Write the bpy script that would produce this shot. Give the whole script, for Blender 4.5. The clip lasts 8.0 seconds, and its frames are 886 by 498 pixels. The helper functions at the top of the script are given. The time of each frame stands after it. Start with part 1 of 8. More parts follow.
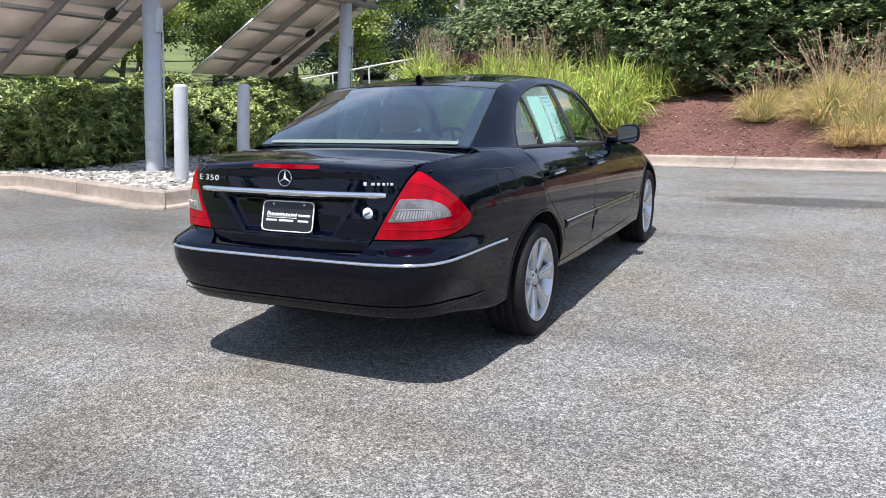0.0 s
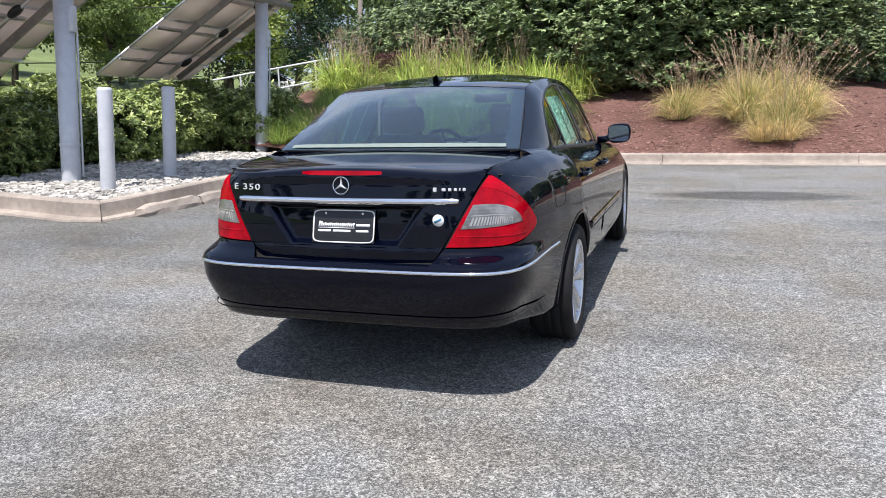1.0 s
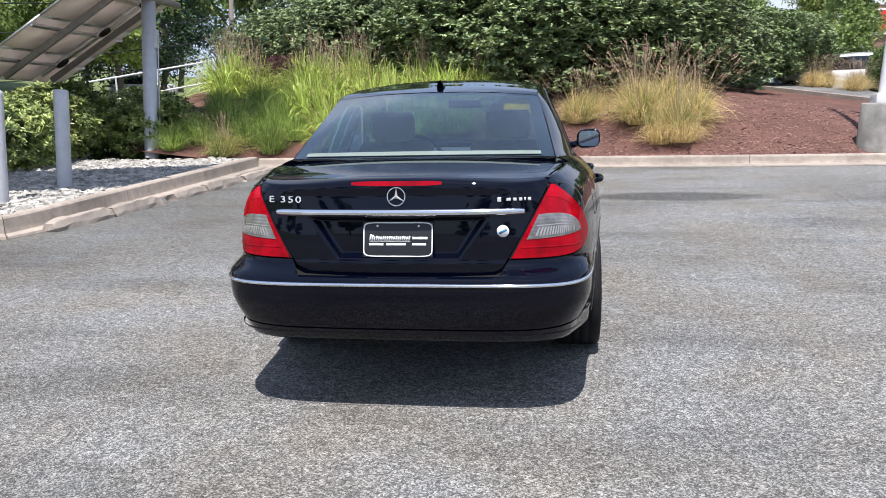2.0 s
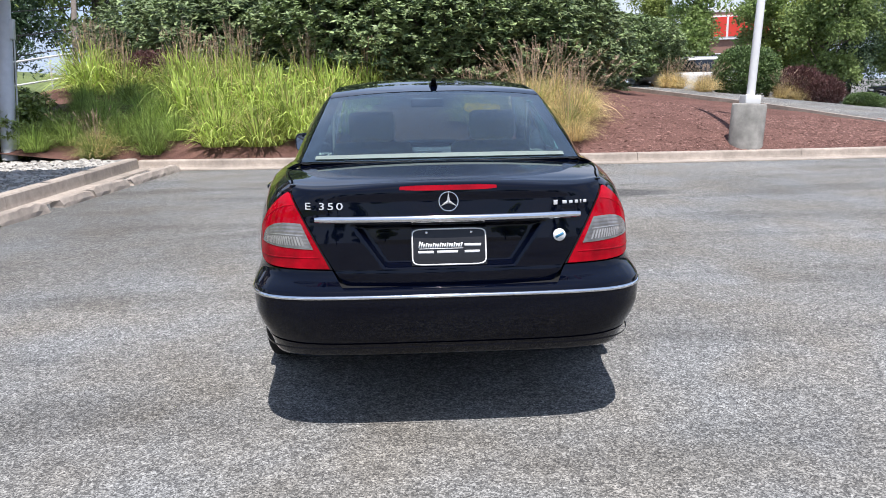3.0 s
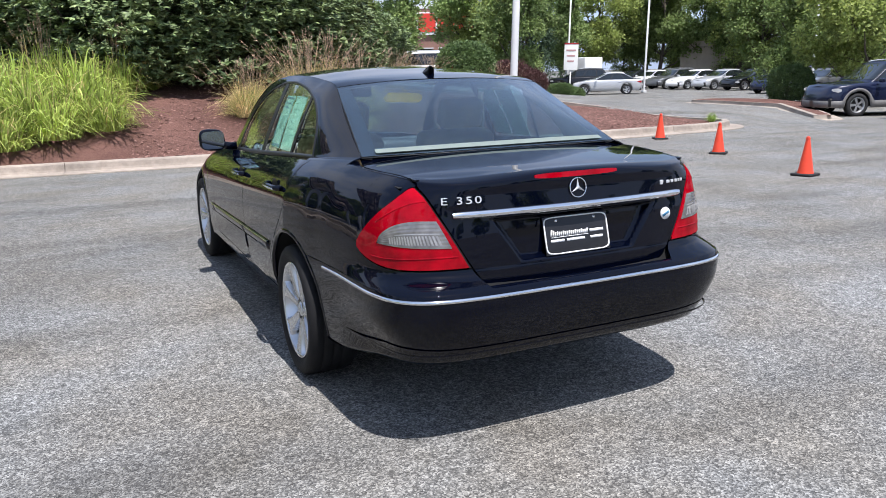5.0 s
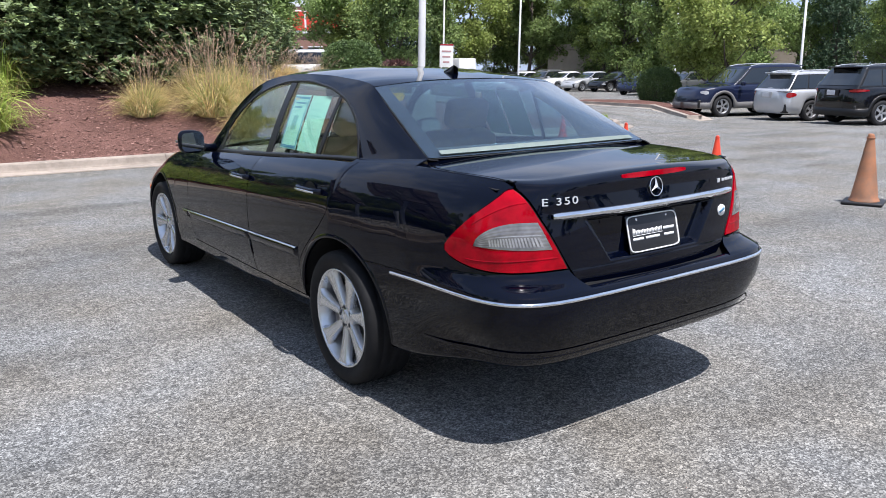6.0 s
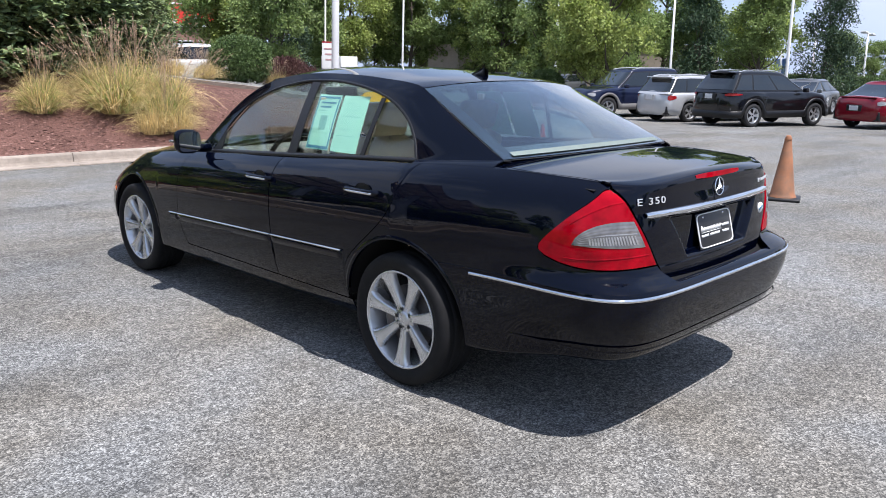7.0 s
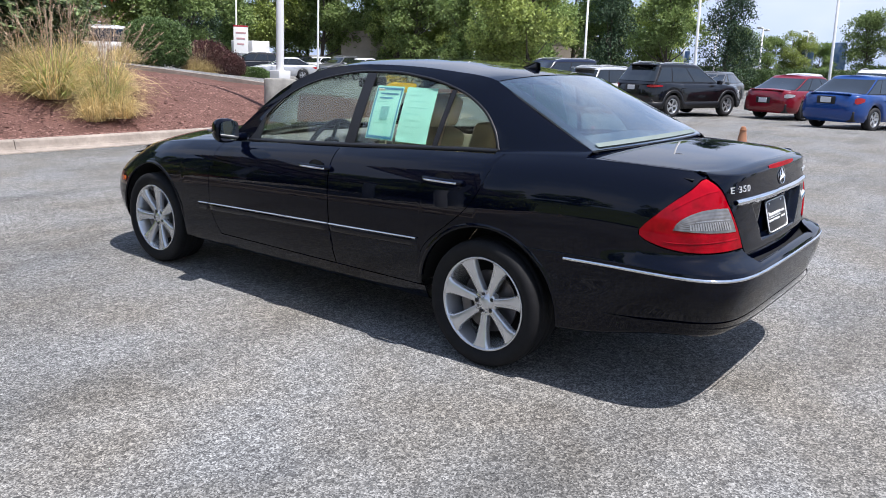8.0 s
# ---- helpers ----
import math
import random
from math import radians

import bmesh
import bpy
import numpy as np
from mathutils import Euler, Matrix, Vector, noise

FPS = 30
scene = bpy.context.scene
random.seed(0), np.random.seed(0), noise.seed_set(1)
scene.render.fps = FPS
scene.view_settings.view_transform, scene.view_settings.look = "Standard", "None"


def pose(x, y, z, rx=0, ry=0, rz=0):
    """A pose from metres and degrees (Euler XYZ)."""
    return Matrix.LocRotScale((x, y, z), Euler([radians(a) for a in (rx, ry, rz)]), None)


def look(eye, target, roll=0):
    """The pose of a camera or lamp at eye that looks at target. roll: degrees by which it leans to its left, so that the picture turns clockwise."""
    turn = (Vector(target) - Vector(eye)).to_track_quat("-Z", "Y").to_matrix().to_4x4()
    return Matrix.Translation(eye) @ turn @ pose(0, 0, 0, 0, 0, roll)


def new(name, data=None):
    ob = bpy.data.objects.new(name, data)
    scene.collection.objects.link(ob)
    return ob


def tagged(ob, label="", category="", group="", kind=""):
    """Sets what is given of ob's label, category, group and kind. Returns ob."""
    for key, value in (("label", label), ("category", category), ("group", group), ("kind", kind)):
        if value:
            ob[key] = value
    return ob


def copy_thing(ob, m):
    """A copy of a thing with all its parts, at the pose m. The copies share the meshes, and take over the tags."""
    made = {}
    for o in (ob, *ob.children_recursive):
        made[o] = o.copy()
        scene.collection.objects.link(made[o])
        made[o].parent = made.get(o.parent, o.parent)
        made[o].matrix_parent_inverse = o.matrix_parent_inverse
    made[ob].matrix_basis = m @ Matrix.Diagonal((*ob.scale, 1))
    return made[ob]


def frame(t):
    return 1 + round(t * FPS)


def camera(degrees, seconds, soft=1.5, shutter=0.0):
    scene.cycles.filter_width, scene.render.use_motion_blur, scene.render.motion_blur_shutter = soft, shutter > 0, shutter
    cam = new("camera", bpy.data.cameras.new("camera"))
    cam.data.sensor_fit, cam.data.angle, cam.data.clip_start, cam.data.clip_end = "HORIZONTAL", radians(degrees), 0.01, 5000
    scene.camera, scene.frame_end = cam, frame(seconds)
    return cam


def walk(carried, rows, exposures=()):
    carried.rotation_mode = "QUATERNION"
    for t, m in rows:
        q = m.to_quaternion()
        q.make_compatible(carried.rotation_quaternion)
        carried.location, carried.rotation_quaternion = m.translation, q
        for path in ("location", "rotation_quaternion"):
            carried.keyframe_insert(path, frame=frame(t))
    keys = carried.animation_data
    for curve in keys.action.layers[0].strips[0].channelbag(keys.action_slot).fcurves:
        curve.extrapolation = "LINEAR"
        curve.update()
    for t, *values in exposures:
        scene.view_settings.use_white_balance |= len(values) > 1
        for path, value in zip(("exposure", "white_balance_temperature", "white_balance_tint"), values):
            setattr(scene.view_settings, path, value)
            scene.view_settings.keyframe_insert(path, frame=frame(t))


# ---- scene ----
import itertools

cam = camera(60.2, 8.0, soft=0.95)
PATH = [
    (0, (2.27, -3.954, 1.372), (1.395, -2.203, 0.963), -1.4),
    (0.5, (1.874, -4.063, 1.372), (1.115, -2.259, 0.958), -1.6),
    (1, (1.488, -4.127, 1.393), (0.871, -2.271, 0.979), -1.8),
    (1.2, (1.323, -4.133, 1.391), (0.768, -2.258, 0.975), -1.9),
    (2.3, (0.412, -4.203, 1.434), (0.234, -2.255, 1.018), -1.3),
    (2.5, (0.251, -4.161, 1.41), (0.145, -2.208, 0.991), -1.2),
    (3, (-0.158, -4.068, 1.443), (-0.069, -2.116, 1.017), -1.0),
    (3.5, (-0.578, -4.038, 1.448), (-0.287, -2.109, 1.009), -1.0),
    (4, (-0.959, -3.9, 1.421), (-0.477, -2.01, 0.976), -1.1),
    (4.5, (-1.326, -3.713, 1.44), (-0.666, -1.879, 0.991), -1.1),
    (4.7, (-1.498, -3.658, 1.432), (-0.772, -1.85, 0.98), -1.2),
    (5.8, (-2.291, -3.129, 1.462), (-1.23, -1.497, 1.004), -0.8),
    (6, (-2.442, -3.068, 1.45), (-1.327, -1.473, 0.99), -0.6),
    (6.5, (-2.817, -2.851, 1.485), (-1.569, -1.357, 1.024), -0.1),
    (7, (-3.117, -2.554, 1.467), (-1.752, -1.167, 1.003), 0.5),
    (7.5, (-3.449, -2.298, 1.453), (-1.994, -1.01, 0.98), 1.1),
    (8, (-3.78, -2.037, 1.485), (-2.258, -0.836, 0.994), 1.5),
]
walk(cam, [(t, look(eye, target, roll)) for t, eye, target, roll in PATH], [(0.0, 0.68, 6340, 14), (4.0, 0.58, 6200, 14), (8.0, 0.60, 6190, 15)])

# ---- light ----
SUN_WAY = Vector((0.03, -0.385, 1.0)).normalized()      # towards the sun
UP = Vector((0.065, 0.040, 1.0)).normalized()           # the plumb line; the lot slopes a little
world = bpy.data.worlds.new("sky")
scene.world = world
world.use_nodes = True
wt = world.node_tree
wt.nodes.clear()
w_out = wt.nodes.new("ShaderNodeOutputWorld")
w_bg = wt.nodes.new("ShaderNodeBackground")
w_sky = wt.nodes.new("ShaderNodeTexSky")
w_sky.sky_type = "NISHITA"
w_sky.sun_disc = False
w_sky.sun_elevation = math.asin(SUN_WAY.z)
w_sky.sun_rotation = math.atan2(SUN_WAY.x, SUN_WAY.y)
w_sky.dust_density = 1.0
w_co = wt.nodes.new("ShaderNodeTexCoord")
w_map = wt.nodes.new("ShaderNodeMapping")
w_map.inputs["Location"].default_value = (1.35, 2.1, 0.4)
w_map.inputs["Scale"].default_value = (1.5, 1.5, 2.6)
w_noise = wt.nodes.new("ShaderNodeTexNoise")
w_noise.inputs["Scale"].default_value = 1.35
w_noise.inputs["Detail"].default_value = 4.5
w_noise.inputs["Roughness"].default_value = 0.58
w_ramp = wt.nodes.new("ShaderNodeValToRGB")
w_ramp.color_ramp.elements[0].position = 0.48
w_ramp.color_ramp.elements[1].position = 0.64
w_ramp.color_ramp.elements[0].color = (0.45, 0.45, 0.45, 1)   # thin haze all over
w_mix = wt.nodes.new("ShaderNodeMix")
w_mix.data_type = "RGBA"
w_cloud = wt.nodes.new("ShaderNodeValToRGB")                # grey-blue undersides, white crowns
w_cloud.color_ramp.elements[0].position, w_cloud.color_ramp.elements[0].color = 0.54, (3.5, 4.5, 6.4, 1)
w_cloud.color_ramp.elements[1].position, w_cloud.color_ramp.elements[1].color = 0.74, (5.3, 5.8, 6.7, 1)
wt.links.new(w_co.outputs["Generated"], w_map.inputs["Vector"])
wt.links.new(w_map.outputs[0], w_noise.inputs["Vector"])
w_sep = wt.nodes.new("ShaderNodeSeparateXYZ")
w_low = wt.nodes.new("ShaderNodeMapRange")                  # clouds stand closer towards the horizon
w_low.inputs["To Min"].default_value, w_low.inputs["To Max"].default_value = 0.12, -0.06
w_add = wt.nodes.new("ShaderNodeMath")
wt.links.new(w_co.outputs["Generated"], w_sep.inputs[0])
wt.links.new(w_sep.outputs["Z"], w_low.inputs["Value"])
wt.links.new(w_noise.outputs[0], w_add.inputs[0])
wt.links.new(w_low.outputs[0], w_add.inputs[1])
wt.links.new(w_add.outputs[0], w_ramp.inputs[0])
wt.links.new(w_add.outputs[0], w_cloud.inputs[0])
wt.links.new(w_cloud.outputs[0], w_mix.inputs[7])
wt.links.new(w_ramp.outputs[0], w_mix.inputs[0])
wt.links.new(w_sky.outputs[0], w_mix.inputs[6])
wt.links.new(w_mix.outputs[2], w_bg.inputs[0])
w_bg.inputs[1].default_value = 0.108
wt.links.new(w_bg.outputs[0], w_out.inputs[0])

sun = new("sun", bpy.data.lights.new("sun", "SUN"))
sun.data.energy, sun.data.angle, sun.data.color = 5.0, radians(0.53), (1.0, 0.955, 0.89)
sun.matrix_world = look((0, 0, 0), -SUN_WAY)
scene.view_settings.exposure = 0.1


# ---- building helpers ----
def part(name, bm, material, parent=None, label="", smooth=True):
    """Links a bmesh as one mesh object, under a thing or part if given."""
    me = bpy.data.meshes.new(name)
    if smooth:
        for f in bm.faces:
            f.smooth = True
    bm.to_mesh(me)
    bm.free()
    return part_me(name, me, material, parent, label)


def part_me(name, me, material, parent=None, label=""):
    ob = new(name, me)
    for m in material if isinstance(material, (list, tuple)) else [material]:
        me.materials.append(m)
    if parent:
        ob.parent = parent
    if label:
        ob["label"] = label
    return ob


def thing(name, m, label, category, group="", kind=""):
    ob = new(name)
    ob.empty_display_size = 0.1
    ob.matrix_world = m
    return tagged(ob, label, category, group, kind)


def mesh_np(name, verts, faces, smooth=False):
    me = bpy.data.meshes.new(name)
    me.from_pydata([tuple(v) for v in verts], [], [tuple(int(i) for i in f) for f in faces])
    if smooth:
        me.polygons.foreach_set("use_smooth", [True] * len(me.polygons))
    me.update()
    return me


def grid_bm(rows, bm=None, close=False):
    """A skin over rows of points."""
    bm = bm or bmesh.new()
    vs = [[bm.verts.new(p) for p in row] for row in rows]
    for a, b in zip(vs, vs[1:]):
        n = len(a)
        for i in range(n if close else n - 1):
            j = (i + 1) % n
            q = [a[i], a[j], b[j], b[i]]
            q = [v for k, v in enumerate(q) if v not in q[:k]]
            if len(q) > 2:
                try:
                    bm.faces.new(q)
                except ValueError:
                    pass
    return bm


def lathe(profile, n=24, axis="z", bm=None, m=None):
    """Turns (radius, height) pairs round an axis."""
    rows = []
    for r, h in profile:
        row = []
        for i in range(n):
            a = 2 * math.pi * i / n
            p = Vector((r * math.cos(a), r * math.sin(a), h))
            if axis == "x":
                p = Vector((h, r * math.cos(a), r * math.sin(a)))
            row.append(m @ p if m else p)
        rows.append(row)
    return grid_bm(rows, bm, close=True)


def box_bm(x0, x1, y0, y1, z0, z1, bevel=0.0, bm=None, m=None, seg=2):
    own = bmesh.new()
    bmesh.ops.create_cube(own, size=1.0)
    for v in own.verts:
        v.co = Vector((x0 + (v.co.x + 0.5) * (x1 - x0), y0 + (v.co.y + 0.5) * (y1 - y0), z0 + (v.co.z + 0.5) * (z1 - z0)))
    if bevel:
        bmesh.ops.bevel(own, geom=own.edges[:], offset=bevel, segments=seg, affect="EDGES", profile=0.6)
    if m:
        own.transform(m)
    if bm is None:
        return own
    tmp = bpy.data.meshes.new("tmp")
    own.to_mesh(tmp)
    own.free()
    bm.from_mesh(tmp)
    bpy.data.meshes.remove(tmp)
    return bm


def tube_bm(points, radius, n=8, bm=None, taper=None):
    """A round bar along points."""
    pts = [Vector(p) for p in points]
    rows = []
    side = None
    for i, p in enumerate(pts):
        d = (pts[min(i + 1, len(pts) - 1)] - pts[max(i - 1, 0)]).normalized()
        if side is None:
            side = d.orthogonal().normalized()
        side = (side - d * side.dot(d)).normalized()
        other = d.cross(side)
        r = radius if taper is None else radius + (taper - radius) * i / (len(pts) - 1)
        rows.append([p + r * (math.cos(a) * side + math.sin(a) * other) for a in (2 * math.pi * k / n for k in range(n))])
    bm = grid_bm(rows, bm, close=True)
    return bm


def cap_ends(bm):
    edges = [e for e in bm.edges if e.is_boundary]
    bmesh.ops.holes_fill(bm, edges=edges, sides=0)
    bmesh.ops.recalc_face_normals(bm, faces=bm.faces[:])
    return bm


def lerp(a, b, t):
    return a + (b - a) * t


def smooth01(a, b, x):
    t = min(max((x - a) / (b - a), 0.0), 1.0)
    return t * t * (3 - 2 * t)


def curve1(keys):
    """A smooth curve through (x, y) keys, held flat past its ends (monotone where the keys are)."""
    xs, ys = [k[0] for k in keys], [k[1] for k in keys]
    n = len(xs)
    d = [(ys[i + 1] - ys[i]) / (xs[i + 1] - xs[i]) for i in range(n - 1)]
    m = [d[0]] + [0.0 if d[i - 1] * d[i] <= 0 else 2 * d[i - 1] * d[i] / (d[i - 1] + d[i]) for i in range(1, n - 1)] + [d[-1]]

    def f(x):
        if x <= xs[0]:
            return ys[0]
        if x >= xs[-1]:
            return ys[-1]
        i = 0
        while xs[i + 1] < x:
            i += 1
        h = xs[i + 1] - xs[i]
        t = (x - xs[i]) / h
        return ((1 + 2 * t) * ys[i] + t * h * m[i]) * (1 - t) ** 2 + ((3 - 2 * t) * ys[i + 1] - (1 - t) * h * m[i + 1]) * t * t
    return f


# ---- materials ----
def material(name, color, rough=0.6, metal=0.0, vary=0.0, scale=8.0, bump=0.0, bump_scale=60.0, coat=0.0, second=None,
             large=0.0, large_scale=0.6, island=0.0, obj_random=0.0, coat_rough=0.03, spec=0.5, detail=6, transmit=0.0, ior=1.45):
    """A surface with two scales of variation. second: another colour that noise mixes in; island, obj_random: spread of value from piece to piece."""
    mat = bpy.data.materials.new(name)
    mat.use_nodes = True
    nt = mat.node_tree
    b = nt.nodes["Principled BSDF"]
    b.inputs["Base Color"].default_value = (*color, 1)
    b.inputs["Roughness"].default_value = rough
    b.inputs["Metallic"].default_value = metal
    b.inputs["Coat Weight"].default_value = coat
    b.inputs["Coat Roughness"].default_value = coat_rough
    b.inputs["Specular IOR Level"].default_value = spec
    b.inputs["Transmission Weight"].default_value = transmit
    b.inputs["IOR"].default_value = ior
    co = nt.nodes.new("ShaderNodeTexCoord")
    link = nt.links.new
    col = None
    if second is not None or vary:
        n1 = nt.nodes.new("ShaderNodeTexNoise")
        n1.inputs["Scale"].default_value = scale
        n1.inputs["Detail"].default_value = detail
        n1.inputs["Roughness"].default_value = 0.65
        link(co.outputs["Object"], n1.inputs["Vector"])
        r = nt.nodes.new("ShaderNodeValToRGB")
        r.color_ramp.elements[0].position, r.color_ramp.elements[1].position = 0.35, 0.65
        c2 = second if second is not None else tuple(c * (1 - vary) for c in color)
        r.color_ramp.elements[0].color, r.color_ramp.elements[1].color = (*c2, 1), (*color, 1)
        link(n1.outputs[0], r.inputs[0])
        col = r.outputs[0]
    for amount, sort in ((large, "noise"), (island, "island"), (obj_random, "object")):
        if not amount:
            continue
        if sort == "noise":
            src = nt.nodes.new("ShaderNodeTexNoise")
            src.inputs["Scale"].default_value = large_scale
            src.inputs["Detail"].default_value = 4
            link(co.outputs["Object"], src.inputs["Vector"])
            out = src.outputs[0]
        elif sort == "island":
            out = nt.nodes.new("ShaderNodeNewGeometry").outputs["Random Per Island"]
        else:
            out = nt.nodes.new("ShaderNodeObjectInfo").outputs["Random"]
        mr = nt.nodes.new("ShaderNodeMapRange")
        mr.inputs["From Min"].default_value, mr.inputs["From Max"].default_value = (0.3, 0.7) if sort == "noise" else (0, 1)
        mr.inputs["To Min"].default_value, mr.inputs["To Max"].default_value = 1 - amount, 1 + amount
        link(out, mr.inputs["Value"])
        mx = nt.nodes.new("ShaderNodeMix")
        mx.data_type, mx.blend_type = "RGBA", "MULTIPLY"
        mx.inputs[0].default_value = 1.0
        if col is None:
            mx.inputs[6].default_value = (*color, 1)
        else:
            link(col, mx.inputs[6])
        link(mr.outputs[0], mx.inputs[7])
        col = mx.outputs[2]
    if col is not None:
        link(col, b.inputs["Base Color"])
    if bump:
        n2 = nt.nodes.new("ShaderNodeTexNoise")
        n2.inputs["Scale"].default_value = bump_scale
        n2.inputs["Detail"].default_value = 5
        link(co.outputs["Object"], n2.inputs["Vector"])
        bp = nt.nodes.new("ShaderNodeBump")
        bp.inputs["Strength"].default_value = bump
        bp.inputs["Distance"].default_value = 0.02
        link(n2.outputs[0], bp.inputs["Height"])
        link(bp.outputs[0], b.inputs["Normal"])
    return mat


def asphalt_material():
    mat = material("asphalt", (0.16, 0.16, 0.155), rough=0.9, spec=0.25)
    nt = mat.node_tree
    b = nt.nodes["Principled BSDF"]
    link = nt.links.new
    co = nt.nodes.new("ShaderNodeTexCoord")
    vor = nt.nodes.new("ShaderNodeTexVoronoi")            # stones in the binder
    vor.inputs["Scale"].default_value = 150
    link(co.outputs["Object"], vor.inputs["Vector"])
    r1 = nt.nodes.new("ShaderNodeValToRGB")
    e = r1.color_ramp.elements
    e[0].position, e[0].color = 0.0, (0.062, 0.062, 0.061, 1)
    e[1].position, e[1].color = 1.0, (0.302, 0.297, 0.279, 1)
    mid = r1.color_ramp.elements.new(0.5)
    mid.color = (0.133, 0.131, 0.124, 1)
    sep = nt.nodes.new("ShaderNodeSeparateColor")
    link(vor.outputs["Color"], sep.inputs[0])
    link(sep.outputs[0], r1.inputs[0])
    fine = nt.nodes.new("ShaderNodeTexNoise")
    fine.inputs["Scale"].default_value = 34
    fine.inputs["Detail"].default_value = 6
    link(co.outputs["Object"], fine.inputs["Vector"])
    blotch = nt.nodes.new("ShaderNodeTexNoise")
    blotch.inputs["Scale"].default_value = 11
    blotch.inputs["Detail"].default_value = 5
    blotch.inputs["Roughness"].default_value = 0.65
    link(co.outputs["Object"], blotch.inputs["Vector"])
    big = nt.nodes.new("ShaderNodeTexNoise")
    big.inputs["Scale"].default_value = 0.55
    big.inputs["Detail"].default_value = 6
    big.inputs["Roughness"].default_value = 0.6
    link(co.outputs["Object"], big.inputs["Vector"])
    stretch = nt.nodes.new("ShaderNodeMapping")
    stretch.inputs["Rotation"].default_value = (0, 0, 0.25)
    stretch.inputs["Scale"].default_value = (0.35, 1.6, 1)
    link(co.outputs["Object"], stretch.inputs["Vector"])
    stain = nt.nodes.new("ShaderNodeTexNoise")
    stain.inputs["Scale"].default_value = 0.9
    stain.inputs["Detail"].default_value = 5
    link(stretch.outputs[0], stain.inputs["Vector"])
    col = r1.outputs[0]
    for src, lo, hi, a, z in ((fine, 0.3, 0.7, 0.68, 1.32), (blotch, 0.3, 0.7, 0.78, 1.22), (big, 0.3, 0.7, 0.78, 1.20), (stain, 0.36, 0.50, 0.80, 1.04)):
        mr = nt.nodes.new("ShaderNodeMapRange")
        mr.inputs["From Min"].default_value, mr.inputs["From Max"].default_value = lo, hi
        mr.inputs["To Min"].default_value, mr.inputs["To Max"].default_value = a, z
        link(src.outputs[0], mr.inputs["Value"])
        mx = nt.nodes.new("ShaderNodeMix")
        mx.data_type, mx.blend_type = "RGBA", "MULTIPLY"
        mx.inputs[0].default_value = 1.0
        link(col, mx.inputs[6])
        link(mr.outputs[0], mx.inputs[7])
        col = mx.outputs[2]
    tint = nt.nodes.new("ShaderNodeTexNoise")              # brownish and greenish weathering
    tint.inputs["Scale"].default_value = 1.1
    tint.inputs["Detail"].default_value = 5
    link(co.outputs["Object"], tint.inputs["Vector"])
    hue = nt.nodes.new("ShaderNodeValToRGB")
    hue.color_ramp.elements[0].position, hue.color_ramp.elements[0].color = 0.36, (1.04, 1.0, 0.93, 1)
    hue.color_ramp.elements[1].position, hue.color_ramp.elements[1].color = 0.64, (0.97, 1.0, 1.03, 1)
    link(tint.outputs[0], hue.inputs[0])
    spot_map = nt.nodes.new("ShaderNodeMapping")           # an old oil stain near the kerb
    spot_map.inputs["Location"].default_value = (-2.0, -15.4, 0)
    spot_map.inputs["Scale"].default_value = (0.75, 2.6, 1)
    warp = nt.nodes.new("ShaderNodeVectorMath")
    warp.operation = "MULTIPLY_ADD"
    warp.inputs[1].default_value = (0.9, 0.5, 0)
    link(stain.outputs["Color"], warp.inputs[0])
    link(co.outputs["Object"], warp.inputs[2])
    link(warp.outputs[0], spot_map.inputs["Vector"])
    ball = nt.nodes.new("ShaderNodeTexGradient")
    ball.gradient_type = "SPHERICAL"
    link(spot_map.outputs[0], ball.inputs["Vector"])
    spot = nt.nodes.new("ShaderNodeMapRange")
    spot.inputs["From Max"].default_value = 0.4
    spot.inputs["To Min"].default_value, spot.inputs["To Max"].default_value = 1.0, 0.42
    link(ball.outputs["Fac"], spot.inputs["Value"])
    crack = nt.nodes.new("ShaderNodeTexVoronoi")           # fine cracks, in places
    crack.feature = "DISTANCE_TO_EDGE"
    crack.inputs["Scale"].default_value = 0.30
    crooked = nt.nodes.new("ShaderNodeVectorMath")
    crooked.operation = "MULTIPLY_ADD"
    crooked.inputs[1].default_value = (0.55, 0.55, 0)
    wobble = nt.nodes.new("ShaderNodeTexNoise")
    wobble.inputs["Scale"].default_value = 1.7
    wobble.inputs["Detail"].default_value = 5
    link(co.outputs["Object"], wobble.inputs["Vector"])
    link(wobble.outputs["Color"], crooked.inputs[0])
    link(co.outputs["Object"], crooked.inputs[2])
    link(crooked.outputs[0], crack.inputs["Vector"])
    line = nt.nodes.new("ShaderNodeMapRange")
    line.inputs["From Min"].default_value, line.inputs["From Max"].default_value = 0.0015, 0.005
    line.inputs["To Min"].default_value, line.inputs["To Max"].default_value = 1.0, 0.0
    link(crack.outputs["Distance"], line.inputs["Value"])
    where = nt.nodes.new("ShaderNodeMapRange")
    where.inputs["From Min"].default_value, where.inputs["From Max"].default_value = 0.56, 0.70
    link(big.outputs[0], where.inputs["Value"])
    both = nt.nodes.new("ShaderNodeMath")
    both.operation = "MULTIPLY"
    link(line.outputs[0], both.inputs[0])
    link(where.outputs[0], both.inputs[1])
    dark = nt.nodes.new("ShaderNodeMapRange")
    dark.inputs["To Min"].default_value, dark.inputs["To Max"].default_value = 1.0, 0.5
    link(both.outputs[0], dark.inputs["Value"])
    west_map = nt.nodes.new("ShaderNodeMapping")           # a broad darker stretch west of the car
    west_map.inputs["Location"].default_value = (1.14, -0.89, 0)
    west_map.inputs["Scale"].default_value = (0.25, 0.20, 1)
    link(warp.outputs[0], west_map.inputs["Vector"])
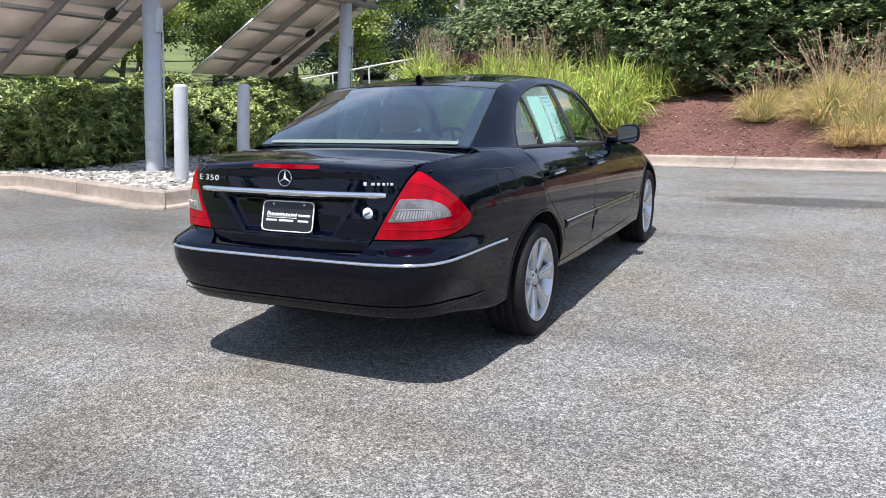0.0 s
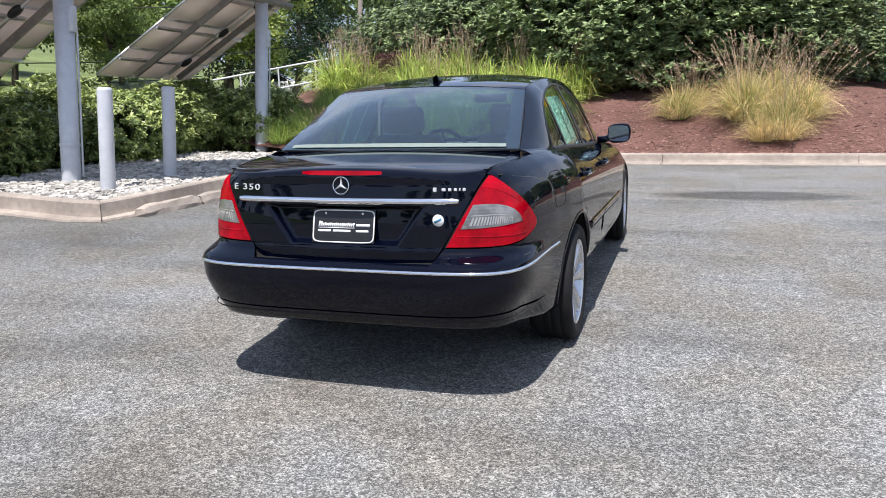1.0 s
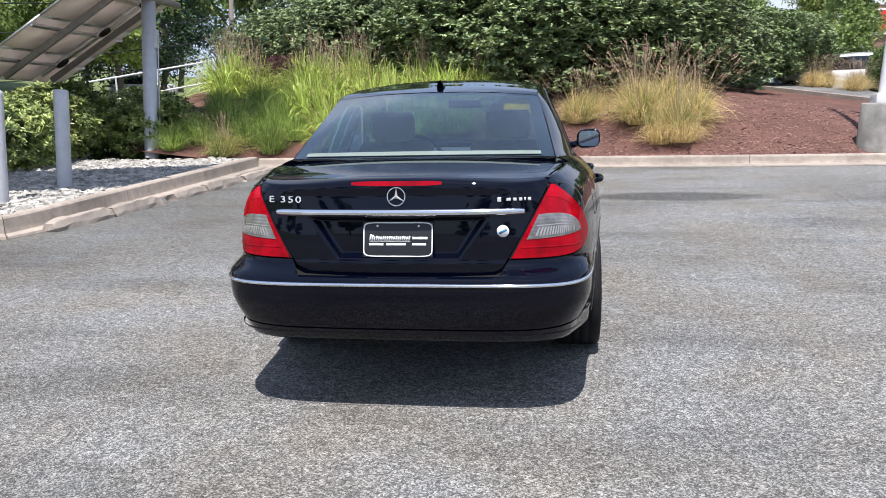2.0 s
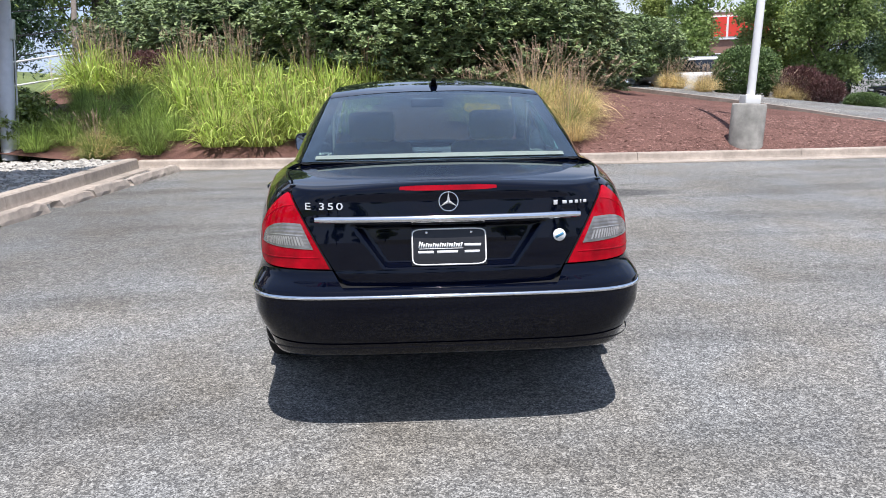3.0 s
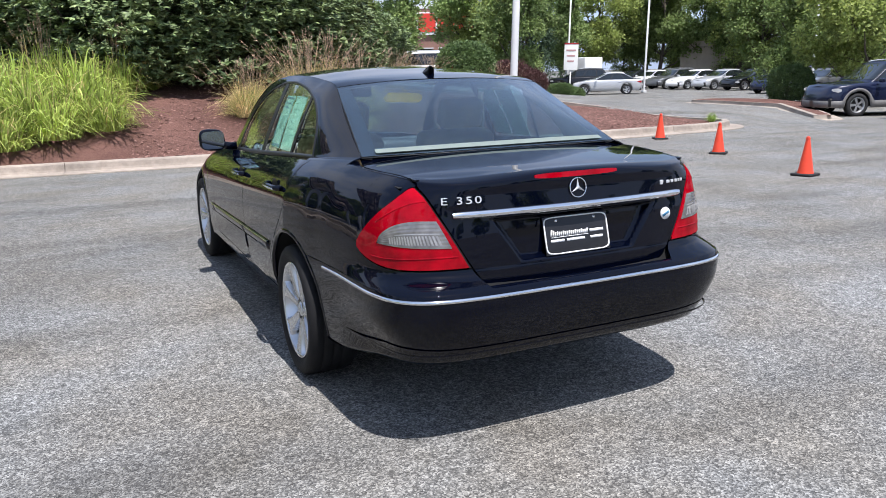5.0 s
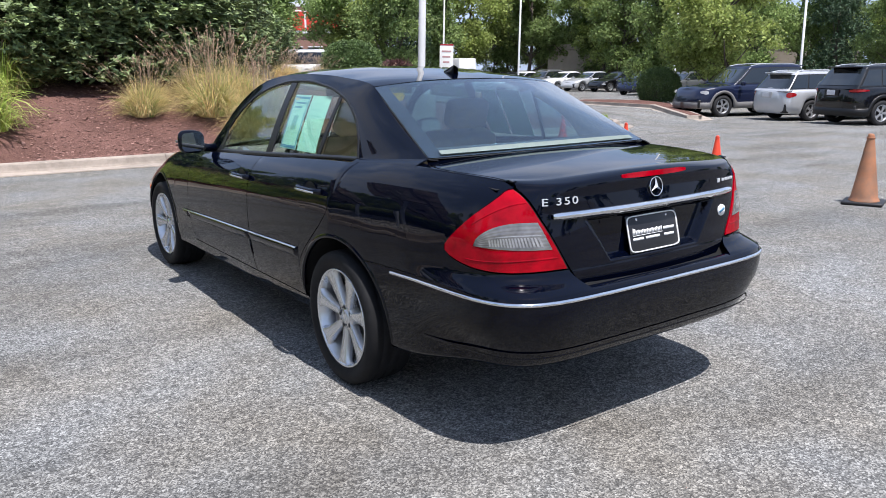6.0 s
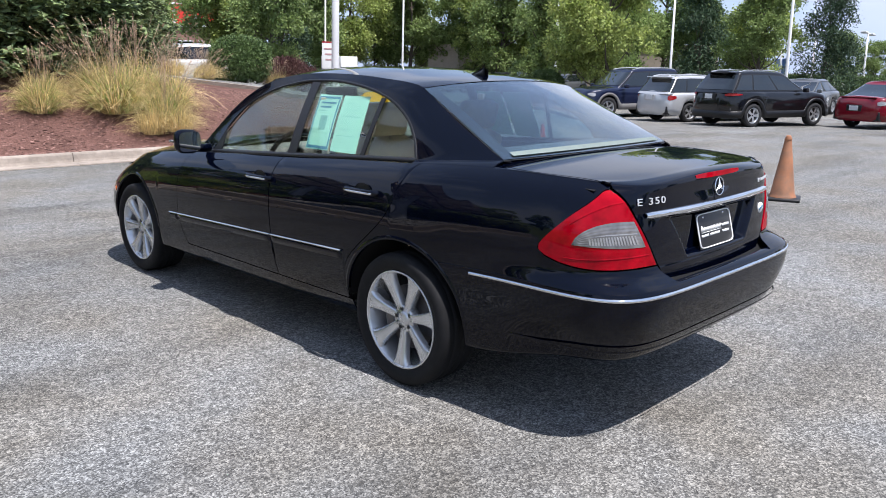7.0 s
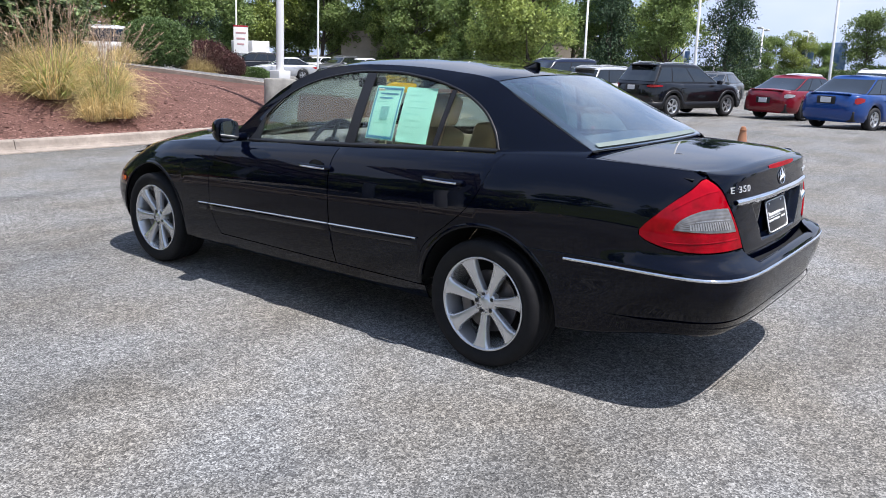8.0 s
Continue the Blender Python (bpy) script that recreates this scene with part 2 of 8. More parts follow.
    pool = nt.nodes.new("ShaderNodeTexGradient")
    pool.gradient_type = "SPHERICAL"
    link(west_map.outputs[0], pool.inputs["Vector"])
    west_tone = nt.nodes.new("ShaderNodeMapRange")
    west_tone.inputs["From Max"].default_value = 0.5
    west_tone.inputs["To Min"].default_value, west_tone.inputs["To Max"].default_value = 1.0, 0.72
    link(pool.outputs["Fac"], west_tone.inputs["Value"])
    for src in (hue.outputs[0], spot.outputs[0], dark.outputs[0], west_tone.outputs[0]):
        mx = nt.nodes.new("ShaderNodeMix")
        mx.data_type, mx.blend_type = "RGBA", "MULTIPLY"
        mx.inputs[0].default_value = 1.0
        link(col, mx.inputs[6])
        link(src, mx.inputs[7])
        col = mx.outputs[2]
    link(col, b.inputs["Base Color"])
    bp = nt.nodes.new("ShaderNodeBump")
    bp.inputs["Strength"].default_value = 0.6
    bp.inputs["Distance"].default_value = 0.005
    link(vor.outputs["Distance"], bp.inputs["Height"])
    link(bp.outputs[0], b.inputs["Normal"])
    return mat


M_asphalt = asphalt_material()
M_concrete = material("kerb concrete", (0.345, 0.295, 0.245), rough=0.9, vary=0.25, scale=9, large=0.18, large_scale=1.3, bump=0.35, bump_scale=120, obj_random=0.08)
M_concrete_grey = material("grey cast concrete", (0.30, 0.29, 0.26), rough=0.9, vary=0.35, scale=5, large=0.25, large_scale=2.2, bump=0.4, bump_scale=70)
M_mulch = material("bark mulch", (0.178, 0.098, 0.080), rough=0.95, second=(0.078, 0.041, 0.034), scale=48, large=0.20, large_scale=1.6, bump=0.8, bump_scale=75, spec=0.1)
M_chip = material("bark chips", (0.225, 0.132, 0.110), rough=0.95, island=0.6, spec=0.1, vary=0.3, scale=30)
M_stone = material("river stones", (0.42, 0.40, 0.36), rough=0.85, island=0.38, vary=0.3, scale=25, bump=0.2, bump_scale=80)
M_soil = material("dark soil", (0.085, 0.065, 0.05), rough=0.95, vary=0.4, scale=14, bump=0.8, bump_scale=40)
M_meadow = material("mown grass", (0.13, 0.16, 0.05), rough=0.95, second=(0.08, 0.11, 0.03), scale=6, large=0.3, large_scale=0.2, bump=0.8, bump_scale=30)
M_galv = material("galvanized steel", (0.56, 0.575, 0.60), rough=0.45, metal=0.2, vary=0.12, scale=7, bump=0.03, bump_scale=30)
M_white_metal = material("white painted steel", (0.64, 0.64, 0.63), rough=0.4, vary=0.08, scale=5, coat=0.1)
M_white = material("white print", (0.82, 0.82, 0.80), rough=0.5, vary=0.04, scale=30)


# ---- ground ----
KERB_TIP = Vector((12.3, 10.6, 0.0))
BACK_WAY = Vector((-0.45, 0.89, 0.0)).normalized()        # along the upper kerb
EAST_WAY = Vector((BACK_WAY.y, -BACK_WAY.x, 0.0))


def ground_z(x, y):
    """The lot: flat round the car, a little lower to the east, climbing behind the planting bed."""
    r = math.hypot(x, y)
    z = -0.33 * (1 - math.exp(-max(0.0, r - 16.8) / 3.2)) * smooth01(-3, 6, x)
    p = Vector((x, y, 0)) - KERB_TIP
    along, east = p.dot(BACK_WAY), p.dot(EAST_WAY)
    if along > 0:
        z = lerp(z, 0.085 * min(along, 30.0), (1 - smooth01(2.0, 18.0, east)) * smooth01(-2.5, -0.4, east))
    return z


def make_ground():
    xs = sorted({round(v, 2) for v in itertools.chain(np.arange(-40, 60.1, 2.0), np.arange(60, 400, 30), np.arange(-400, -40, 30))})
    ys = sorted({round(v, 2) for v in itertools.chain(np.arange(-20, 80.1, 2.0), np.arange(80, 400, 30), np.arange(-400, -20, 30))})
    bm = grid_bm([[(x, y, ground_z(x, y)) for x in xs] for y in ys])
    ob = part("ground", bm, M_asphalt)
    tagged(ob, "weathered light grey asphalt parking lot with exposed aggregate", "ground", kind="structure")


make_ground()


def rounded(points, times=2):
    """Corner cutting of an open line of points."""
    pts = [Vector(p) for p in points]
    for _ in range(times):
        q = [pts[0]]
        for a, b in zip(pts, pts[1:]):
            q += [a.lerp(b, 0.25), a.lerp(b, 0.75)]
        pts = q + [pts[-1]]
    return pts


KERB_PROFILE = ((0.34, 0.004), (0.335, 0.02), (0.03, 0.028), (0.015, 0.06), (0.0, 0.135), (-0.012, 0.152), (-0.03, 0.158), (-0.15, 0.158), (-0.155, 0.02))


def kerb_pieces(owner, line, length, profile, material_, name="kerb_stone"):
    """Cast kerb pieces end to end along a line, the face to its right, 8 mm joints between."""
    total = [0.0]
    for a, b in zip(line, line[1:]):
        total.append(total[-1] + (b - a).length)

    def at(s):
        s = min(max(s, 0), total[-1])
        i = 0
        while i < len(line) - 2 and total[i + 1] < s:
            i += 1
        return line[i].lerp(line[i + 1], (s - total[i]) / (total[i + 1] - total[i]))
    n = max(1, round(total[-1] / length))
    for k in range(n):
        s0, s1 = total[-1] * k / n + 0.004, total[-1] * (k + 1) / n - 0.004
        m = max(2, int((s1 - s0) / 0.4) + 1)
        rows = []
        jitter = 0.004 * math.sin(k * 7.3)
        for i in range(m + 1):
            s = lerp(s0, s1, i / m)
            p, d = at(s), at(s + 0.15) - at(s - 0.15)
            d.z = 0
            d.normalize()
            right = Vector((d.y, -d.x, 0))
            rows.append([p + right * (o + jitter) + Vector((0, 0, h)) for o, h in profile])
        bm = grid_bm(rows, close=True)
        cap_ends(bm)
        part(name, bm, material_, owner, smooth=False)


LOWER = rounded([(-5.0, 10.0, 0), (-1.6, 9.72, 0), (3.0, 9.42, 0), (6.5, 9.38, 0), (9.2, 9.5, 0), (11.4, 9.55, 0), (12.5, 10.3, 0), (12.2, 11.6, 0), (11.2, 13.4, 0.15)], 3)
UPPER = [KERB_TIP + BACK_WAY * L + Vector((0, 0, 0.07 * smooth01(2.5, 7.0, L) + ground_z(*(KERB_TIP + BACK_WAY * L).xy))) for L in (2.9, 4, 5, 6, 8, 10, 14, 18, 24)]
kerb_main = thing("kerb_bed", Matrix(), "pale tan concrete kerb round the mulched planting bed", "kerb", kind="structure")
kerb_pieces(kerb_main, LOWER, 3.05, KERB_PROFILE, M_concrete)
kerb_upper = thing("kerb_upper", Matrix(), "pale concrete kerb along the far side of the bed", "kerb", kind="structure")
kerb_pieces(kerb_upper, [p for p in UPPER], 3.05, KERB_PROFILE, M_concrete)

# the stone island with its kerb and wheel stops
ISLAND = [(-14.0, 3.2, 0), (-9.5, 3.75, 0), (-9.1, 3.95, 0), (-8.7, 3.85, 0), (-5.35, 2.98, 0), (-5.06, 2.98, 0), (-5.0, 3.25, 0), (-4.95, 9.85, 0)]
kerb_island = thing("kerb_island", Matrix(), "worn concrete kerb round the stone-filled island", "kerb", kind="structure")
ISLAND_PROFILE = ((0.22, 0.004), (0.21, 0.03), (0.02, 0.034), (0.012, 0.07), (0.0, 0.19), (-0.02, 0.21), (-0.16, 0.21), (-0.165, 0.02))
kerb_pieces(kerb_island, [Vector(p) for p in ISLAND], 2.4, ISLAND_PROFILE, M_concrete)


BANK = curve1([(0.0, 1.5), (3.0, 1.35), (6.0, 0.98), (8.5, 0.50), (11.0, 0.22)])


def bed_z(x, y):
    """Height of the mulched bank behind the lower kerb."""
    front = 9.95 - 0.06 * x if x < 3 else 9.55
    front += 0.15
    d = max(0.0, y - front)
    crest = BANK(x)
    rise = crest * (1 - math.exp(-d / 2.9))
    p = Vector((x, y, 0)) - KERB_TIP
    east = p.dot(EAST_WAY)                                # 0 at the upper kerb, negative inside the bed
    edge = 0.115 + 0.085 * max(0.0, min(p.dot(BACK_WAY), 30))
    z = 0.145 + rise
    z = lerp(edge, z, smooth01(0.0, 4.5, -east))
    return min(z, 0.145 + 0.42 * d) + 0.03 * noise.noise((x * 0.9, y * 0.9, 3.0)) * min(1, d)


def front_y(x):
    """The back edge of the lower kerb at x."""
    best = None
    for a, b in zip(LOWER, LOWER[1:]):
        if (a.x - x) * (b.x - x) <= 0 and abs(b.x - a.x) > 1e-6:
            y = lerp(a.y, b.y, (x - a.x) / (b.x - a.x))
            best = y if best is None else min(best, y)
    return 10.0 if best is None else best


def make_bed():
    rows = []
    for i in range(73):
        t = i / 72
        row = []
        for j in range(121):
            x0 = lerp(-8.6, 11.9, j / 120)
            y0 = (front_y(x0) if x0 > -5 else 10.0 + 0.25 * (-5 - x0)) + 0.14
            if x0 > 11.2:
                y0 += 0.18
            L = lerp(24, 1.8, smooth01(-4.0, 11.9, x0) ** 0.8)
            end = KERB_TIP + BACK_WAY * L - EAST_WAY * 0.14
            y1 = lerp(21.0, end.y, smooth01(-2, 3, x0))
            x1 = lerp(x0 - 1.0, end.x, smooth01(-2, 3, x0))
            tt = t ** 1.5
            x, y = lerp(x0, x1, tt), lerp(y0, y1, tt)
            row.append((x, y, bed_z(x, y)))
        rows.append(row)
    ob = part("planting_bed", grid_bm(rows), M_mulch)
    tagged(ob, "sloping planting bed covered with reddish-brown bark mulch", "planting bed", kind="structure")


make_bed()


def make_island():
    rows = []
    for i in range(30):
        x = lerp(-14.0, -5.12, i / 29)
        yf = lerp(3.35, 3.9, smooth01(-14, -9, x)) if x < -9 else lerp(4.0, 3.12, (x + 9) / 3.9)
        rows.append([(x, lerp(yf + 0.13, 10.5, j / 20), 0.135 + 0.02 * noise.noise((x, j * 0.7, 0))) for j in range(21)])
    ob = part("island_bed", grid_bm(rows), M_soil)
    tagged(ob, "low island filled with soil and pale river stones", "planting bed", kind="structure")


make_island()


def loose_bits(name, label, category, count, place, size, flat, mat, seed):
    """Many small angular bits lying on a surface, joined."""
    rng = np.random.default_rng(seed)
    base = np.array([(-1, -0.7, -0.5), (1, -0.8, -0.6), (0.9, 0.8, -0.5), (-0.8, 0.9, -0.6), (-0.7, -0.5, 0.5), (0.8, -0.4, 0.6), (0.5, 0.7, 0.5), (-0.6, 0.5, 0.6)])
    quads = np.array([(0, 3, 2, 1), (4, 5, 6, 7), (0, 1, 5, 4), (1, 2, 6, 5), (2, 3, 7, 6), (3, 0, 4, 7)])
    V, F = [], []
    for _ in range(count):
        x, y, z = place(rng)
        s = rng.uniform(*size) * np.array([1.0, rng.uniform(0.45, 0.9), flat * rng.uniform(0.6, 1.3)])
        pts = (base + rng.uniform(-0.22, 0.22, base.shape)) * s
        a, t = rng.uniform(0, 6.28), rng.uniform(-0.5, 0.5)
        ca, sa, ct, st = math.cos(a), math.sin(a), math.cos(t), math.sin(t)
        pts = pts @ np.array([(1, 0, 0), (0, ct, st), (0, -st, ct)]) @ np.array([(ca, sa, 0), (-sa, ca, 0), (0, 0, 1)])
        F.append(quads + len(V) * 8)
        V.append(pts + (x, y, z + 0.25 * s[2]))
    ob = part_me(name, mesh_np(name, np.concatenate(V), np.concatenate(F)), mat)
    return tagged(ob, label, category, kind="stuff")


def on_island(rng):
    while True:
        x, y = rng.uniform(-10.5, -5.2), rng.uniform(3.2, 10.2)
        yf = 4.0 - (x + 9) * 0.226 if x > -9 else 4.0
        if y > yf + 0.15 and (x > -9.4 or y < 5):
            return x, y, 0.14


def on_bed(rng):
    x = rng.uniform(-1.0, 11.3)
    y = front_y(x) + 0.2 + rng.uniform(0, 1) ** 1.6 * 4.5
    return x, y, bed_z(x, y)


loose_bits("river_stones", "pale grey and tan river stones spread over the island", "stones", 5200, on_island, (0.03, 0.085), 0.55, M_stone, 4)
loose_bits("mulch_chips", "loose reddish-brown bark chips on the bank", "mulch", 15000, on_bed, (0.008, 0.034), 0.22, M_chip, 5)

# wheel stops
def wheel_stop(a, b, broken=1):
    a, b = Vector(a), Vector(b)
    length = (b - a).length
    own = thing("wheel_stop", Matrix.Translation((a + b) / 2) @ Matrix.Rotation(math.atan2(b.y - a.y, b.x - a.x), 4, "Z"),
                "weathered precast concrete wheel stop lying on the asphalt", "wheel stop", "wheel stops")
    prof = ((-0.09, 0.0), (-0.085, 0.05), (-0.055, 0.115), (-0.04, 0.125), (0.04, 0.125), (0.055, 0.115), (0.085, 0.05), (0.09, 0.0))
    rng = random.Random(int(100 * abs(a.x) + 10 * a.y))
    breaks = [0.0, rng.uniform(0.40, 0.62), 1.0] if broken else [0.0, 1.0]
    for s0, s1 in zip(breaks, breaks[1:]):                     # cracked through, the halves a little out of line
        rows = []
        shift, lift = rng.uniform(-0.025, 0.025) * broken, rng.uniform(0.85, 1.1)
        n = max(5, round((s1 - s0) * length / 0.13))
        for i in range(n + 1):
            end = 0.80 if i in (0, n) else 1.0
            x0 = lerp(-length / 2, length / 2, lerp(s0, s1, i / n)) + (0.012 if i == 0 else -0.012 if i == n else 0)
            rows.append([(x0 + rng.uniform(-0.02, 0.02) * (i in (0, n)), y * (0.92 + 0.08 * end) * rng.uniform(0.90, 1.08) + shift, max(0.0, z * end * lift + (rng.uniform(-0.012, 0.008) if z > 0.02 else 0))) for y, z in prof])
        bm = grid_bm(rows, close=True)
        cap_ends(bm)
        part("bar", bm, M_concrete, own, smooth=False)


wheel_stop((-4.72, 3.25, 0), (-4.52, 5.2, 0))
wheel_stop((-4.5, 5.55, 0), (-4.35, 7.5, 0))
wheel_stop((-4.36, 7.62, 0), (-4.2, 9.55, 0), 0)


# ---- plants ----
def leaf_material(name, color, second, rough=0.45, gloss=0.5, through_=0.25, spread=0.4):
    mat = material(name, color, rough=rough, second=second, scale=3.0, island=spread, spec=gloss, obj_random=0.22)
    nt = mat.node_tree
    b = nt.nodes["Principled BSDF"]
    tr = nt.nodes.new("ShaderNodeBsdfTranslucent")
    mix = nt.nodes.new("ShaderNodeMixShader")
    mix.inputs[0].default_value = through_
    src = b.inputs["Base Color"].links[0].from_socket
    nt.links.new(src, tr.inputs["Color"])
    nt.links.new(b.outputs[0], mix.inputs[1])
    nt.links.new(tr.outputs[0], mix.inputs[2])
    nt.links.new(mix.outputs[0], nt.nodes["Material Output"].inputs["Surface"])
    return mat


M_laurel = leaf_material("dark glossy leaves", (0.27, 0.34, 0.15), (0.052, 0.085, 0.032), rough=0.45, gloss=0.3, through_=0.09, spread=0.5)
M_hedge = leaf_material("hedge leaves", (0.39, 0.45, 0.14), (0.10, 0.15, 0.045), rough=0.4, gloss=0.5, through_=0.12, spread=0.55)
M_oak = leaf_material("tree leaves", (0.28, 0.36, 0.125), (0.15, 0.215, 0.07), rough=0.55, gloss=0.35, through_=0.45)
M_oak_light = leaf_material("light tree leaves", (0.40, 0.46, 0.14), (0.25, 0.32, 0.09), rough=0.55, gloss=0.35, through_=0.5)
M_conifer = leaf_material("conifer sprays", (0.075, 0.125, 0.065), (0.042, 0.078, 0.040), rough=0.6, gloss=0.3, through_=0.15)
M_box = leaf_material("clipped bush leaves", (0.12, 0.18, 0.055), (0.055, 0.095, 0.03), rough=0.5, gloss=0.4, through_=0.15)
M_redleaf = leaf_material("dark red leaves", (0.125, 0.055, 0.050), (0.065, 0.033, 0.028), rough=0.5, gloss=0.4, through_=0.2)
M_grass_green = leaf_material("bright grass blades", (0.50, 0.58, 0.15), (0.32, 0.42, 0.09), rough=0.55, gloss=0.4, through_=0.45, spread=0.6)
M_grass_mid = leaf_material("green grass blades", (0.36, 0.46, 0.13), (0.22, 0.31, 0.075), rough=0.55, gloss=0.4, through_=0.45, spread=0.6)
M_grass_straw = leaf_material("straw grass blades", (0.66, 0.52, 0.28), (0.50, 0.40, 0.17), rough=0.6, gloss=0.3, through_=0.4, spread=0.5)
M_plume = leaf_material("dry seed plumes", (0.56, 0.44, 0.32), (0.40, 0.27, 0.18), rough=0.8, gloss=0.2, through_=0.3)
M_bark = material("bark", (0.13, 0.105, 0.085), rough=0.95, vary=0.45, scale=14, bump=0.7, bump_scale=35)


def unit(v):
    return v / np.maximum(np.linalg.norm(v, axis=-1, keepdims=True), 1e-9)


def leaves_np(centers, ways, length, width, rng, fold=0.25, face=None):
    """Folded leaves, two triangles each; face: the side to which their upper faces turn."""
    n = len(centers)
    ways = unit(ways)
    turned = rng.normal(size=(n, 3)) * 0.6 + (0, -0.35, 0.8) + (0 if face is None else face * 0.7)
    side = unit(np.cross(ways, turned))
    nrm = np.cross(side, ways)
    L = length * rng.uniform(0.7, 1.25, (n, 1))
    W = width * rng.uniform(0.75, 1.2, (n, 1))
    base, tip = centers, centers + ways * L
    mid = centers + ways * L * 0.45
    left, right = mid + side * W + nrm * W * fold, mid - side * W + nrm * W * fold
    V = np.stack([base, left, tip, right], 1).reshape(-1, 3)
    i = np.arange(n)[:, None] * 4
    F = np.concatenate([i + (0, 1, 2), i + (0, 2, 3)], 0)
    return V, F


def crown_mesh(name, size, clusters, per, leaf, seed, bottom=0.0, lumps=9, shell=0.35, up=0.25, square=2.2, whorl=False, lump_size=0.22):
    """A leafy crown: clusters of leaves near the skin of a lumpy body of the given half-sizes, its foot at z = 0."""
    rng = np.random.default_rng(seed)
    d = unit(rng.normal(size=(clusters, 3)))
    if bottom is not None:
        d[:, 2] = np.where(d[:, 2] < bottom - 0.75, -d[:, 2], d[:, 2])
    r = 1 / (np.abs(d) ** square).sum(1) ** (1 / square)
    lump = unit(rng.normal(size=(lumps, 3)))
    amp = rng.uniform(-0.20, 0.24, lumps)
    for w, a in zip(lump, amp):
        r = r + a * np.exp(-((d - w) ** 2).sum(1) / lump_size)
    r = r * (1 - shell * rng.uniform(0, 1, clusters) ** 1.7)
    heart = d * r[:, None] * size
    out = np.repeat(unit(d * (1 / np.array(size))), per, 0)
    if whorl:                                                  # leaves spread round the shoot tips
        axis = unit(out + rng.normal(size=(clusters, 3)).repeat(per, 0) * 0.45 + (0, 0, up))
        ring = unit(np.cross(axis, rng.normal(size=axis.shape)))
        c = np.repeat(heart, per, 0) + axis * leaf[0] * rng.uniform(-0.5, 0.3, (clusters * per, 1))
        ways = ring + axis * rng.uniform(-0.1, 0.8, (clusters * per, 1)) - (0, 0, 0.12)
    else:
        c = np.repeat(heart, per, 0) + rng.normal(size=(clusters * per, 3)) * leaf[0] * 0.75
        ways = out * 0.75 + rng.normal(size=c.shape) * 0.6 + (0, 0, up)
    V, F = leaves_np(c, ways, leaf[0], leaf[1], rng, face=out)
    V[:, 2] += size[2]
    V[:, 2] = np.maximum(V[:, 2], 0.02)
    return mesh_np(name, V, F)


def stems_bm(height, spread, count, radius, seed):
    rng = random.Random(seed)
    bm = bmesh.new()
    for k in range(count):
        a = 2 * math.pi * (k + rng.random() * 0.6) / count
        pts = []
        for i in range(6):
            t = i / 5
            rr = spread * t ** 1.2
            pts.append((math.cos(a) * rr + rng.uniform(-1, 1) * 0.05 * spread * t, math.sin(a) * rr + rng.uniform(-1, 1) * 0.05 * spread * t, height * t - 0.05))
        tube_bm(pts, radius, 6, bm, taper=radius * 0.25)
    return bm


def shrub(name, crown, stems, mat, m, label, category, group):
    own = thing(name, m, label, category, group)
    part_me("trunk", stems, M_bark, own)
    part_me("crown", crown, mat, own)
    return own


def me_of(bm, name="mesh", smooth=True):
    me = bpy.data.meshes.new(name)
    for f in bm.faces:
        f.smooth = smooth
    bm.to_mesh(me)
    bm.free()
    return me


# tall evergreen shrubs on the bank
tall = []
for k, (sz, n) in enumerate((((2.1, 1.7, 2.05), 2300), ((1.8, 1.6, 1.9), 2000), ((2.4, 1.8, 2.2), 2600))):
    me = crown_mesh("tall_crown", sz, n, 11, (0.170, 0.036), 20 + k, bottom=0.0, lumps=75, shell=0.40, up=0.75, square=3.0, whorl=True, lump_size=0.055)
    tall.append(shrub("evergreen_shrub", me, me_of(stems_bm(sz[2] * 1.5, sz[0] * 0.7, 9, 0.06, k)), M_laurel, Matrix.Translation((0, 0, -50)),
                      "large dark evergreen shrub with long glossy leaves", "shrub", "evergreen shrubs on the bank"))
TALL = ((-6.8, 19.2, 0, 1.0), (-4.6, 18.2, 2, 1.05), (-2.6, 16.2, 1, 1.0), (-1.1, 14.5, 2, 1.0), (1.3, 14.0, 0, 1.05), (2.9, 14.6, 1, 1.0), (3.3, 16.5, 2, 1.0), (0.2, 17.2, 2, 1.15),
        (4.5, 19.0, 0, 1.0), (9.3, 27.4, 0, 1.0), (7.6, 25.8, 1, 1.15), (-6.2, 21.0, 1, 1.3), (2.6, 18.0, 1, 1.3), (5.4, 21.6, 2, 0.95))
for i, (x, y, k, s) in enumerate(TALL):
    z = bed_z(x, y) - 0.15
    copy_thing(tall[k], pose(x, y, z, 0, 0, 47 * i) @ Matrix.Diagonal((s, s, s * 0.60, 1)))
for ob in tall:
    for o in (*ob.children_recursive, ob):
        bpy.data.objects.remove(o)

# hedge behind the island
hedge_me = [crown_mesh("hedge_crown", (1.05, 1.0, 0.80), 900, 15, (0.12, 0.021), 40 + k, bottom=-0.2, lumps=18, shell=0.45, up=0.9, whorl=True, lump_size=0.12) for k in range(3)]
hedge_stem = me_of(stems_bm(1.0, 0.6, 8, 0.03, 5))
HEDGE = ((-14.6, 4.6, 1.1), (-13.0, 5.2, 1.12), (-11.4, 5.1, 1.05), (-10.0, 5.9, 1.0), (-10.1, 7.4, 1.1), (-9.3, 8.6, 1.0), (-9.6, 9.9, 1.08), (-8.15, 11.8, 1.0), (-9.9, 11.6, 1.15),
         (-11.8, 6.9, 1.2), (-13.6, 7.1, 1.2), (-11.4, 9.2, 1.25), (-9.0, 12.9, 1.05), (-15.8, 6.2, 1.2))
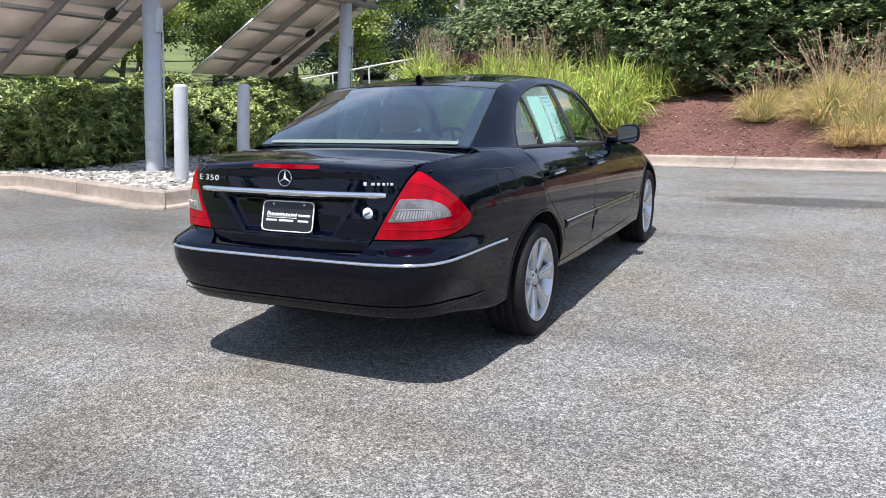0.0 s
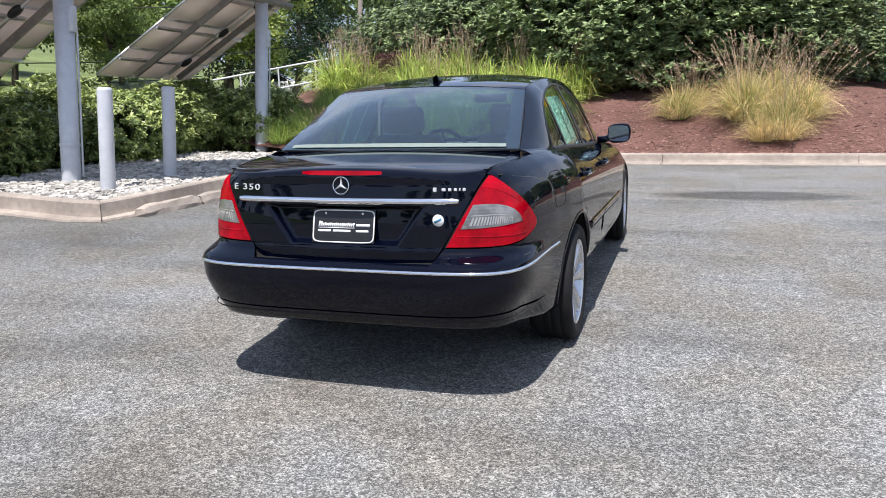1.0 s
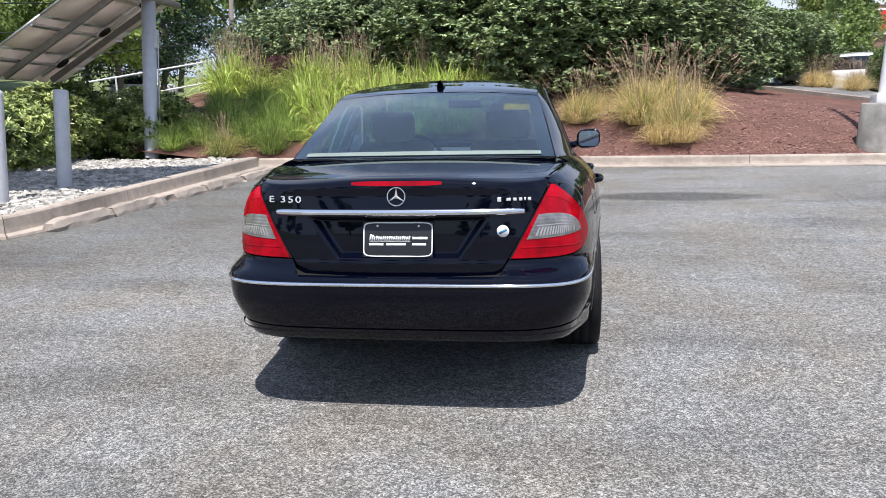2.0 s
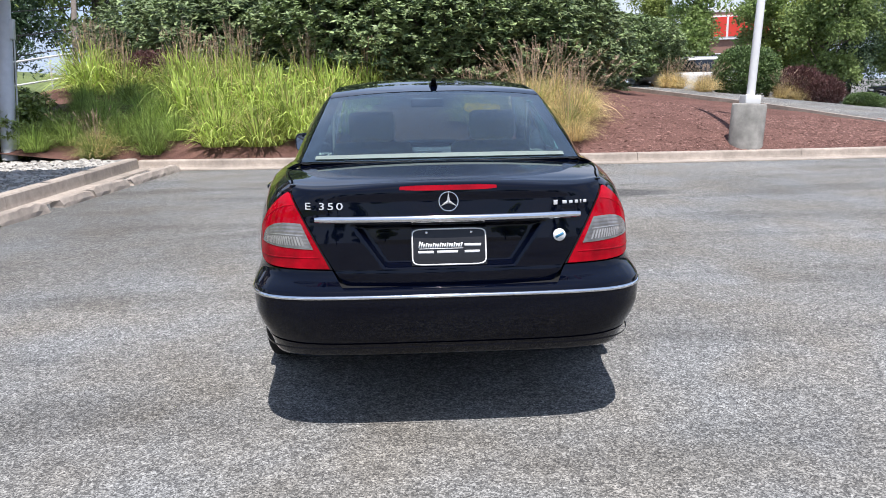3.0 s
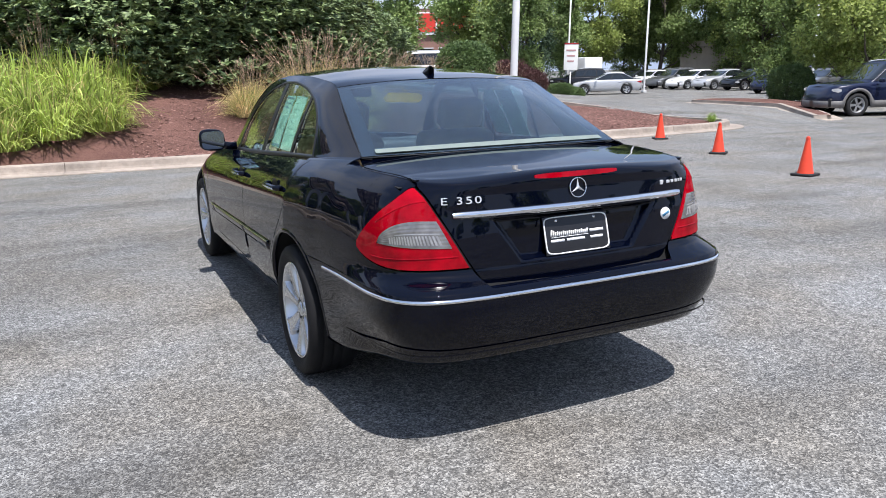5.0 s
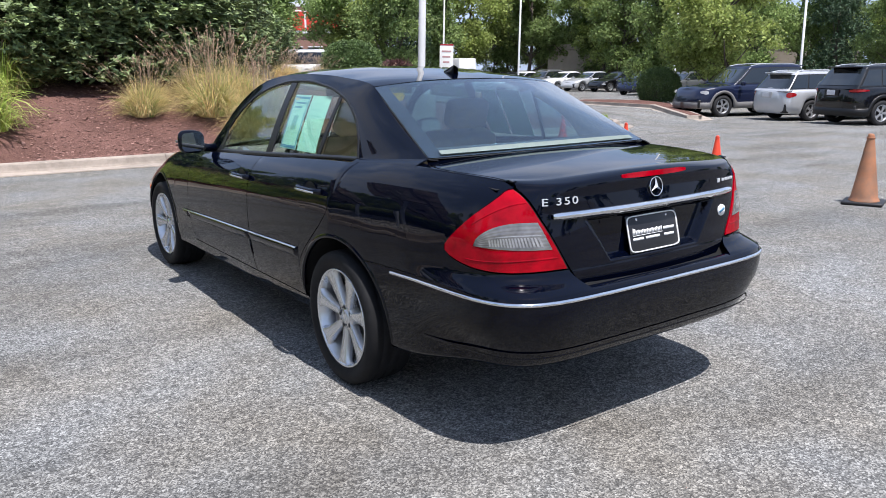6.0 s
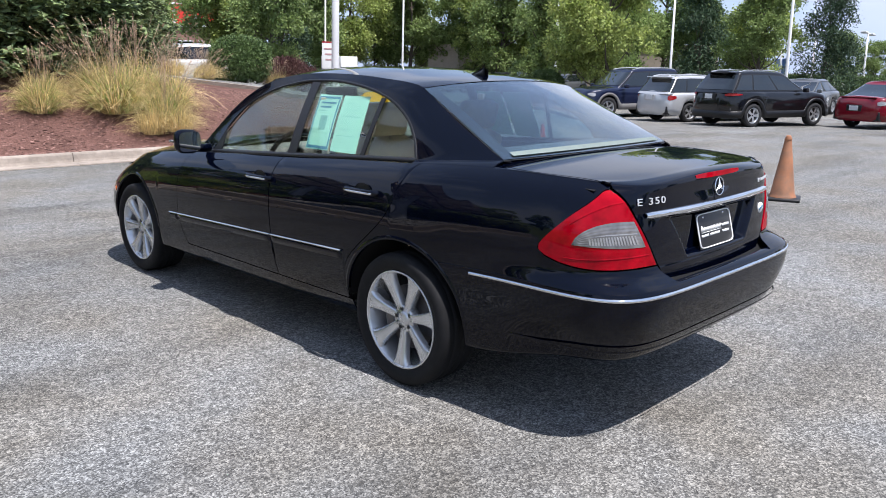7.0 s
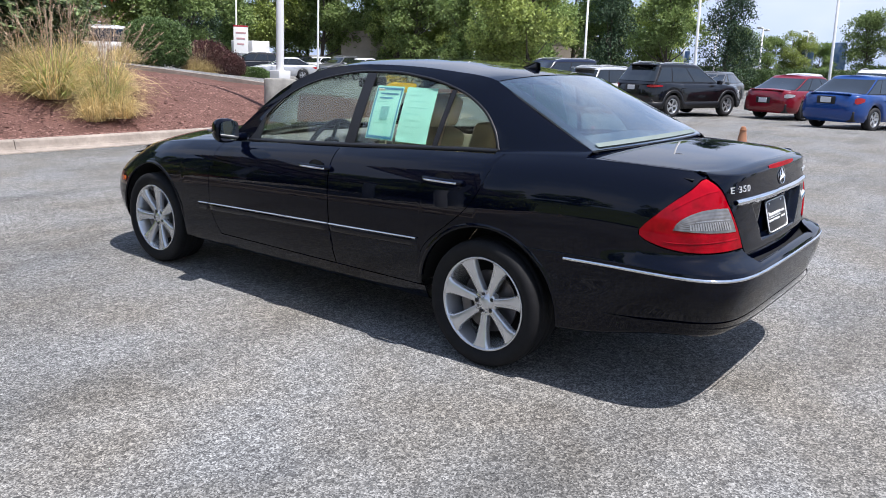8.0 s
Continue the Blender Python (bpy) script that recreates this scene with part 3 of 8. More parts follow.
for i, (x, y, s) in enumerate(HEDGE):
    shrub("hedge_shrub", hedge_me[i % 3], hedge_stem, M_hedge, pose(x, y, 0.02, 0, 0, 71 * i) @ Matrix.Diagonal((s, s, s * 0.92, 1)),
          "dense green evergreen shrub with narrow shiny leaves, part of a hedge", "shrub", "hedge shrubs")


def grass_mesh(name, height, spread, blades, width, seed, lean=0.75, radius=0.16, droop=0.55, skirt_=0.3):
    """A clump of arching blades, some short ones drooping to the ground round its foot."""
    rng = np.random.default_rng(seed)
    V, F = [], []
    lobes = rng.uniform(0.65, 1.2, 9)
    for k in range(blades):
        a = rng.uniform(0, 6.283)
        lobe = float(np.interp(a / 6.283 * 8, range(9), lobes))
        low = rng.uniform() < skirt_
        r0 = radius * lobe * (rng.uniform(0.5, 1.0) if low else rng.uniform(0, 1) ** 0.6)
        out = rng.uniform(0.75, 1.15) if low else rng.uniform(0.02, 1.0) ** 0.9 * lean
        h = height * (rng.uniform(0.25, 0.6) if low else rng.uniform(0.55, 1.12))
        reach = spread * out * lobe * rng.uniform(0.6, 1.25) * (0.75 if low else 1)
        w = width * rng.uniform(0.6, 1.3)
        fall = min(1.0, droop * out * rng.uniform(0.7, 1.5))
        side = np.array([-math.sin(a + rng.normal() * 0.7), math.cos(a + rng.normal() * 0.7), rng.normal() * 0.2])
        bend = rng.normal() * 0.35
        base = len(V)
        for i in range(6):
            t = i / 5
            rr = r0 + reach * t ** 1.45
            z = h * (t * 1.25 - (0.25 + fall) * t ** 2.6)
            aa = a + bend * t * t
            p = np.array([math.cos(aa) * rr, math.sin(aa) * rr, max(z, 0.01)])
            if i < 5:
                ww = w * (1 - t) ** 0.5
                V += [p - side * ww, p + side * ww]
            else:
                V.append(p)
        for i in range(4):
            b = base + 2 * i
            F.append((b, b + 1, b + 3, b + 2))
        F.append((base + 8, base + 9, base + 10))
    return mesh_np(name, V, F)


def plume_mesh(name, height, spread, count, seed, radius=0.18, size=0.16):
    """Thin stalks with feathery heads."""
    rng = np.random.default_rng(seed)
    V, F = [], []
    for k in range(count):
        a, out = rng.uniform(0, 6.283), rng.uniform(0, 1)
        h = height * rng.uniform(0.75, 1.1)
        pts = [np.array([math.cos(a) * (radius * out + spread * out * t ** 1.5), math.sin(a) * (radius * out + spread * out * t ** 1.5), h * (t - 0.12 * out * t ** 3)]) for t in (0, 0.35, 0.7, 1.0)]
        side = np.array([-math.sin(a), math.cos(a), 0]) * 0.0022
        b = len(V)
        for p in pts:
            V += [p - side, p + side]
        for i in range(3):
            F.append((b + 2 * i, b + 2 * i + 1, b + 2 * i + 3, b + 2 * i + 2))
        tip, way = pts[3], unit(pts[3] - pts[2])
        for j in range(16):
            s = rng.uniform(0, 1)
            p = tip - way * size * (1 - s)
            q = p + (way * 0.9 + rng.normal(size=3) * 0.45) * 0.035
            o = rng.normal(size=3) * 0.004
            b = len(V)
            V += [p - o, p + o, q]
            F.append((b, b + 1, b + 2))
    return mesh_np(name, V, F)


G_dry = [grass_mesh("blades", 1.25, 0.9, 70, 0.007, 55 + k, lean=1.0, radius=0.4, droop=0.7, skirt_=0.15) for k in range(2)]
G_tall = [grass_mesh("blades", 1.18, 0.85, 400, 0.0165, 60 + k, lean=1.0, radius=0.40, droop=0.75) for k in range(3)]
G_low = [grass_mesh("blades", 0.75, 0.62, 760, 0.0044, 70 + k, lean=1.0, radius=0.22, droop=0.6) for k in range(2)]
G_straw = [grass_mesh("blades", 0.95, 1.0, 950, 0.0042, 80 + k, lean=1.0, radius=0.24, droop=0.75) for k in range(3)]
P_tall = [plume_mesh("plumes", 1.45, 0.45, 40, 90 + k) for k in range(2)]
P_low = [plume_mesh("plumes", 1.32, 1.05, 46, 95 + k, size=0.17) for k in range(2)]


def grass(kind, x, y, s, i, plumes=None):
    z = bed_z(x, y) - 0.03 if y > 9 else 0.13
    words = {"tall": ("tall bright green ornamental grass growing in the mulch", G_tall, M_grass_green, "tall green grasses"),
             "low": ("low arching green ornamental grass clump", G_low, M_grass_mid, "low green grasses"),
             "straw": ("arching ornamental grass clump turning straw yellow", G_straw, M_grass_straw, "straw-coloured grasses"),
             "half": ("arching ornamental grass clump, yellow green", G_straw, M_grass_green, "yellow-green grasses")}[kind]
    own = thing("ornamental_grass", pose(x, y, z, 0, 0, 53 * i) @ Matrix.Scale(s, 4), words[0], "ornamental grass", words[3])
    part_me("blades", words[1][i % len(words[1])], words[2], own)
    if kind == "straw":
        part_me("green_blades", G_low[i % 2], M_grass_green, own, "green blades low in the clump")
    if kind in ("tall", "half"):
        part_me("dry_blades", G_dry[i % 2], M_grass_straw, own, "dry straw-coloured blades")
    if plumes:
        part_me("plumes", plumes[i % 2], M_plume, own)


i = 0
for x, y, s in ((-1.35, 11.2, 0.85), (-1.7, 11.7, 1.0), (-2.5, 11.3, 0.95), (-3.2, 12.0, 1.0), (-3.9, 11.5, 0.9), (-4.6, 12.3, 1.0), (-5.8, 14.7, 0.75), (-7.0, 15.0, 1.0),
                (-2.2, 12.9, 1.05), (-3.6, 13.4, 1.05), (-5.2, 14.4, 1.1), (-7.4, 14.8, 1.15), (-1.0, 12.8, 1.0), (-7.9, 15.7, 1.15), (-4.3, 15.2, 1.1), (-2.9, 10.75, 0.8), (-3.7, 10.8, 0.8), (-2.1, 11.0, 0.9), (-2.8, 12.2, 1.0), (-1.6, 12.3, 1.0), (-4.1, 12.7, 1.0), (-5.1, 14.9, 0.95), (-6.6, 14.4, 0.8)):
    grass("tall", x, y, s, i, P_tall if y > 12.6 else None)
    i += 1
for x, y, s in ((-4.9, 10.6, 1.0), (-5.6, 11.0, 1.0), (-6.2, 11.6, 1.1), (-7.0, 11.4, 0.9), (-6.9, 12.4, 0.85), (-5.4, 12.0, 1.1), (-5.2, 11.3, 1.05), (-6.0, 10.55, 0.85), (-6.6, 11.1, 1.0), (-7.5, 11.7, 1.05), (-6.3, 12.3, 0.9),
                (-7.1, 13.2, 0.9), (-6.2, 13.4, 0.9), (-5.5, 13.1, 0.9), (-5.0, 11.75, 1.1), (-7.2, 10.9, 0.9), (-4.6, 11.1, 0.95)):
    grass("low", x, y, s, i)
    i += 1
for x, y, s in ((1.15, 11.35, 0.85), (2.35, 11.2, 1.2), (2.95, 10.65, 0.95), (3.35, 11.15, 0.95), (2.95, 11.75, 1.15), (-0.4, 13.6, 1.0), (-5.9, 10.55, 0.7), (2.3, 12.1, 0.9), (1.45, 11.9, 0.7)):
    grass("straw", x, y, s, i, P_low)
    i += 1
for x, y, s in ((2.6, 10.35, 0.62), (3.0, 10.2, 0.55)):
    grass("half", x, y, s, i)
    i += 1

own = thing("weed", pose(11.75, 10.25, bed_z(11.75, 10.25), 0, 0, 40) @ Matrix.Scale(0.34, 4), "small green weed growing at the tip of the kerb", "weed")
part_me("blades", G_low[0], M_grass_mid, own)


# ---- poles, panels, cones ----
def upright(x, y, z):
    """A pose at a place, its z along the plumb line."""
    return Matrix.Translation((x, y, z)) @ Vector((0, 0, 1)).rotation_difference(UP).to_matrix().to_4x4()


M_panel_back = material("panel backsheet", (0.80, 0.75, 0.70), rough=0.6, vary=0.12, scale=3, large=0.15, large_scale=1.0)
M_alu = material("mill aluminium", (0.60, 0.60, 0.60), rough=0.35, metal=0.9, vary=0.1, scale=10)
M_steel_dark = material("weathered steel beam", (0.30, 0.27, 0.25), rough=0.6, metal=0.2, vary=0.25, scale=8)
M_panel_front = material("solar cells", (0.012, 0.016, 0.035), rough=0.12, vary=0.2, scale=12, coat=0.6)
for mat, c, share in ((M_panel_back, (0.88, 0.83, 0.79), 0.66), (M_panel_front, (0.80, 0.76, 0.73), 0.60)):   # thin glass sheets let daylight through
    tr = mat.node_tree.nodes.new("ShaderNodeBsdfTranslucent")
    tr.inputs["Color"].default_value = (*c, 1)
    mx = mat.node_tree.nodes.new("ShaderNodeMixShader")
    mx.inputs[0].default_value = share
    mat.node_tree.links.new(mat.node_tree.nodes["Principled BSDF"].outputs[0], mx.inputs[1])
    mat.node_tree.links.new(tr.outputs[0], mx.inputs[2])
    mat.node_tree.links.new(mx.outputs[0], mat.node_tree.nodes["Material Output"].inputs["Surface"])
M_black = material("black plastic", (0.012, 0.012, 0.013), rough=0.5, vary=0.2, scale=20)


def solar_array(px, py, pole_top=3.25):
    own = thing("solar_array", upright(px, py, 0.13), "tilted solar array on a grey steel pole, its pale underside showing", "solar panel", "solar arrays")
    bm = lathe(((0.14, 0.0), (0.14, pole_top), (0.0, pole_top)), 28)
    part("pole", bm, M_galv, own)
    bm = lathe(((0.145, 0.55), (0.15, 0.56), (0.15, 0.60), (0.145, 0.61)), 28)
    part("band", bm, M_galv, own)
    bm = box_bm(0.10, 0.20, -0.05, 0.05, 2.25, 2.62, 0.01)
    part("junction_box", bm, M_galv, own)
    bm = tube_bm([(0.145, 0.09, 0.1), (0.145, 0.09, 2.3)], 0.016, 8)
    part("conduit", bm, M_galv, own)
    tilt = Matrix.Translation((0, 0, pole_top + 0.12)) @ Matrix.Rotation(radians(-34), 4, "Y")
    # slope runs along x: low to the west
    for k, yy in enumerate((-0.75, 0.75)):
        part("girder", box_bm(-3.3, 2.9, yy - 0.035, yy + 0.035, -0.06, 0.06, 0.006, m=tilt), M_steel_dark, own)
    for xx in (-2.9, -1.75, -0.55, 0.6, 1.75, 2.7):
        part("purlin", box_bm(xx - 0.03, xx + 0.03, -1.55, 1.55, 0.095, 0.155, 0.004, m=tilt), M_alu, own)
    bm = tube_bm([tilt @ Vector((0, -1.1, -0.16)), tilt @ Vector((0, 1.1, -0.16))], 0.075, 12)
    part("torque_tube", cap_ends(bm), M_steel_dark, own)
    tube = tube_bm([tilt @ Vector((-3.1, 0.15, -0.05)), tilt @ Vector((-1.0, 0.12, -0.12)), tilt @ Vector((2.0, 0.1, -0.05))], 0.03, 8)
    part("cable_tray", cap_ends(tube), M_alu, own)
    for xx in (-2.6, -1.4, -0.3):
        part("cable_box", lathe(((0.0, -0.16), (0.07, -0.155), (0.115, -0.13), (0.12, -0.10), (0.10, -0.075), (0.0, -0.07)), 20, m=tilt @ Matrix.Translation((xx + 0.08, 0.12, 0)) @ Matrix.Diagonal((1.35, 0.75, 1, 1))), M_black, own)
    for ix in range(6):
        for iy in range(3):
            x0, y0 = -3.60 + ix * 1.06, -1.56 + iy * 1.045
            mod = part("module", box_bm(x0, x0 + 1.045, y0, y0 + 1.03, 0.158, 0.176, 0.0, m=tilt), M_panel_back, own)
            part("cells", box_bm(x0 + 0.02, x0 + 1.025, y0 + 0.02, y0 + 1.01, 0.178, 0.184, 0.0, m=tilt), M_panel_front, mod)
            bm = bmesh.new()
            for a in ((x0, x0 + 1.045, y0, y0 + 0.02), (x0, x0 + 1.045, y0 + 1.01, y0 + 1.03), (x0, x0 + 0.02, y0 + 0.021, y0 + 1.009), (x0 + 1.025, x0 + 1.045, y0 + 0.021, y0 + 1.009)):
                box_bm(a[0], a[1], a[2], a[3], 0.145, 0.19, 0.0, bm=bm, m=tilt)
            part("module_frame", bm, M_alu, mod)


solar_array(-7.62, 5.25)
solar_array(-7.75, 11.0)


def bollard(x, y, h):
    own = thing("bollard", upright(x, y, 0.12), "plain grey-white round steel bollard standing among river stones", "bollard", "bollards")
    part("post", lathe(((0.10, 0.0), (0.10, h - 0.05), (0.095, h - 0.02), (0.075, h - 0.004), (0.0, h)), 24), M_galv, own)
    part("collar", lathe(((0.125, 0.0), (0.125, 0.03), (0.10, 0.045)), 24), M_concrete_grey, own)


bollard(-6.2, 4.42, 1.42)
bollard(-6.35, 5.95, 1.42)


def lamp_post(x, y, z, base_h, h, label, heads=1, radius=0.075, white=True, banner=None, base_r=0.30):
    own = thing("lamp_post", upright(x, y, z), label, "lamp post", "lamp posts")
    mat = M_white_metal if white else M_galv
    if base_h > 0:
        part("concrete_base", lathe(((base_r * 1.02, -0.2), (base_r * 1.02, base_h - 0.03), (base_r * 0.98, base_h), (0.0, base_h)), 32), M_concrete_grey, own)
    part("base_cover", box_bm(-radius * 1.9, radius * 1.9, -radius * 1.9, radius * 1.9, base_h, base_h + 0.16, 0.012), mat, own)
    part("shaft", lathe(((radius, base_h), (radius, base_h + 1.0), (radius * 0.72, h), (0, h)), 16), mat, own)
    for k in range(heads):
        s = -1 if k else 1
        part("arm", box_bm(min(0, s * 0.5), max(0, s * 0.5), -0.03, 0.03, h - 0.13, h - 0.06, 0.008), mat, own)
        part("lamp_head", box_bm(min(s * 0.45, s * 1.0), max(s * 0.45, s * 1.0), -0.17, 0.17, h - 0.15, h - 0.04, 0.025), mat, own)
    return own


lamp_post(6.15, 9.98, 0.10, 0.86, 8.2, "white steel lamp post on a round concrete base", 1)


M_orange = material("orange cone plastic", (0.70, 0.06, 0.022), rough=0.45, vary=0.15, scale=6, bump=0.03)
M_orange_old = material("faded orange cone plastic", (0.36, 0.145, 0.065), rough=0.65, second=(0.23, 0.125, 0.075), scale=5, large=0.2, large_scale=4)
M_rubber = material("black rubber", (0.018, 0.018, 0.019), rough=0.75, vary=0.3, scale=15)


def cone(x, y, h, mat, label, turn):
    own = thing("traffic_cone", pose(x, y, ground_z(x, y), 0, 0, turn), label, "traffic cone", "traffic cones")
    w = h * 0.265
    part("base", box_bm(-w, w, -w, w, 0.0, 0.035, 0.014), M_rubber if mat is M_orange else M_black, own)
    part("body", lathe(((h * 0.205, 0.036), (h * 0.19, 0.06), (h * 0.178, 0.075), (h * 0.045, h * 0.965), (h * 0.04, h * 0.985), (h * 0.03, h), (h * 0.022, h), (h * 0.022, h * 0.9)), 28), mat, own)
    for f in (0.93,):
        part("ring", lathe(((h * (0.205 - 0.165 * f) + 0.002, h * f), (h * (0.205 - 0.165 * f) + 0.006, h * f + 0.008), (h * (0.205 - 0.165 * f) + 0.001, h * f + 0.016)), 28), mat, own)


cone(5.85, 0.95, 0.74, M_orange_old, "sun-faded brownish orange traffic cone on dark base", 20)
for k, (x, y) in enumerate(((6.76, 3.45), (7.77, 6.0), (8.8, 8.62))):
    cone(x, y, 0.51, M_orange, "bright orange traffic cone with black rubber base", 12 + 25 * k)


# ---- trees ----
def lobed_crown(name, lobes, per_lobe, per, leaf, seed, flat=0.8):
    """Leaves round several lobes (x, y, z, r)."""
    rng = np.random.default_rng(seed)
    C, W, N = [], [], []
    for x, y, z, r in lobes:
        d = unit(rng.normal(size=(per_lobe, 3)))
        d[:, 2] = np.where(d[:, 2] < -0.55, -d[:, 2], d[:, 2])
        rr = r * (1 - 0.45 * rng.uniform(0, 1, per_lobe) ** 1.6) * rng.uniform(0.85, 1.12, per_lobe)
        c = d * rr[:, None] * (1, 1, flat) + (x, y, z)
        c = np.repeat(c, per, 0) + rng.normal(size=(per_lobe * per, 3)) * leaf[0] * 0.8
        C.append(c)
        N.append(np.repeat(d, per, 0))
        W.append(np.repeat(d, per, 0) * 0.6 + rng.normal(size=c.shape) * 0.7 + (0, 0, -0.1))
    V, F = leaves_np(np.concatenate(C), np.concatenate(W), leaf[0], leaf[1], rng, face=np.concatenate(N))
    return mesh_np(name, V, F)


def trunk_mesh(h, r, lobes, seed):
    rng = random.Random(seed)
    bm = bmesh.new()
    top = h * 0.82
    axis = [Vector((0.12 * math.sin(i * 1.3 + seed), 0.12 * math.cos(i * 1.7 + seed), top * i / 7)) for i in range(8)]
    tube_bm([axis[0] - Vector((0, 0, 0.3))] + axis, r, 8, bm, taper=r * 0.2)
    for x, y, z, rr in lobes:
        k = min(6, max(1, int(7 * (z - rr * 0.9) / top)))
        a = axis[k]
        tip = Vector((x, y, z))
        mid = a.lerp(tip, 0.5) + Vector((rng.uniform(-0.2, 0.2), rng.uniform(-0.2, 0.2), -0.25))
        tube_bm([a, mid, tip], r * 0.35, 6, bm, taper=r * 0.08)
    return me_of(bm)


def tree_kind(kind, seed):
    rng = random.Random(seed)
    lobes = []
    if kind == "oak":
        h = 10.0
        for i in range(21):
            a, q = rng.uniform(0, 6.28), rng.uniform(0.2, 1.0)
            z = rng.uniform(1.7, 9.2)
            wide = 3.1 * math.sin(math.pi * min(0.98, (z - 0.3) / 10.0)) ** 0.6
            lobes.append((math.cos(a) * wide * q, math.sin(a) * wide * q, z, rng.uniform(0.95, 1.55)))
        return h, lobes, lobed_crown("crown", lobes, 62, 13, (0.24, 0.075), seed), trunk_mesh(h, 0.20, lobes, seed)
    if kind == "column":
        h = 9.5
        for i in range(15):
            a, q = rng.uniform(0, 6.28), rng.uniform(0.1, 1.0)
            z = 1.8 + 7.2 * i / 14
            wide = 1.5 * math.sin(math.pi * min(0.97, (z - 0.4) / 9.4)) ** 0.6
            lobes.append((math.cos(a) * wide * q, math.sin(a) * wide * q, z, rng.uniform(0.75, 1.1)))
        return h, lobes, lobed_crown("crown", lobes, 58, 13, (0.22, 0.07), seed, 1.1), trunk_mesh(h, 0.15, lobes, seed)
    h = 11.0
    for i in range(22):
        z = 1.0 + 9.6 * (i / 21)
        wide = 2.6 * (1 - i / 22) ** 0.85 + 0.15
        for k in range(2):
            a = rng.uniform(0, 6.28)
            lobes.append((math.cos(a) * wide * 0.6, math.sin(a) * wide * 0.6, z, 0.45 + wide * 0.42))
    return h, lobes, lobed_crown("crown", lobes, 26, 13, (0.26, 0.045), seed, 0.55), trunk_mesh(h, 0.2, lobes[::5], seed)


TREES = {}
for kind, n in (("oak", 3), ("column", 2), ("conifer", 2)):
    TREES[kind] = [tree_kind(kind, 200 + 7 * k + len(kind)) for k in range(n)]
TREE_WORDS = {"oak": ("broad leafy green shade tree at the edge of the lot", M_oak), "light": ("light green leafy tree at the edge of the lot", M_oak_light),
              "column": ("narrow upright green tree beside the parking rows", M_oak), "conifer": ("dark green conifer with drooping branches", M_conifer)}
tree_count = 0


def tree(kind, x, y, h, z=None, wide=1.0):
    global tree_count
    shape = "oak" if kind == "light" else kind
    full, lobes, crown, trunk = TREES[shape][tree_count % len(TREES[shape])]
    s = h / full
    z = ground_z(x, y) if z is None else z
    own = thing("tree", upright(x, y, z - 0.1) @ pose(0, 0, 0, 0, 0, 67 * tree_count) @ Matrix.Diagonal((s * wide, s * wide, s, 1)), TREE_WORDS[kind][0], "tree", kind + " trees")
    part_me("trunk", trunk, M_bark, own)
    part_me("crown", crown, TREE_WORDS[kind][1], own)
    tree_count += 1


# north-east, behind the parking rows
for kind, x, y, h in (("oak", 26.8, 45, 10.0), ("light", 27.5, 50, 8), ("column", 16.2, 40.5, 8.5), ("oak", 26.5, 52, 11), ("conifer", 31, 50.5, 10), ("column", 37, 53, 10.5),
                      ("oak", 36.5, 59, 12), ("light", 26.5, 17.3, 7.2), ("column", 27, 21.5, 6.4), ("oak", 12, 48, 8), ("oak", 18.6, 52.5, 8.5), ("oak", 5, 50, 7.5),
                      ("oak", -3, 48, 7)):
    tree(kind, x, y, h)
# east, along the far parking row
for kind, x, y, h in (("column", 46, 55, 11), ("oak", 48.5, 57, 11.5), ("oak", 47.5, 42, 10), ("light", 48, 33, 5.8), ("oak", 50, 36, 6.2), ("oak", 41, 25.5, 8.2),
                      ("oak", 44.5, 29.5, 9), ("conifer", 43, 21.5, 8.6), ("oak", 45.5, 23.5, 8.8), ("light", 48, 20, 7.5), ("oak", 41.5, 17, 7.4),
                      ("conifer", 44, 14.2, 8.0), ("light", 42, 56, 11.5), ("oak", 47, 53, 12), ("light", 50, 47, 7.6), ("light", 50.5, 39.5, 6.6),
                      ("oak", 49.5, 50, 11), ("light", 49, 33, 10), ("oak", 48, 44.5, 10.5)):
    tree(kind, x, y, h)
# young trees beyond the far hedge
for kind, x, y, h in (("oak", 58.8, 18.2, 4.6), ("light", 60.2, 16.4, 4.2), ("oak", 61.6, 14.8, 4.3), ("light", 62.8, 13.4, 3.6), ("light", 64.9, 10.5, 6.2),
                      ("oak", 67.5, 7.5, 5.4), ("oak", 70, 3.5, 6), ("oak", 53, 42, 7.2), ("light", 52, 36.5, 11), ("oak", 55, 31, 11.5)):
    tree(kind, x, y, h)
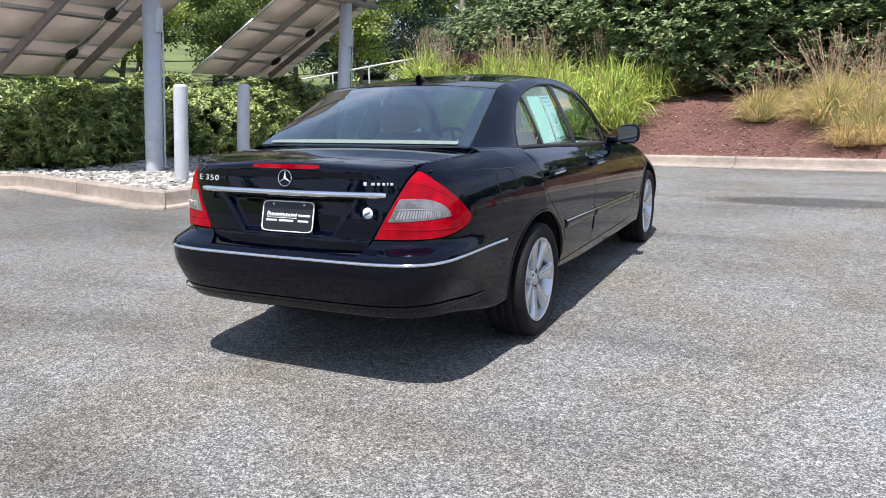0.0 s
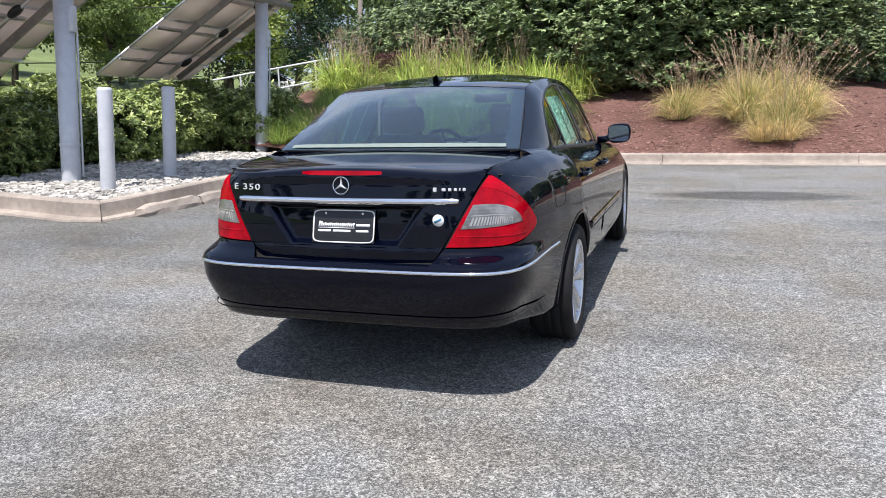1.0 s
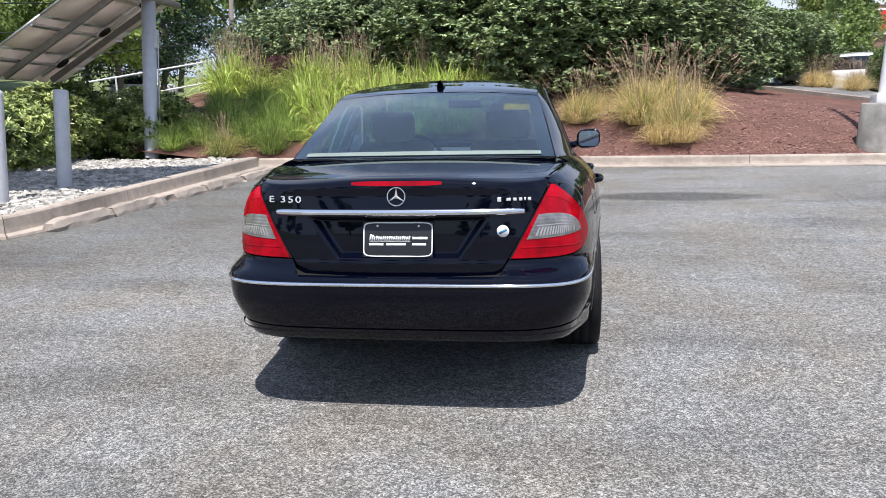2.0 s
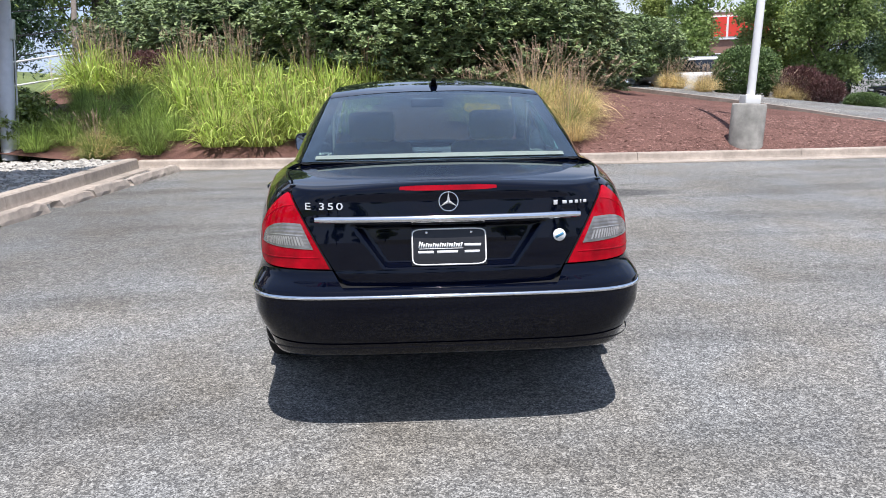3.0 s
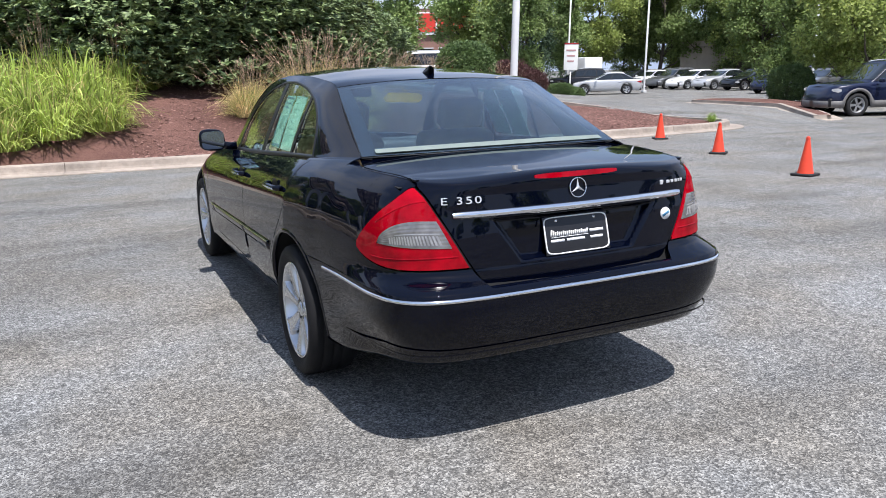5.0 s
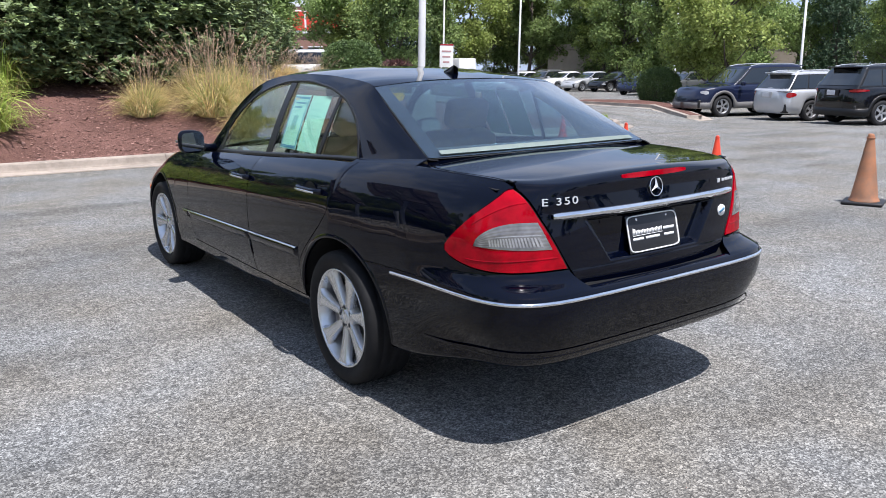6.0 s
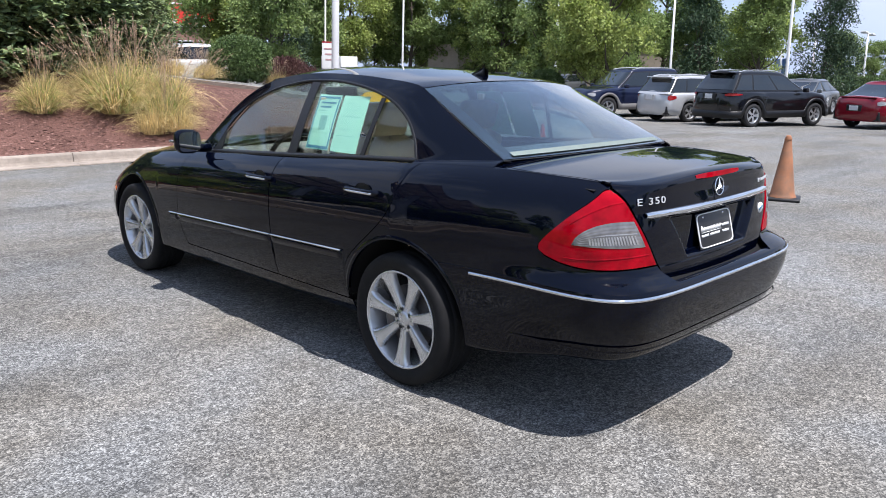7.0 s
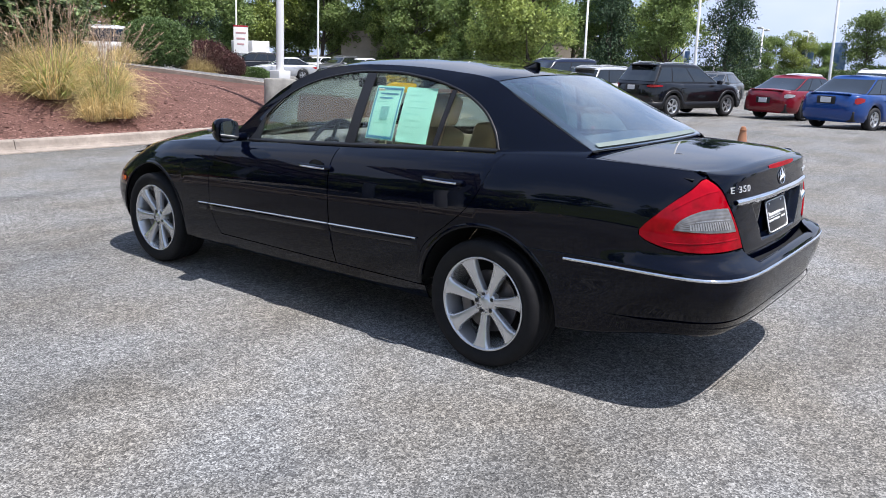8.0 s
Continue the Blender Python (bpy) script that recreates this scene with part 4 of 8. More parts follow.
# west, across the road
for kind, x, y, h, z in (("light", -27.0, 28.5, 6.6, 1.6), ("oak", -31.5, 33.0, 9.5, 2.2), ("conifer", -27.0, 39.0, 11.5, 1.8), ("conifer", -23.0, 41.0, 12.0, 1.6), ("conifer", -30.0, 44.0, 13.0, 2.2), ("oak", -35.0, 39.0, 11.0, 2.6),
                         ("oak", -19.5, 46.0, 12.5, 1.5), ("conifer", -26.0, 49.0, 13.0, 2.0), ("oak", -41.0, 33.0, 11.0, 3.0), ("oak", -45.0, 26.0, 11.0, 3.0), ("oak", -42.0, 18.0, 11.0, 2.6), ("light", -36.0, 25.0, 7.5, 2.4),
                         ("oak", -40.0, 8.0, 11.0, 2.4), ("oak", -38.0, -4.0, 11.0, 2.2), ("oak", -14.0, 56.0, 13.0, 1.4), ("oak", -34.0, 20.5, 10.0, 2.0), ("oak", -30.0, 24.5, 8.5, 1.6), ("oak", -33.0, 28.5, 10.0, 2.2), ("conifer", -38.0, 24.0, 12.0, 2.6), ("oak", -22.5, 35.0, 9.5, 1.2), ("oak", -26.0, 33.5, 9.0, 1.4)):
    tree(kind, x, y, h, z)
# south, behind the walk: unseen trees, added for the car to mirror
for i in range(26):
    a, r = radians(196 + 6.3 * i + 2.4 * math.sin(3.1 * i)), 66 + 9 * math.sin(2.3 * i)
    tree(("oak", "light", "oak", "conifer")[i % 4], r * math.cos(a) + 4, r * math.sin(a) - 4, 8.0 + 1.6 * math.sin(1.7 * i))

# smaller trees that fill the row behind the far parking
for x, y, h in ((43.5, 58.5, 6.5), (47.0, 58.5, 6.0), (50.5, 55.5, 6.5), (39.5, 58.0, 6.5), (52.0, 50.5, 6.0)):
    tree("oak", x, y, h)

# grassy bank across the road
rows = [[(x, y, 0.05 + 3.6 * smooth01(-17, -48, x) + 7.0 * smooth01(-44, -90, x) + 0.35 * noise.noise((x * 0.08, y * 0.08, 1))) for y in np.arange(-40, 90, 4.0)] for x in (-17.5, -20, -24, -28, -33, -40, -48, -60, -90)]
tagged(part("grass_bank", grid_bm(rows), M_meadow), "mown yellow-green grass bank across the road", "lawn", kind="structure")

# clipped bush, dark red shrubs and grass behind the upper kerb
box_me = crown_mesh("bush_crown", (1.05, 1.05, 0.87), 2300, 12, (0.075, 0.026), 300, lumps=4, shell=0.16, up=0.2, square=2.8)
red_me = crown_mesh("red_crown", (1.3, 0.9, 0.50), 900, 12, (0.08, 0.02), 301, lumps=8, shell=0.35, up=0.4)
bush_stem = me_of(stems_bm(0.9, 0.4, 8, 0.03, 11))


x, y = 12.7, 24.9
shrub("clipped_bush", box_me, bush_stem, M_box, pose(x, y, ground_z(x, y) - 0.05), "rounded clipped dark green bush beyond the kerb", "bush", "")
for x, y, s in ((14.7, 24.7, 0.92), (15.9, 25.1, 0.78)):
    shrub("red_shrub", red_me, bush_stem, M_redleaf, pose(x, y, ground_z(x, y) - 0.05, 0, 0, 90 * s) @ Matrix.Diagonal((s, s, s * 1.35, 1)), "low dark red leafy shrub beyond the kerb", "shrub", "red shrubs")
for k, (x, y, s) in enumerate(((13.7, 24.0, 0.85), (14.2, 23.9, 0.7), (10.4, 23.2, 0.8), (9.6, 24.6, 0.85), (11.0, 24.3, 0.8), (10.3, 25.4, 0.9), (11.4, 25.3, 0.85))):
    z = ground_z(x, y) - 0.03
    own = thing("ornamental_grass", pose(x, y, z, 0, 0, 50 * k) @ Matrix.Scale(s, 4), "arching ornamental grass clump turning straw yellow", "ornamental grass", "straw-coloured grasses")
    part_me("blades", G_straw[k % 3], M_grass_straw if k < 2 else M_grass_green, own)
    part_me("plumes", P_low[k % 2], M_plume, own)
for x, y, s in ((18.4, 26.6, 0.62), (19.3, 27.0, 0.55)):
    shrub("low_bush", box_me, bush_stem, M_hedge, pose(x, y, ground_z(x, y) - 0.05, 0, 0, 80 * s) @ Matrix.Diagonal((s * 1.3, s, s * 0.7, 1)), "low bright green bush at the corner of the lane", "bush", "low bushes")
shrub("red_shrub", red_me, bush_stem, M_redleaf, pose(-6.1, 15.5, bed_z(-6.1, 15.5), 0, 0, 30) @ Matrix.Diagonal((0.8, 0.7, 0.85, 1)), "low dark red leafy shrub among tall grass", "shrub", "red shrubs")

# mulched bed between the lanes to the east
BED2 = [(18.4, 12.9), (20.6, 16.2), (23.0, 20.6), (25.0, 25.2), (26.6, 25.6), (27.4, 24.4), (26.4, 20.0), (22.5, 16.7), (19.4, 13.1), (18.8, 12.6)]
ring = [Vector((x, y, ground_z(x, y))) for x, y in BED2]
kerb_east = thing("kerb_east", Matrix(), "pale concrete kerb round a narrow mulched bed", "kerb", kind="structure")
kerb_pieces(kerb_east, [v for v in ring + [ring[0]]][::1], 2.6, tuple((-o, h) for o, h in KERB_PROFILE), M_concrete)
bm = bmesh.new()
mid = sum(ring, Vector()) / len(ring)
vs = [bm.verts.new(p + Vector((0, 0, 0.15))) for p in ring]
top = bm.verts.new(mid + Vector((0, 0, 0.35)))
for a, b in zip(vs, vs[1:] + vs[:1]):
    bm.faces.new((a, b, top))
bmesh.ops.recalc_face_normals(bm, faces=bm.faces[:])
tagged(part("bed_east", bm, M_mulch), "narrow bed of reddish-brown bark mulch", "planting bed", kind="structure")
shrub("upright_bush", box_me, bush_stem, M_hedge, pose(25.2, 19.7, -0.2) @ Matrix.Diagonal((0.75, 0.75, 0.85, 1)), "dense green bush in the mulched bed", "bush", "")

# far hedge
hedge_far = crown_mesh("hedge_crown", (6.0, 0.8, 0.7), 2200, 12, (0.11, 0.035), 310, lumps=5, shell=0.2, square=5)
for k in range(5):
    a, b = Vector((50.0, 20.0, 0)), Vector((62.0, -8.0, 0))
    p = a.lerp(b, k / 4)
    shrub("far_hedge", hedge_far, bush_stem, M_box, pose(p.x, p.y, ground_z(p.x, p.y) - 0.1, 0, 0, math.degrees(math.atan2(b.y - a.y, b.x - a.x))), "long clipped green hedge behind the lot", "hedge", "far hedges")


# ---- parked cars ----
M_carglass = material("dark car windows", (0.012, 0.016, 0.018), rough=0.03, coat=1.0, coat_rough=0.01, vary=0.3, scale=3)
PAINTS = {}


def paint(name, c, metal=0.0):
    if name not in PAINTS:
        PAINTS[name] = material(name + " car paint", c, rough=0.28, coat=1.0, coat_rough=0.02, metal=metal, vary=0.06, scale=2, spec=0.12)
    return PAINTS[name]


M_dark_clad = material("black cladding", (0.006, 0.006, 0.0065), rough=0.45, vary=0.2, scale=9)
M_clad = material("grey cladding", (0.16, 0.155, 0.15), rough=0.5, vary=0.15, scale=9)
M_tyre_far = material("parked tyre rubber", (0.022, 0.022, 0.023), rough=0.8, vary=0.3, scale=12)
M_rim_far = material("parked alloy rim", (0.55, 0.56, 0.57), rough=0.35, metal=0.7, vary=0.1, scale=10)
M_red_far = material("parked red lens", (0.42, 0.01, 0.015), rough=0.12, coat=1.0, vary=0.2, scale=30)
M_clear_far = material("parked clear lens", (0.55, 0.56, 0.57), rough=0.1, coat=1.0, vary=0.3, scale=30)
M_tag = material("plain plate", (0.62, 0.63, 0.64), rough=0.5, vary=0.1, scale=20)
FORMS = {  # length, half width, wheelbase, rear overhang, tyre r, belt z, roof z, cabin base (rear, front), cabin top (rear, front), bonnet drop, tail drop
    "sedan": (4.70, 0.90, 2.72, 1.05, 0.325, 0.94, 1.44, (-0.78, 2.35), (0.20, 1.35), 0.22, 0.04),
    "compact": (4.50, 0.88, 2.60, 0.98, 0.315, 0.95, 1.45, (-0.62, 2.25), (0.20, 1.25), 0.22, 0.03),
    "wagon": (4.60, 0.90, 2.60, 1.05, 0.325, 0.97, 1.54, (-0.98, 2.1), (-0.55, 1.30), 0.22, 0.0),
    "suv": (4.60, 0.93, 2.69, 0.98, 0.36, 1.07, 1.69, (-0.93, 2.45), (-0.50, 1.50), 0.09, 0.0),
    "large_suv": (4.76, 0.95, 2.72, 1.02, 0.38, 1.10, 1.79, (-0.98, 2.42), (-0.66, 1.60), 0.08, 0.0),
}


def outline(y0, y1, w, n_end, d0, d1, k=40):
    """Half a plan outline from tail to nose, with rounded ends."""
    pts = []
    for i in range(k + 1):
        a = math.pi / 2 * i / k
        pts.append((w * math.sin(a) ** (2 / n_end), y0 + d0 * (1 - max(0.0, math.cos(a)) ** (2 / n_end))))
    for i in range(1, 48):
        pts.append((w, lerp(y0 + d0, y1 - d1, i / 48)))
    for i in range(k + 1):
        a = math.pi / 2 * (1 - i / k)
        pts.append((w * math.sin(a) ** (2 / n_end), y1 - d1 * (1 - max(0.0, math.cos(a)) ** (2 / n_end))))
    return pts


WHEEL_PARTS = {}
M_rail = material("parked roof rail", (0.50, 0.51, 0.52), rough=0.35, metal=0.6, vary=0.1, scale=10)
TAIL_LAMPS = {"sedan": (17, 34, -0.22, -0.08), "compact": (20, 34, -0.24, -0.06), "wagon": (21, 35, -0.25, -0.07), "suv": (12, 36, -0.13, -0.04), "large_suv": (22, 33, -0.35, -0.06)}


def parked_car(kind, x, y, heading, colour, label, clad=None, z=None):
    L, W, WB, RO, R, ZB, ZR, base, top, nose_drop, tail_drop = FORMS[kind]
    z = ground_z(x, y) if z is None else z
    own = thing("parked_car", pose(x, y, z, 0, 0, math.degrees(heading) - 90), label, "car", "parked cars")
    y0, y1 = -RO, L - RO
    low = R - 0.08

    def belt_at(yy):
        zz = ZB + 0.03 - 0.05 * (yy - y0) / L - nose_drop * smooth01(base[1] - 0.2, y1, yy) ** 1.2 - 0.14 * smooth01(y1 - 0.35, y1, yy)
        return zz + (0.0 if yy > base[0] else -tail_drop * smooth01(base[0], y0, yy))
    rows = []
    levels = ((0.0, 0.93, 0.10), (0.12, 0.985, 0.02), (0.30, 1.0, 0.0), (0.50, 1.0, 0.0), (0.72, 0.995, 0.02), (0.86, 0.972, 0.045), (0.94, 0.945, 0.07), (0.985, 0.905, 0.10), (1.0, 0.87, 0.13))
    for f, ws, inset in levels:
        half = outline(y0 + inset, y1 - inset * 1.4, W * ws, 3.6, 0.75, 0.95)
        row = []
        for sx, pts in ((-1, half), (1, half[::-1][1:-1])):
            for px, py in pts:
                zz = lerp(low, belt_at(py), f)
                for yc in (0.0, WB):
                    d = (R * 1.17) ** 2 - (py - yc) ** 2
                    if d > 0 and px > W * 0.8:
                        zz = max(zz, lerp(R + math.sqrt(d), belt_at(py), f))
                row.append(Vector((sx * px, py, zz)))
        rows.append(row)
    body = grid_bm(rows, close=True)
    # top deck
    last = rows[-1]
    n = len(last)
    half_n = (n + 2) // 2
    deck_rows = []
    for i in range(half_n):
        a = last[i]
        b = last[0] if i == 0 else last[(n - i) % n] if i < half_n - 1 else a
        deck_rows.append([Vector((lerp(a.x, -a.x, j / 6), a.y, a.z + 0.05 * math.sin(math.pi * j / 6))) for j in range(7)])
    grid_bm(deck_rows, body)
    bmesh.ops.remove_doubles(body, verts=body.verts[:], dist=0.002)
    bmesh.ops.recalc_face_normals(body, faces=body.faces[:])
    mat = colour
    part("body", body, mat, own)
    part("underbody", box_bm(-W * 0.86, W * 0.86, y0 + 0.12, y1 - 0.12, low + 0.02, low + 0.30, 0.03), M_black, own)

    def cab(px, f, t):
        """Cabin surface: px side -1..1, f along 0..1, t up 0..1."""
        ya, yb = lerp(base[0], top[0], t), lerp(base[1], top[1], t)
        w = lerp(W * 0.90, W * 0.70, t ** 1.15)
        return ya, yb, w

    def cab_z(t, yy):
        """Height of the cabin's skin; the roof bows down towards both ends."""
        q = (yy - lerp(top[0], top[1], 0.42)) / (0.5 * (top[1] - top[0]) + 0.25)
        return lerp(ZB - 0.03, ZR - 0.03 - 0.055 * min(1.4, q * q), min(1.0, t))
    rows = []
    for t in (0.0, 0.12, 0.3, 0.5, 0.7, 0.85, 0.93, 1.0):
        ya, yb, w = cab(0, 0, min(t, 0.95) if t < 1 else 1.05)
        half = outline(ya, yb, w, 5.0, 0.28, 0.42, 14)
        rows.append([Vector((-px, py, cab_z(t, py) + 0.015 * (t > 0.9))) for px, py in half] + [Vector((px, py, cab_z(t, py) + 0.015 * (t > 0.9))) for px, py in half[::-1][1:-1]])
    cabin = grid_bm(rows, close=True)
    last = rows[-1]
    n = len(last)
    half_n = (n + 2) // 2
    grid_bm([[Vector((lerp(p.x, -p.x, j / 6), p.y, p.z + 0.04 * math.sin(math.pi * j / 6) * min(1, abs(p.x) / 0.4))) for j in range(7)] for p in last[:half_n]], cabin)
    bmesh.ops.remove_doubles(cabin, verts=cabin.verts[:], dist=0.002)
    bmesh.ops.recalc_face_normals(cabin, faces=cabin.faces[:])
    part("cabin", cabin, mat, own)
    # windows
    def pane(f0, f1, t0, t1, sx, proud=0.009):
        rows = []
        for i in range(7):
            t = lerp(t0, t1, i / 6)
            ya, yb, w = cab(0, 0, min(t, 0.95))
            rows.append([Vector((sx * (w + proud), yy, cab_z(t, yy))) for yy in (lerp(ya + 0.16, yb - 0.24, lerp(f0, f1, j / 6)) for j in range(7))])
        return grid_bm(rows)
    for sx in (-1, 1):
        part("window_surround", pane(-0.02, 1.02, 0.10, 0.90, sx, 0.004), M_black, own)
        for f0, f1 in ((0.0, 0.24), (0.26, 0.61), (0.63, 1.0)):
            part("side_window", pane(f0, f1, 0.14, 0.86, sx), M_carglass, own)
        if "suv" in kind or kind == "wagon":
            part("roof_rail", tube_bm([Vector((sx * W * 0.62, yy, cab_z(1.0, yy) + (0.055 if 0 < k < 6 else 0.02))) for k, yy in enumerate(lerp(top[0] + 0.1, top[1] - 0.15, k / 6) for k in range(7))], 0.018, 6), M_rail, own)
    for end in (0, 1):
        rows = []
        for i in range(7):
            t = lerp(0.16, 0.90, i / 6)
            ya, yb, w = cab(0, 0, min(t, 0.95))
            half = outline(ya, yb, w, 5.0, 0.28, 0.42, 14)
            pts = [q for q in (half[:12] if end == 0 else half[-12:][::-1])]
            sgn = -0.012 if end == 0 else 0.012
            rows.append([Vector((-px, py + sgn, cab_z(t, py) + 0.004)) for px, py in pts[::-1]] + [Vector((px, py + sgn, cab_z(t, py) + 0.004)) for px, py in pts[1:]])
        part("rear_glass" if end == 0 else "windscreen", grid_bm(rows), M_carglass, own)
    # lamps, plate, bumpers
    half = outline(y0 + 0.02, y1 - 0.03, W * 0.995, 3.6, 0.75, 0.95)
    for sx in (-1, 1):
        a, b, z0, z1 = TAIL_LAMPS[kind]
        for nm, pts, z0, z1, m in (("tail_lamp", half[a:b], ZB + z0, ZB + z1, M_clear_far if colour is RED2 else M_red_far), ("headlamp", half[-32:-20], ZB - nose_drop - 0.24, ZB - nose_drop - 0.10, M_clear_far)):
            rows = []
            for k in range(5):                                  # drawn out to a point at the flank
                v = 2 * k / 4 - 1
                line = []
                for i, (px, py) in enumerate(pts):
                    s = i / (len(pts) - 1)
                    squash = (1 - 0.65 * s ** 2) * min(1.0, 0.55 + 1.8 * s)
                    line.append(Vector((sx * (px + 0.006), py + (-0.012 if nm == "tail_lamp" else 0.02), lerp(z0, z1, 0.5 + 0.15 * s) + v * 0.5 * (z1 - z0) * squash)))
                rows.append(line)
            part(nm, grid_bm(rows), m, own)
        part("door_mirror", box_bm(sx * (W + 0.09) - 0.09, sx * (W + 0.09) + 0.09, base[1] - 0.45, base[1] - 0.33, ZB - 0.02, ZB + 0.12, 0.035), mat, own)
        part("door_handle", box_bm(sx * W - 0.012, sx * W + 0.012, 0.35, 0.55, ZB - 0.16, ZB - 0.13, 0.008), mat, own)
    drop = 0.30 if kind == "sedan" else 0.14
    part("plate_recess", box_bm(-0.26, 0.26, y0 - 0.004, y0 + 0.03, ZB - drop - 0.10, ZB - drop + 0.10, 0.02), M_black if kind != "wagon" else colour, own)
    part("number_plate", box_bm(-0.15, 0.15, y0 - 0.016, y0 + 0.03, ZB - drop - 0.07, ZB - drop + 0.07, 0.004), M_tag, own)
    part("bumper_crease", grid_bm([[Vector((-px if k else px, py - 0.012, zz)) for k, px, py in [(0, px, py) for px, py in half[30::-1]] + [(1, px, py) for px, py in half[1:31]]] for zz in (low + 0.27, low + 0.285)]), M_black, own)
    if base[0] < -0.9:
        part("roof_spoiler", box_bm(-W * 0.58, W * 0.58, top[0] - 0.20, top[0] + 0.10, cab_z(1.0, top[0]) - 0.012, cab_z(1.0, top[0]) + 0.022, 0.014), mat, own)
    else:
        part("boot_lip", box_bm(-W * 0.68, W * 0.68, y0 + 0.10, y0 + 0.20, belt_at(y0 + 0.1) + 0.012, belt_at(y0 + 0.1) + 0.04, 0.012), mat, own)
    if clad:
        rows = []
        for f, o in ((0.0, -0.02), (0.02, 0.012), (0.26, 0.014), (0.28, -0.01)):
            pts = outline(y0 - o, y1 + o, W + o, 3.6, 0.75, 0.95)
            zl = lerp(low, ZB, f)
            line = []
            for px, py in pts:
                zz = zl
                for yc in (0.0, WB):
                    d = (R * 1.17 + 0.10 * f / 0.28) ** 2 - (py - yc) ** 2
                    if d > 0:
                        zz = max(zz, R + math.sqrt(d))
                line.append((px, py, zz))
            rows.append([Vector((-a, b, c)) for a, b, c in line] + [Vector(q) for q in line[::-1]])
        part("cladding", grid_bm(rows), clad, own)
    for wx in (-1, 1):
        for wy in (0.0, WB):
            key = (R, wx)
            if key not in WHEEL_PARTS:
                tyre = me_of(lathe(((R * 0.66, wx * 0.10), (R * 0.75, wx * 0.115), (R * 0.95, wx * 0.11), (R, wx * 0.08), (R, -wx * 0.09), (R * 0.9, -wx * 0.11), (R * 0.6, -wx * 0.11)), 32, "x"))
                rim = lathe(((R * 0.66, wx * 0.10), (R * 0.63, wx * 0.105), (R * 0.58, wx * 0.05), (R * 0.57, -wx * 0.05)), 32, "x")
                for k in range(5):
                    a = 2 * math.pi * k / 5
                    rows = []
                    for r, hw in ((0.02, 0.03), (R * 0.3, 0.035), (R * 0.62, 0.05)):
                        rows.append([Vector((wx * (0.085 if r > 0.05 else 0.075), r * math.cos(a) - u * hw * math.sin(a), r * math.sin(a) + u * hw * math.cos(a))) for u in (-1, -0.8, 0.8, 1)])
                    grid_bm(rows, rim)
                back = me_of(lathe(((R * 0.57, wx * 0.0), (0.0, wx * 0.0)), 24, "x"))
                WHEEL_PARTS[key] = (tyre, me_of(rim), back)
            tyre, rim, back = WHEEL_PARTS[key]
            w = new("wheel")
            w.parent = own
            w.location = (wx * (W - 0.12), wy, R)
            for nm, me, m in (("tyre", tyre, M_tyre_far), ("rim", rim, M_rim_far), ("wheel_back", back, M_black)):
                if not me.materials:
                    me.materials.append(m)
                o = new(nm, me)
                o.parent = w


NAVY, SILVER, BLACK2 = paint("navy", (0.008, 0.012, 0.035)), paint("silver", (0.50, 0.51, 0.52), 0.3), paint("black", (0.005, 0.005, 0.006))
RED2, BLUE2, WHITE2, GREY2 = paint("red", (0.17, 0.006, 0.014)), paint("blue", (0.008, 0.045, 0.19)), paint("white", (0.75, 0.75, 0.74)), paint("grey", (0.12, 0.125, 0.13), 0.3)
EAST = radians(-19)
parked_car("large_suv", 24.0, 13.5, math.pi + EAST, NAVY, "dark navy SUV with grey lower cladding, nose out", M_clad)
parked_car("wagon", 21.4, 11.1, EAST, SILVER, "silver wagon parked with its tail to the lane")
parked_car("suv", 20.6, 8.6, EAST, BLACK2, "black SUV parked with its tail to the lane", M_dark_clad)
parked_car("sedan", 23.6, 5.3, EAST, RED2, "dark red sedan parked with its tail to the lane")
parked_car("compact", 20.05, 2.67, EAST, BLUE2, "blue compact sedan parked with its tail to the lane")
for kind, x, y, a, m, words in (("sedan", 33.5, 7.0, math.pi, WHITE2, "white sedan in the second parking row"), ("sedan", 31.0, 10.0, math.pi, GREY2, "grey sedan in the second parking row"),
                                ("suv", 34.0, 4.2, math.pi, WHITE2, "white SUV in the second parking row"), ("wagon", 31.0, 16.0, math.pi, WHITE2, "white wagon in the second parking row"),
                                ("sedan", 31.2, 38.0, radians(146), SILVER, "silver sedan parked broadside along the lane"), ("suv", 33.6, 44.6, radians(150), BLACK2, "black SUV parked behind the silver sedan"),
                                ("suv", 42.6, 34.0, radians(176), NAVY, "dark blue SUV in the far parking row"), ("sedan", 42.4, 36.7, radians(178), BLACK2, "black sedan in the far parking row"),
                                ("sedan", 42.3, 39.4, radians(178), SILVER, "silver sedan in the far parking row"), ("sedan", 42.2, 42.1, radians(180), WHITE2, "white sedan in the far parking row"),
                                ("wagon", 42.3, 44.8, radians(182), GREY2, "grey hatchback in the far parking row"), ("sedan", 42.5, 47.5, radians(182), WHITE2, "white sedan in the far parking row"),
                                ("sedan", 42.8, 50.2, radians(183), BLACK2, "black sedan in the far parking row"), ("sedan", 38.4, 28.0, radians(185), GREY2, "grey sedan in the far parking row"),
                                ("wagon", 38.6, 30.8, radians(185), NAVY, "dark blue wagon in the far parking row")):
    parked_car(kind, x, y, a, m, words)
parked_car("suv", 12.8, 28.0, radians(150), WHITE2, "white SUV parked on the lane behind the bank", z=0.58)

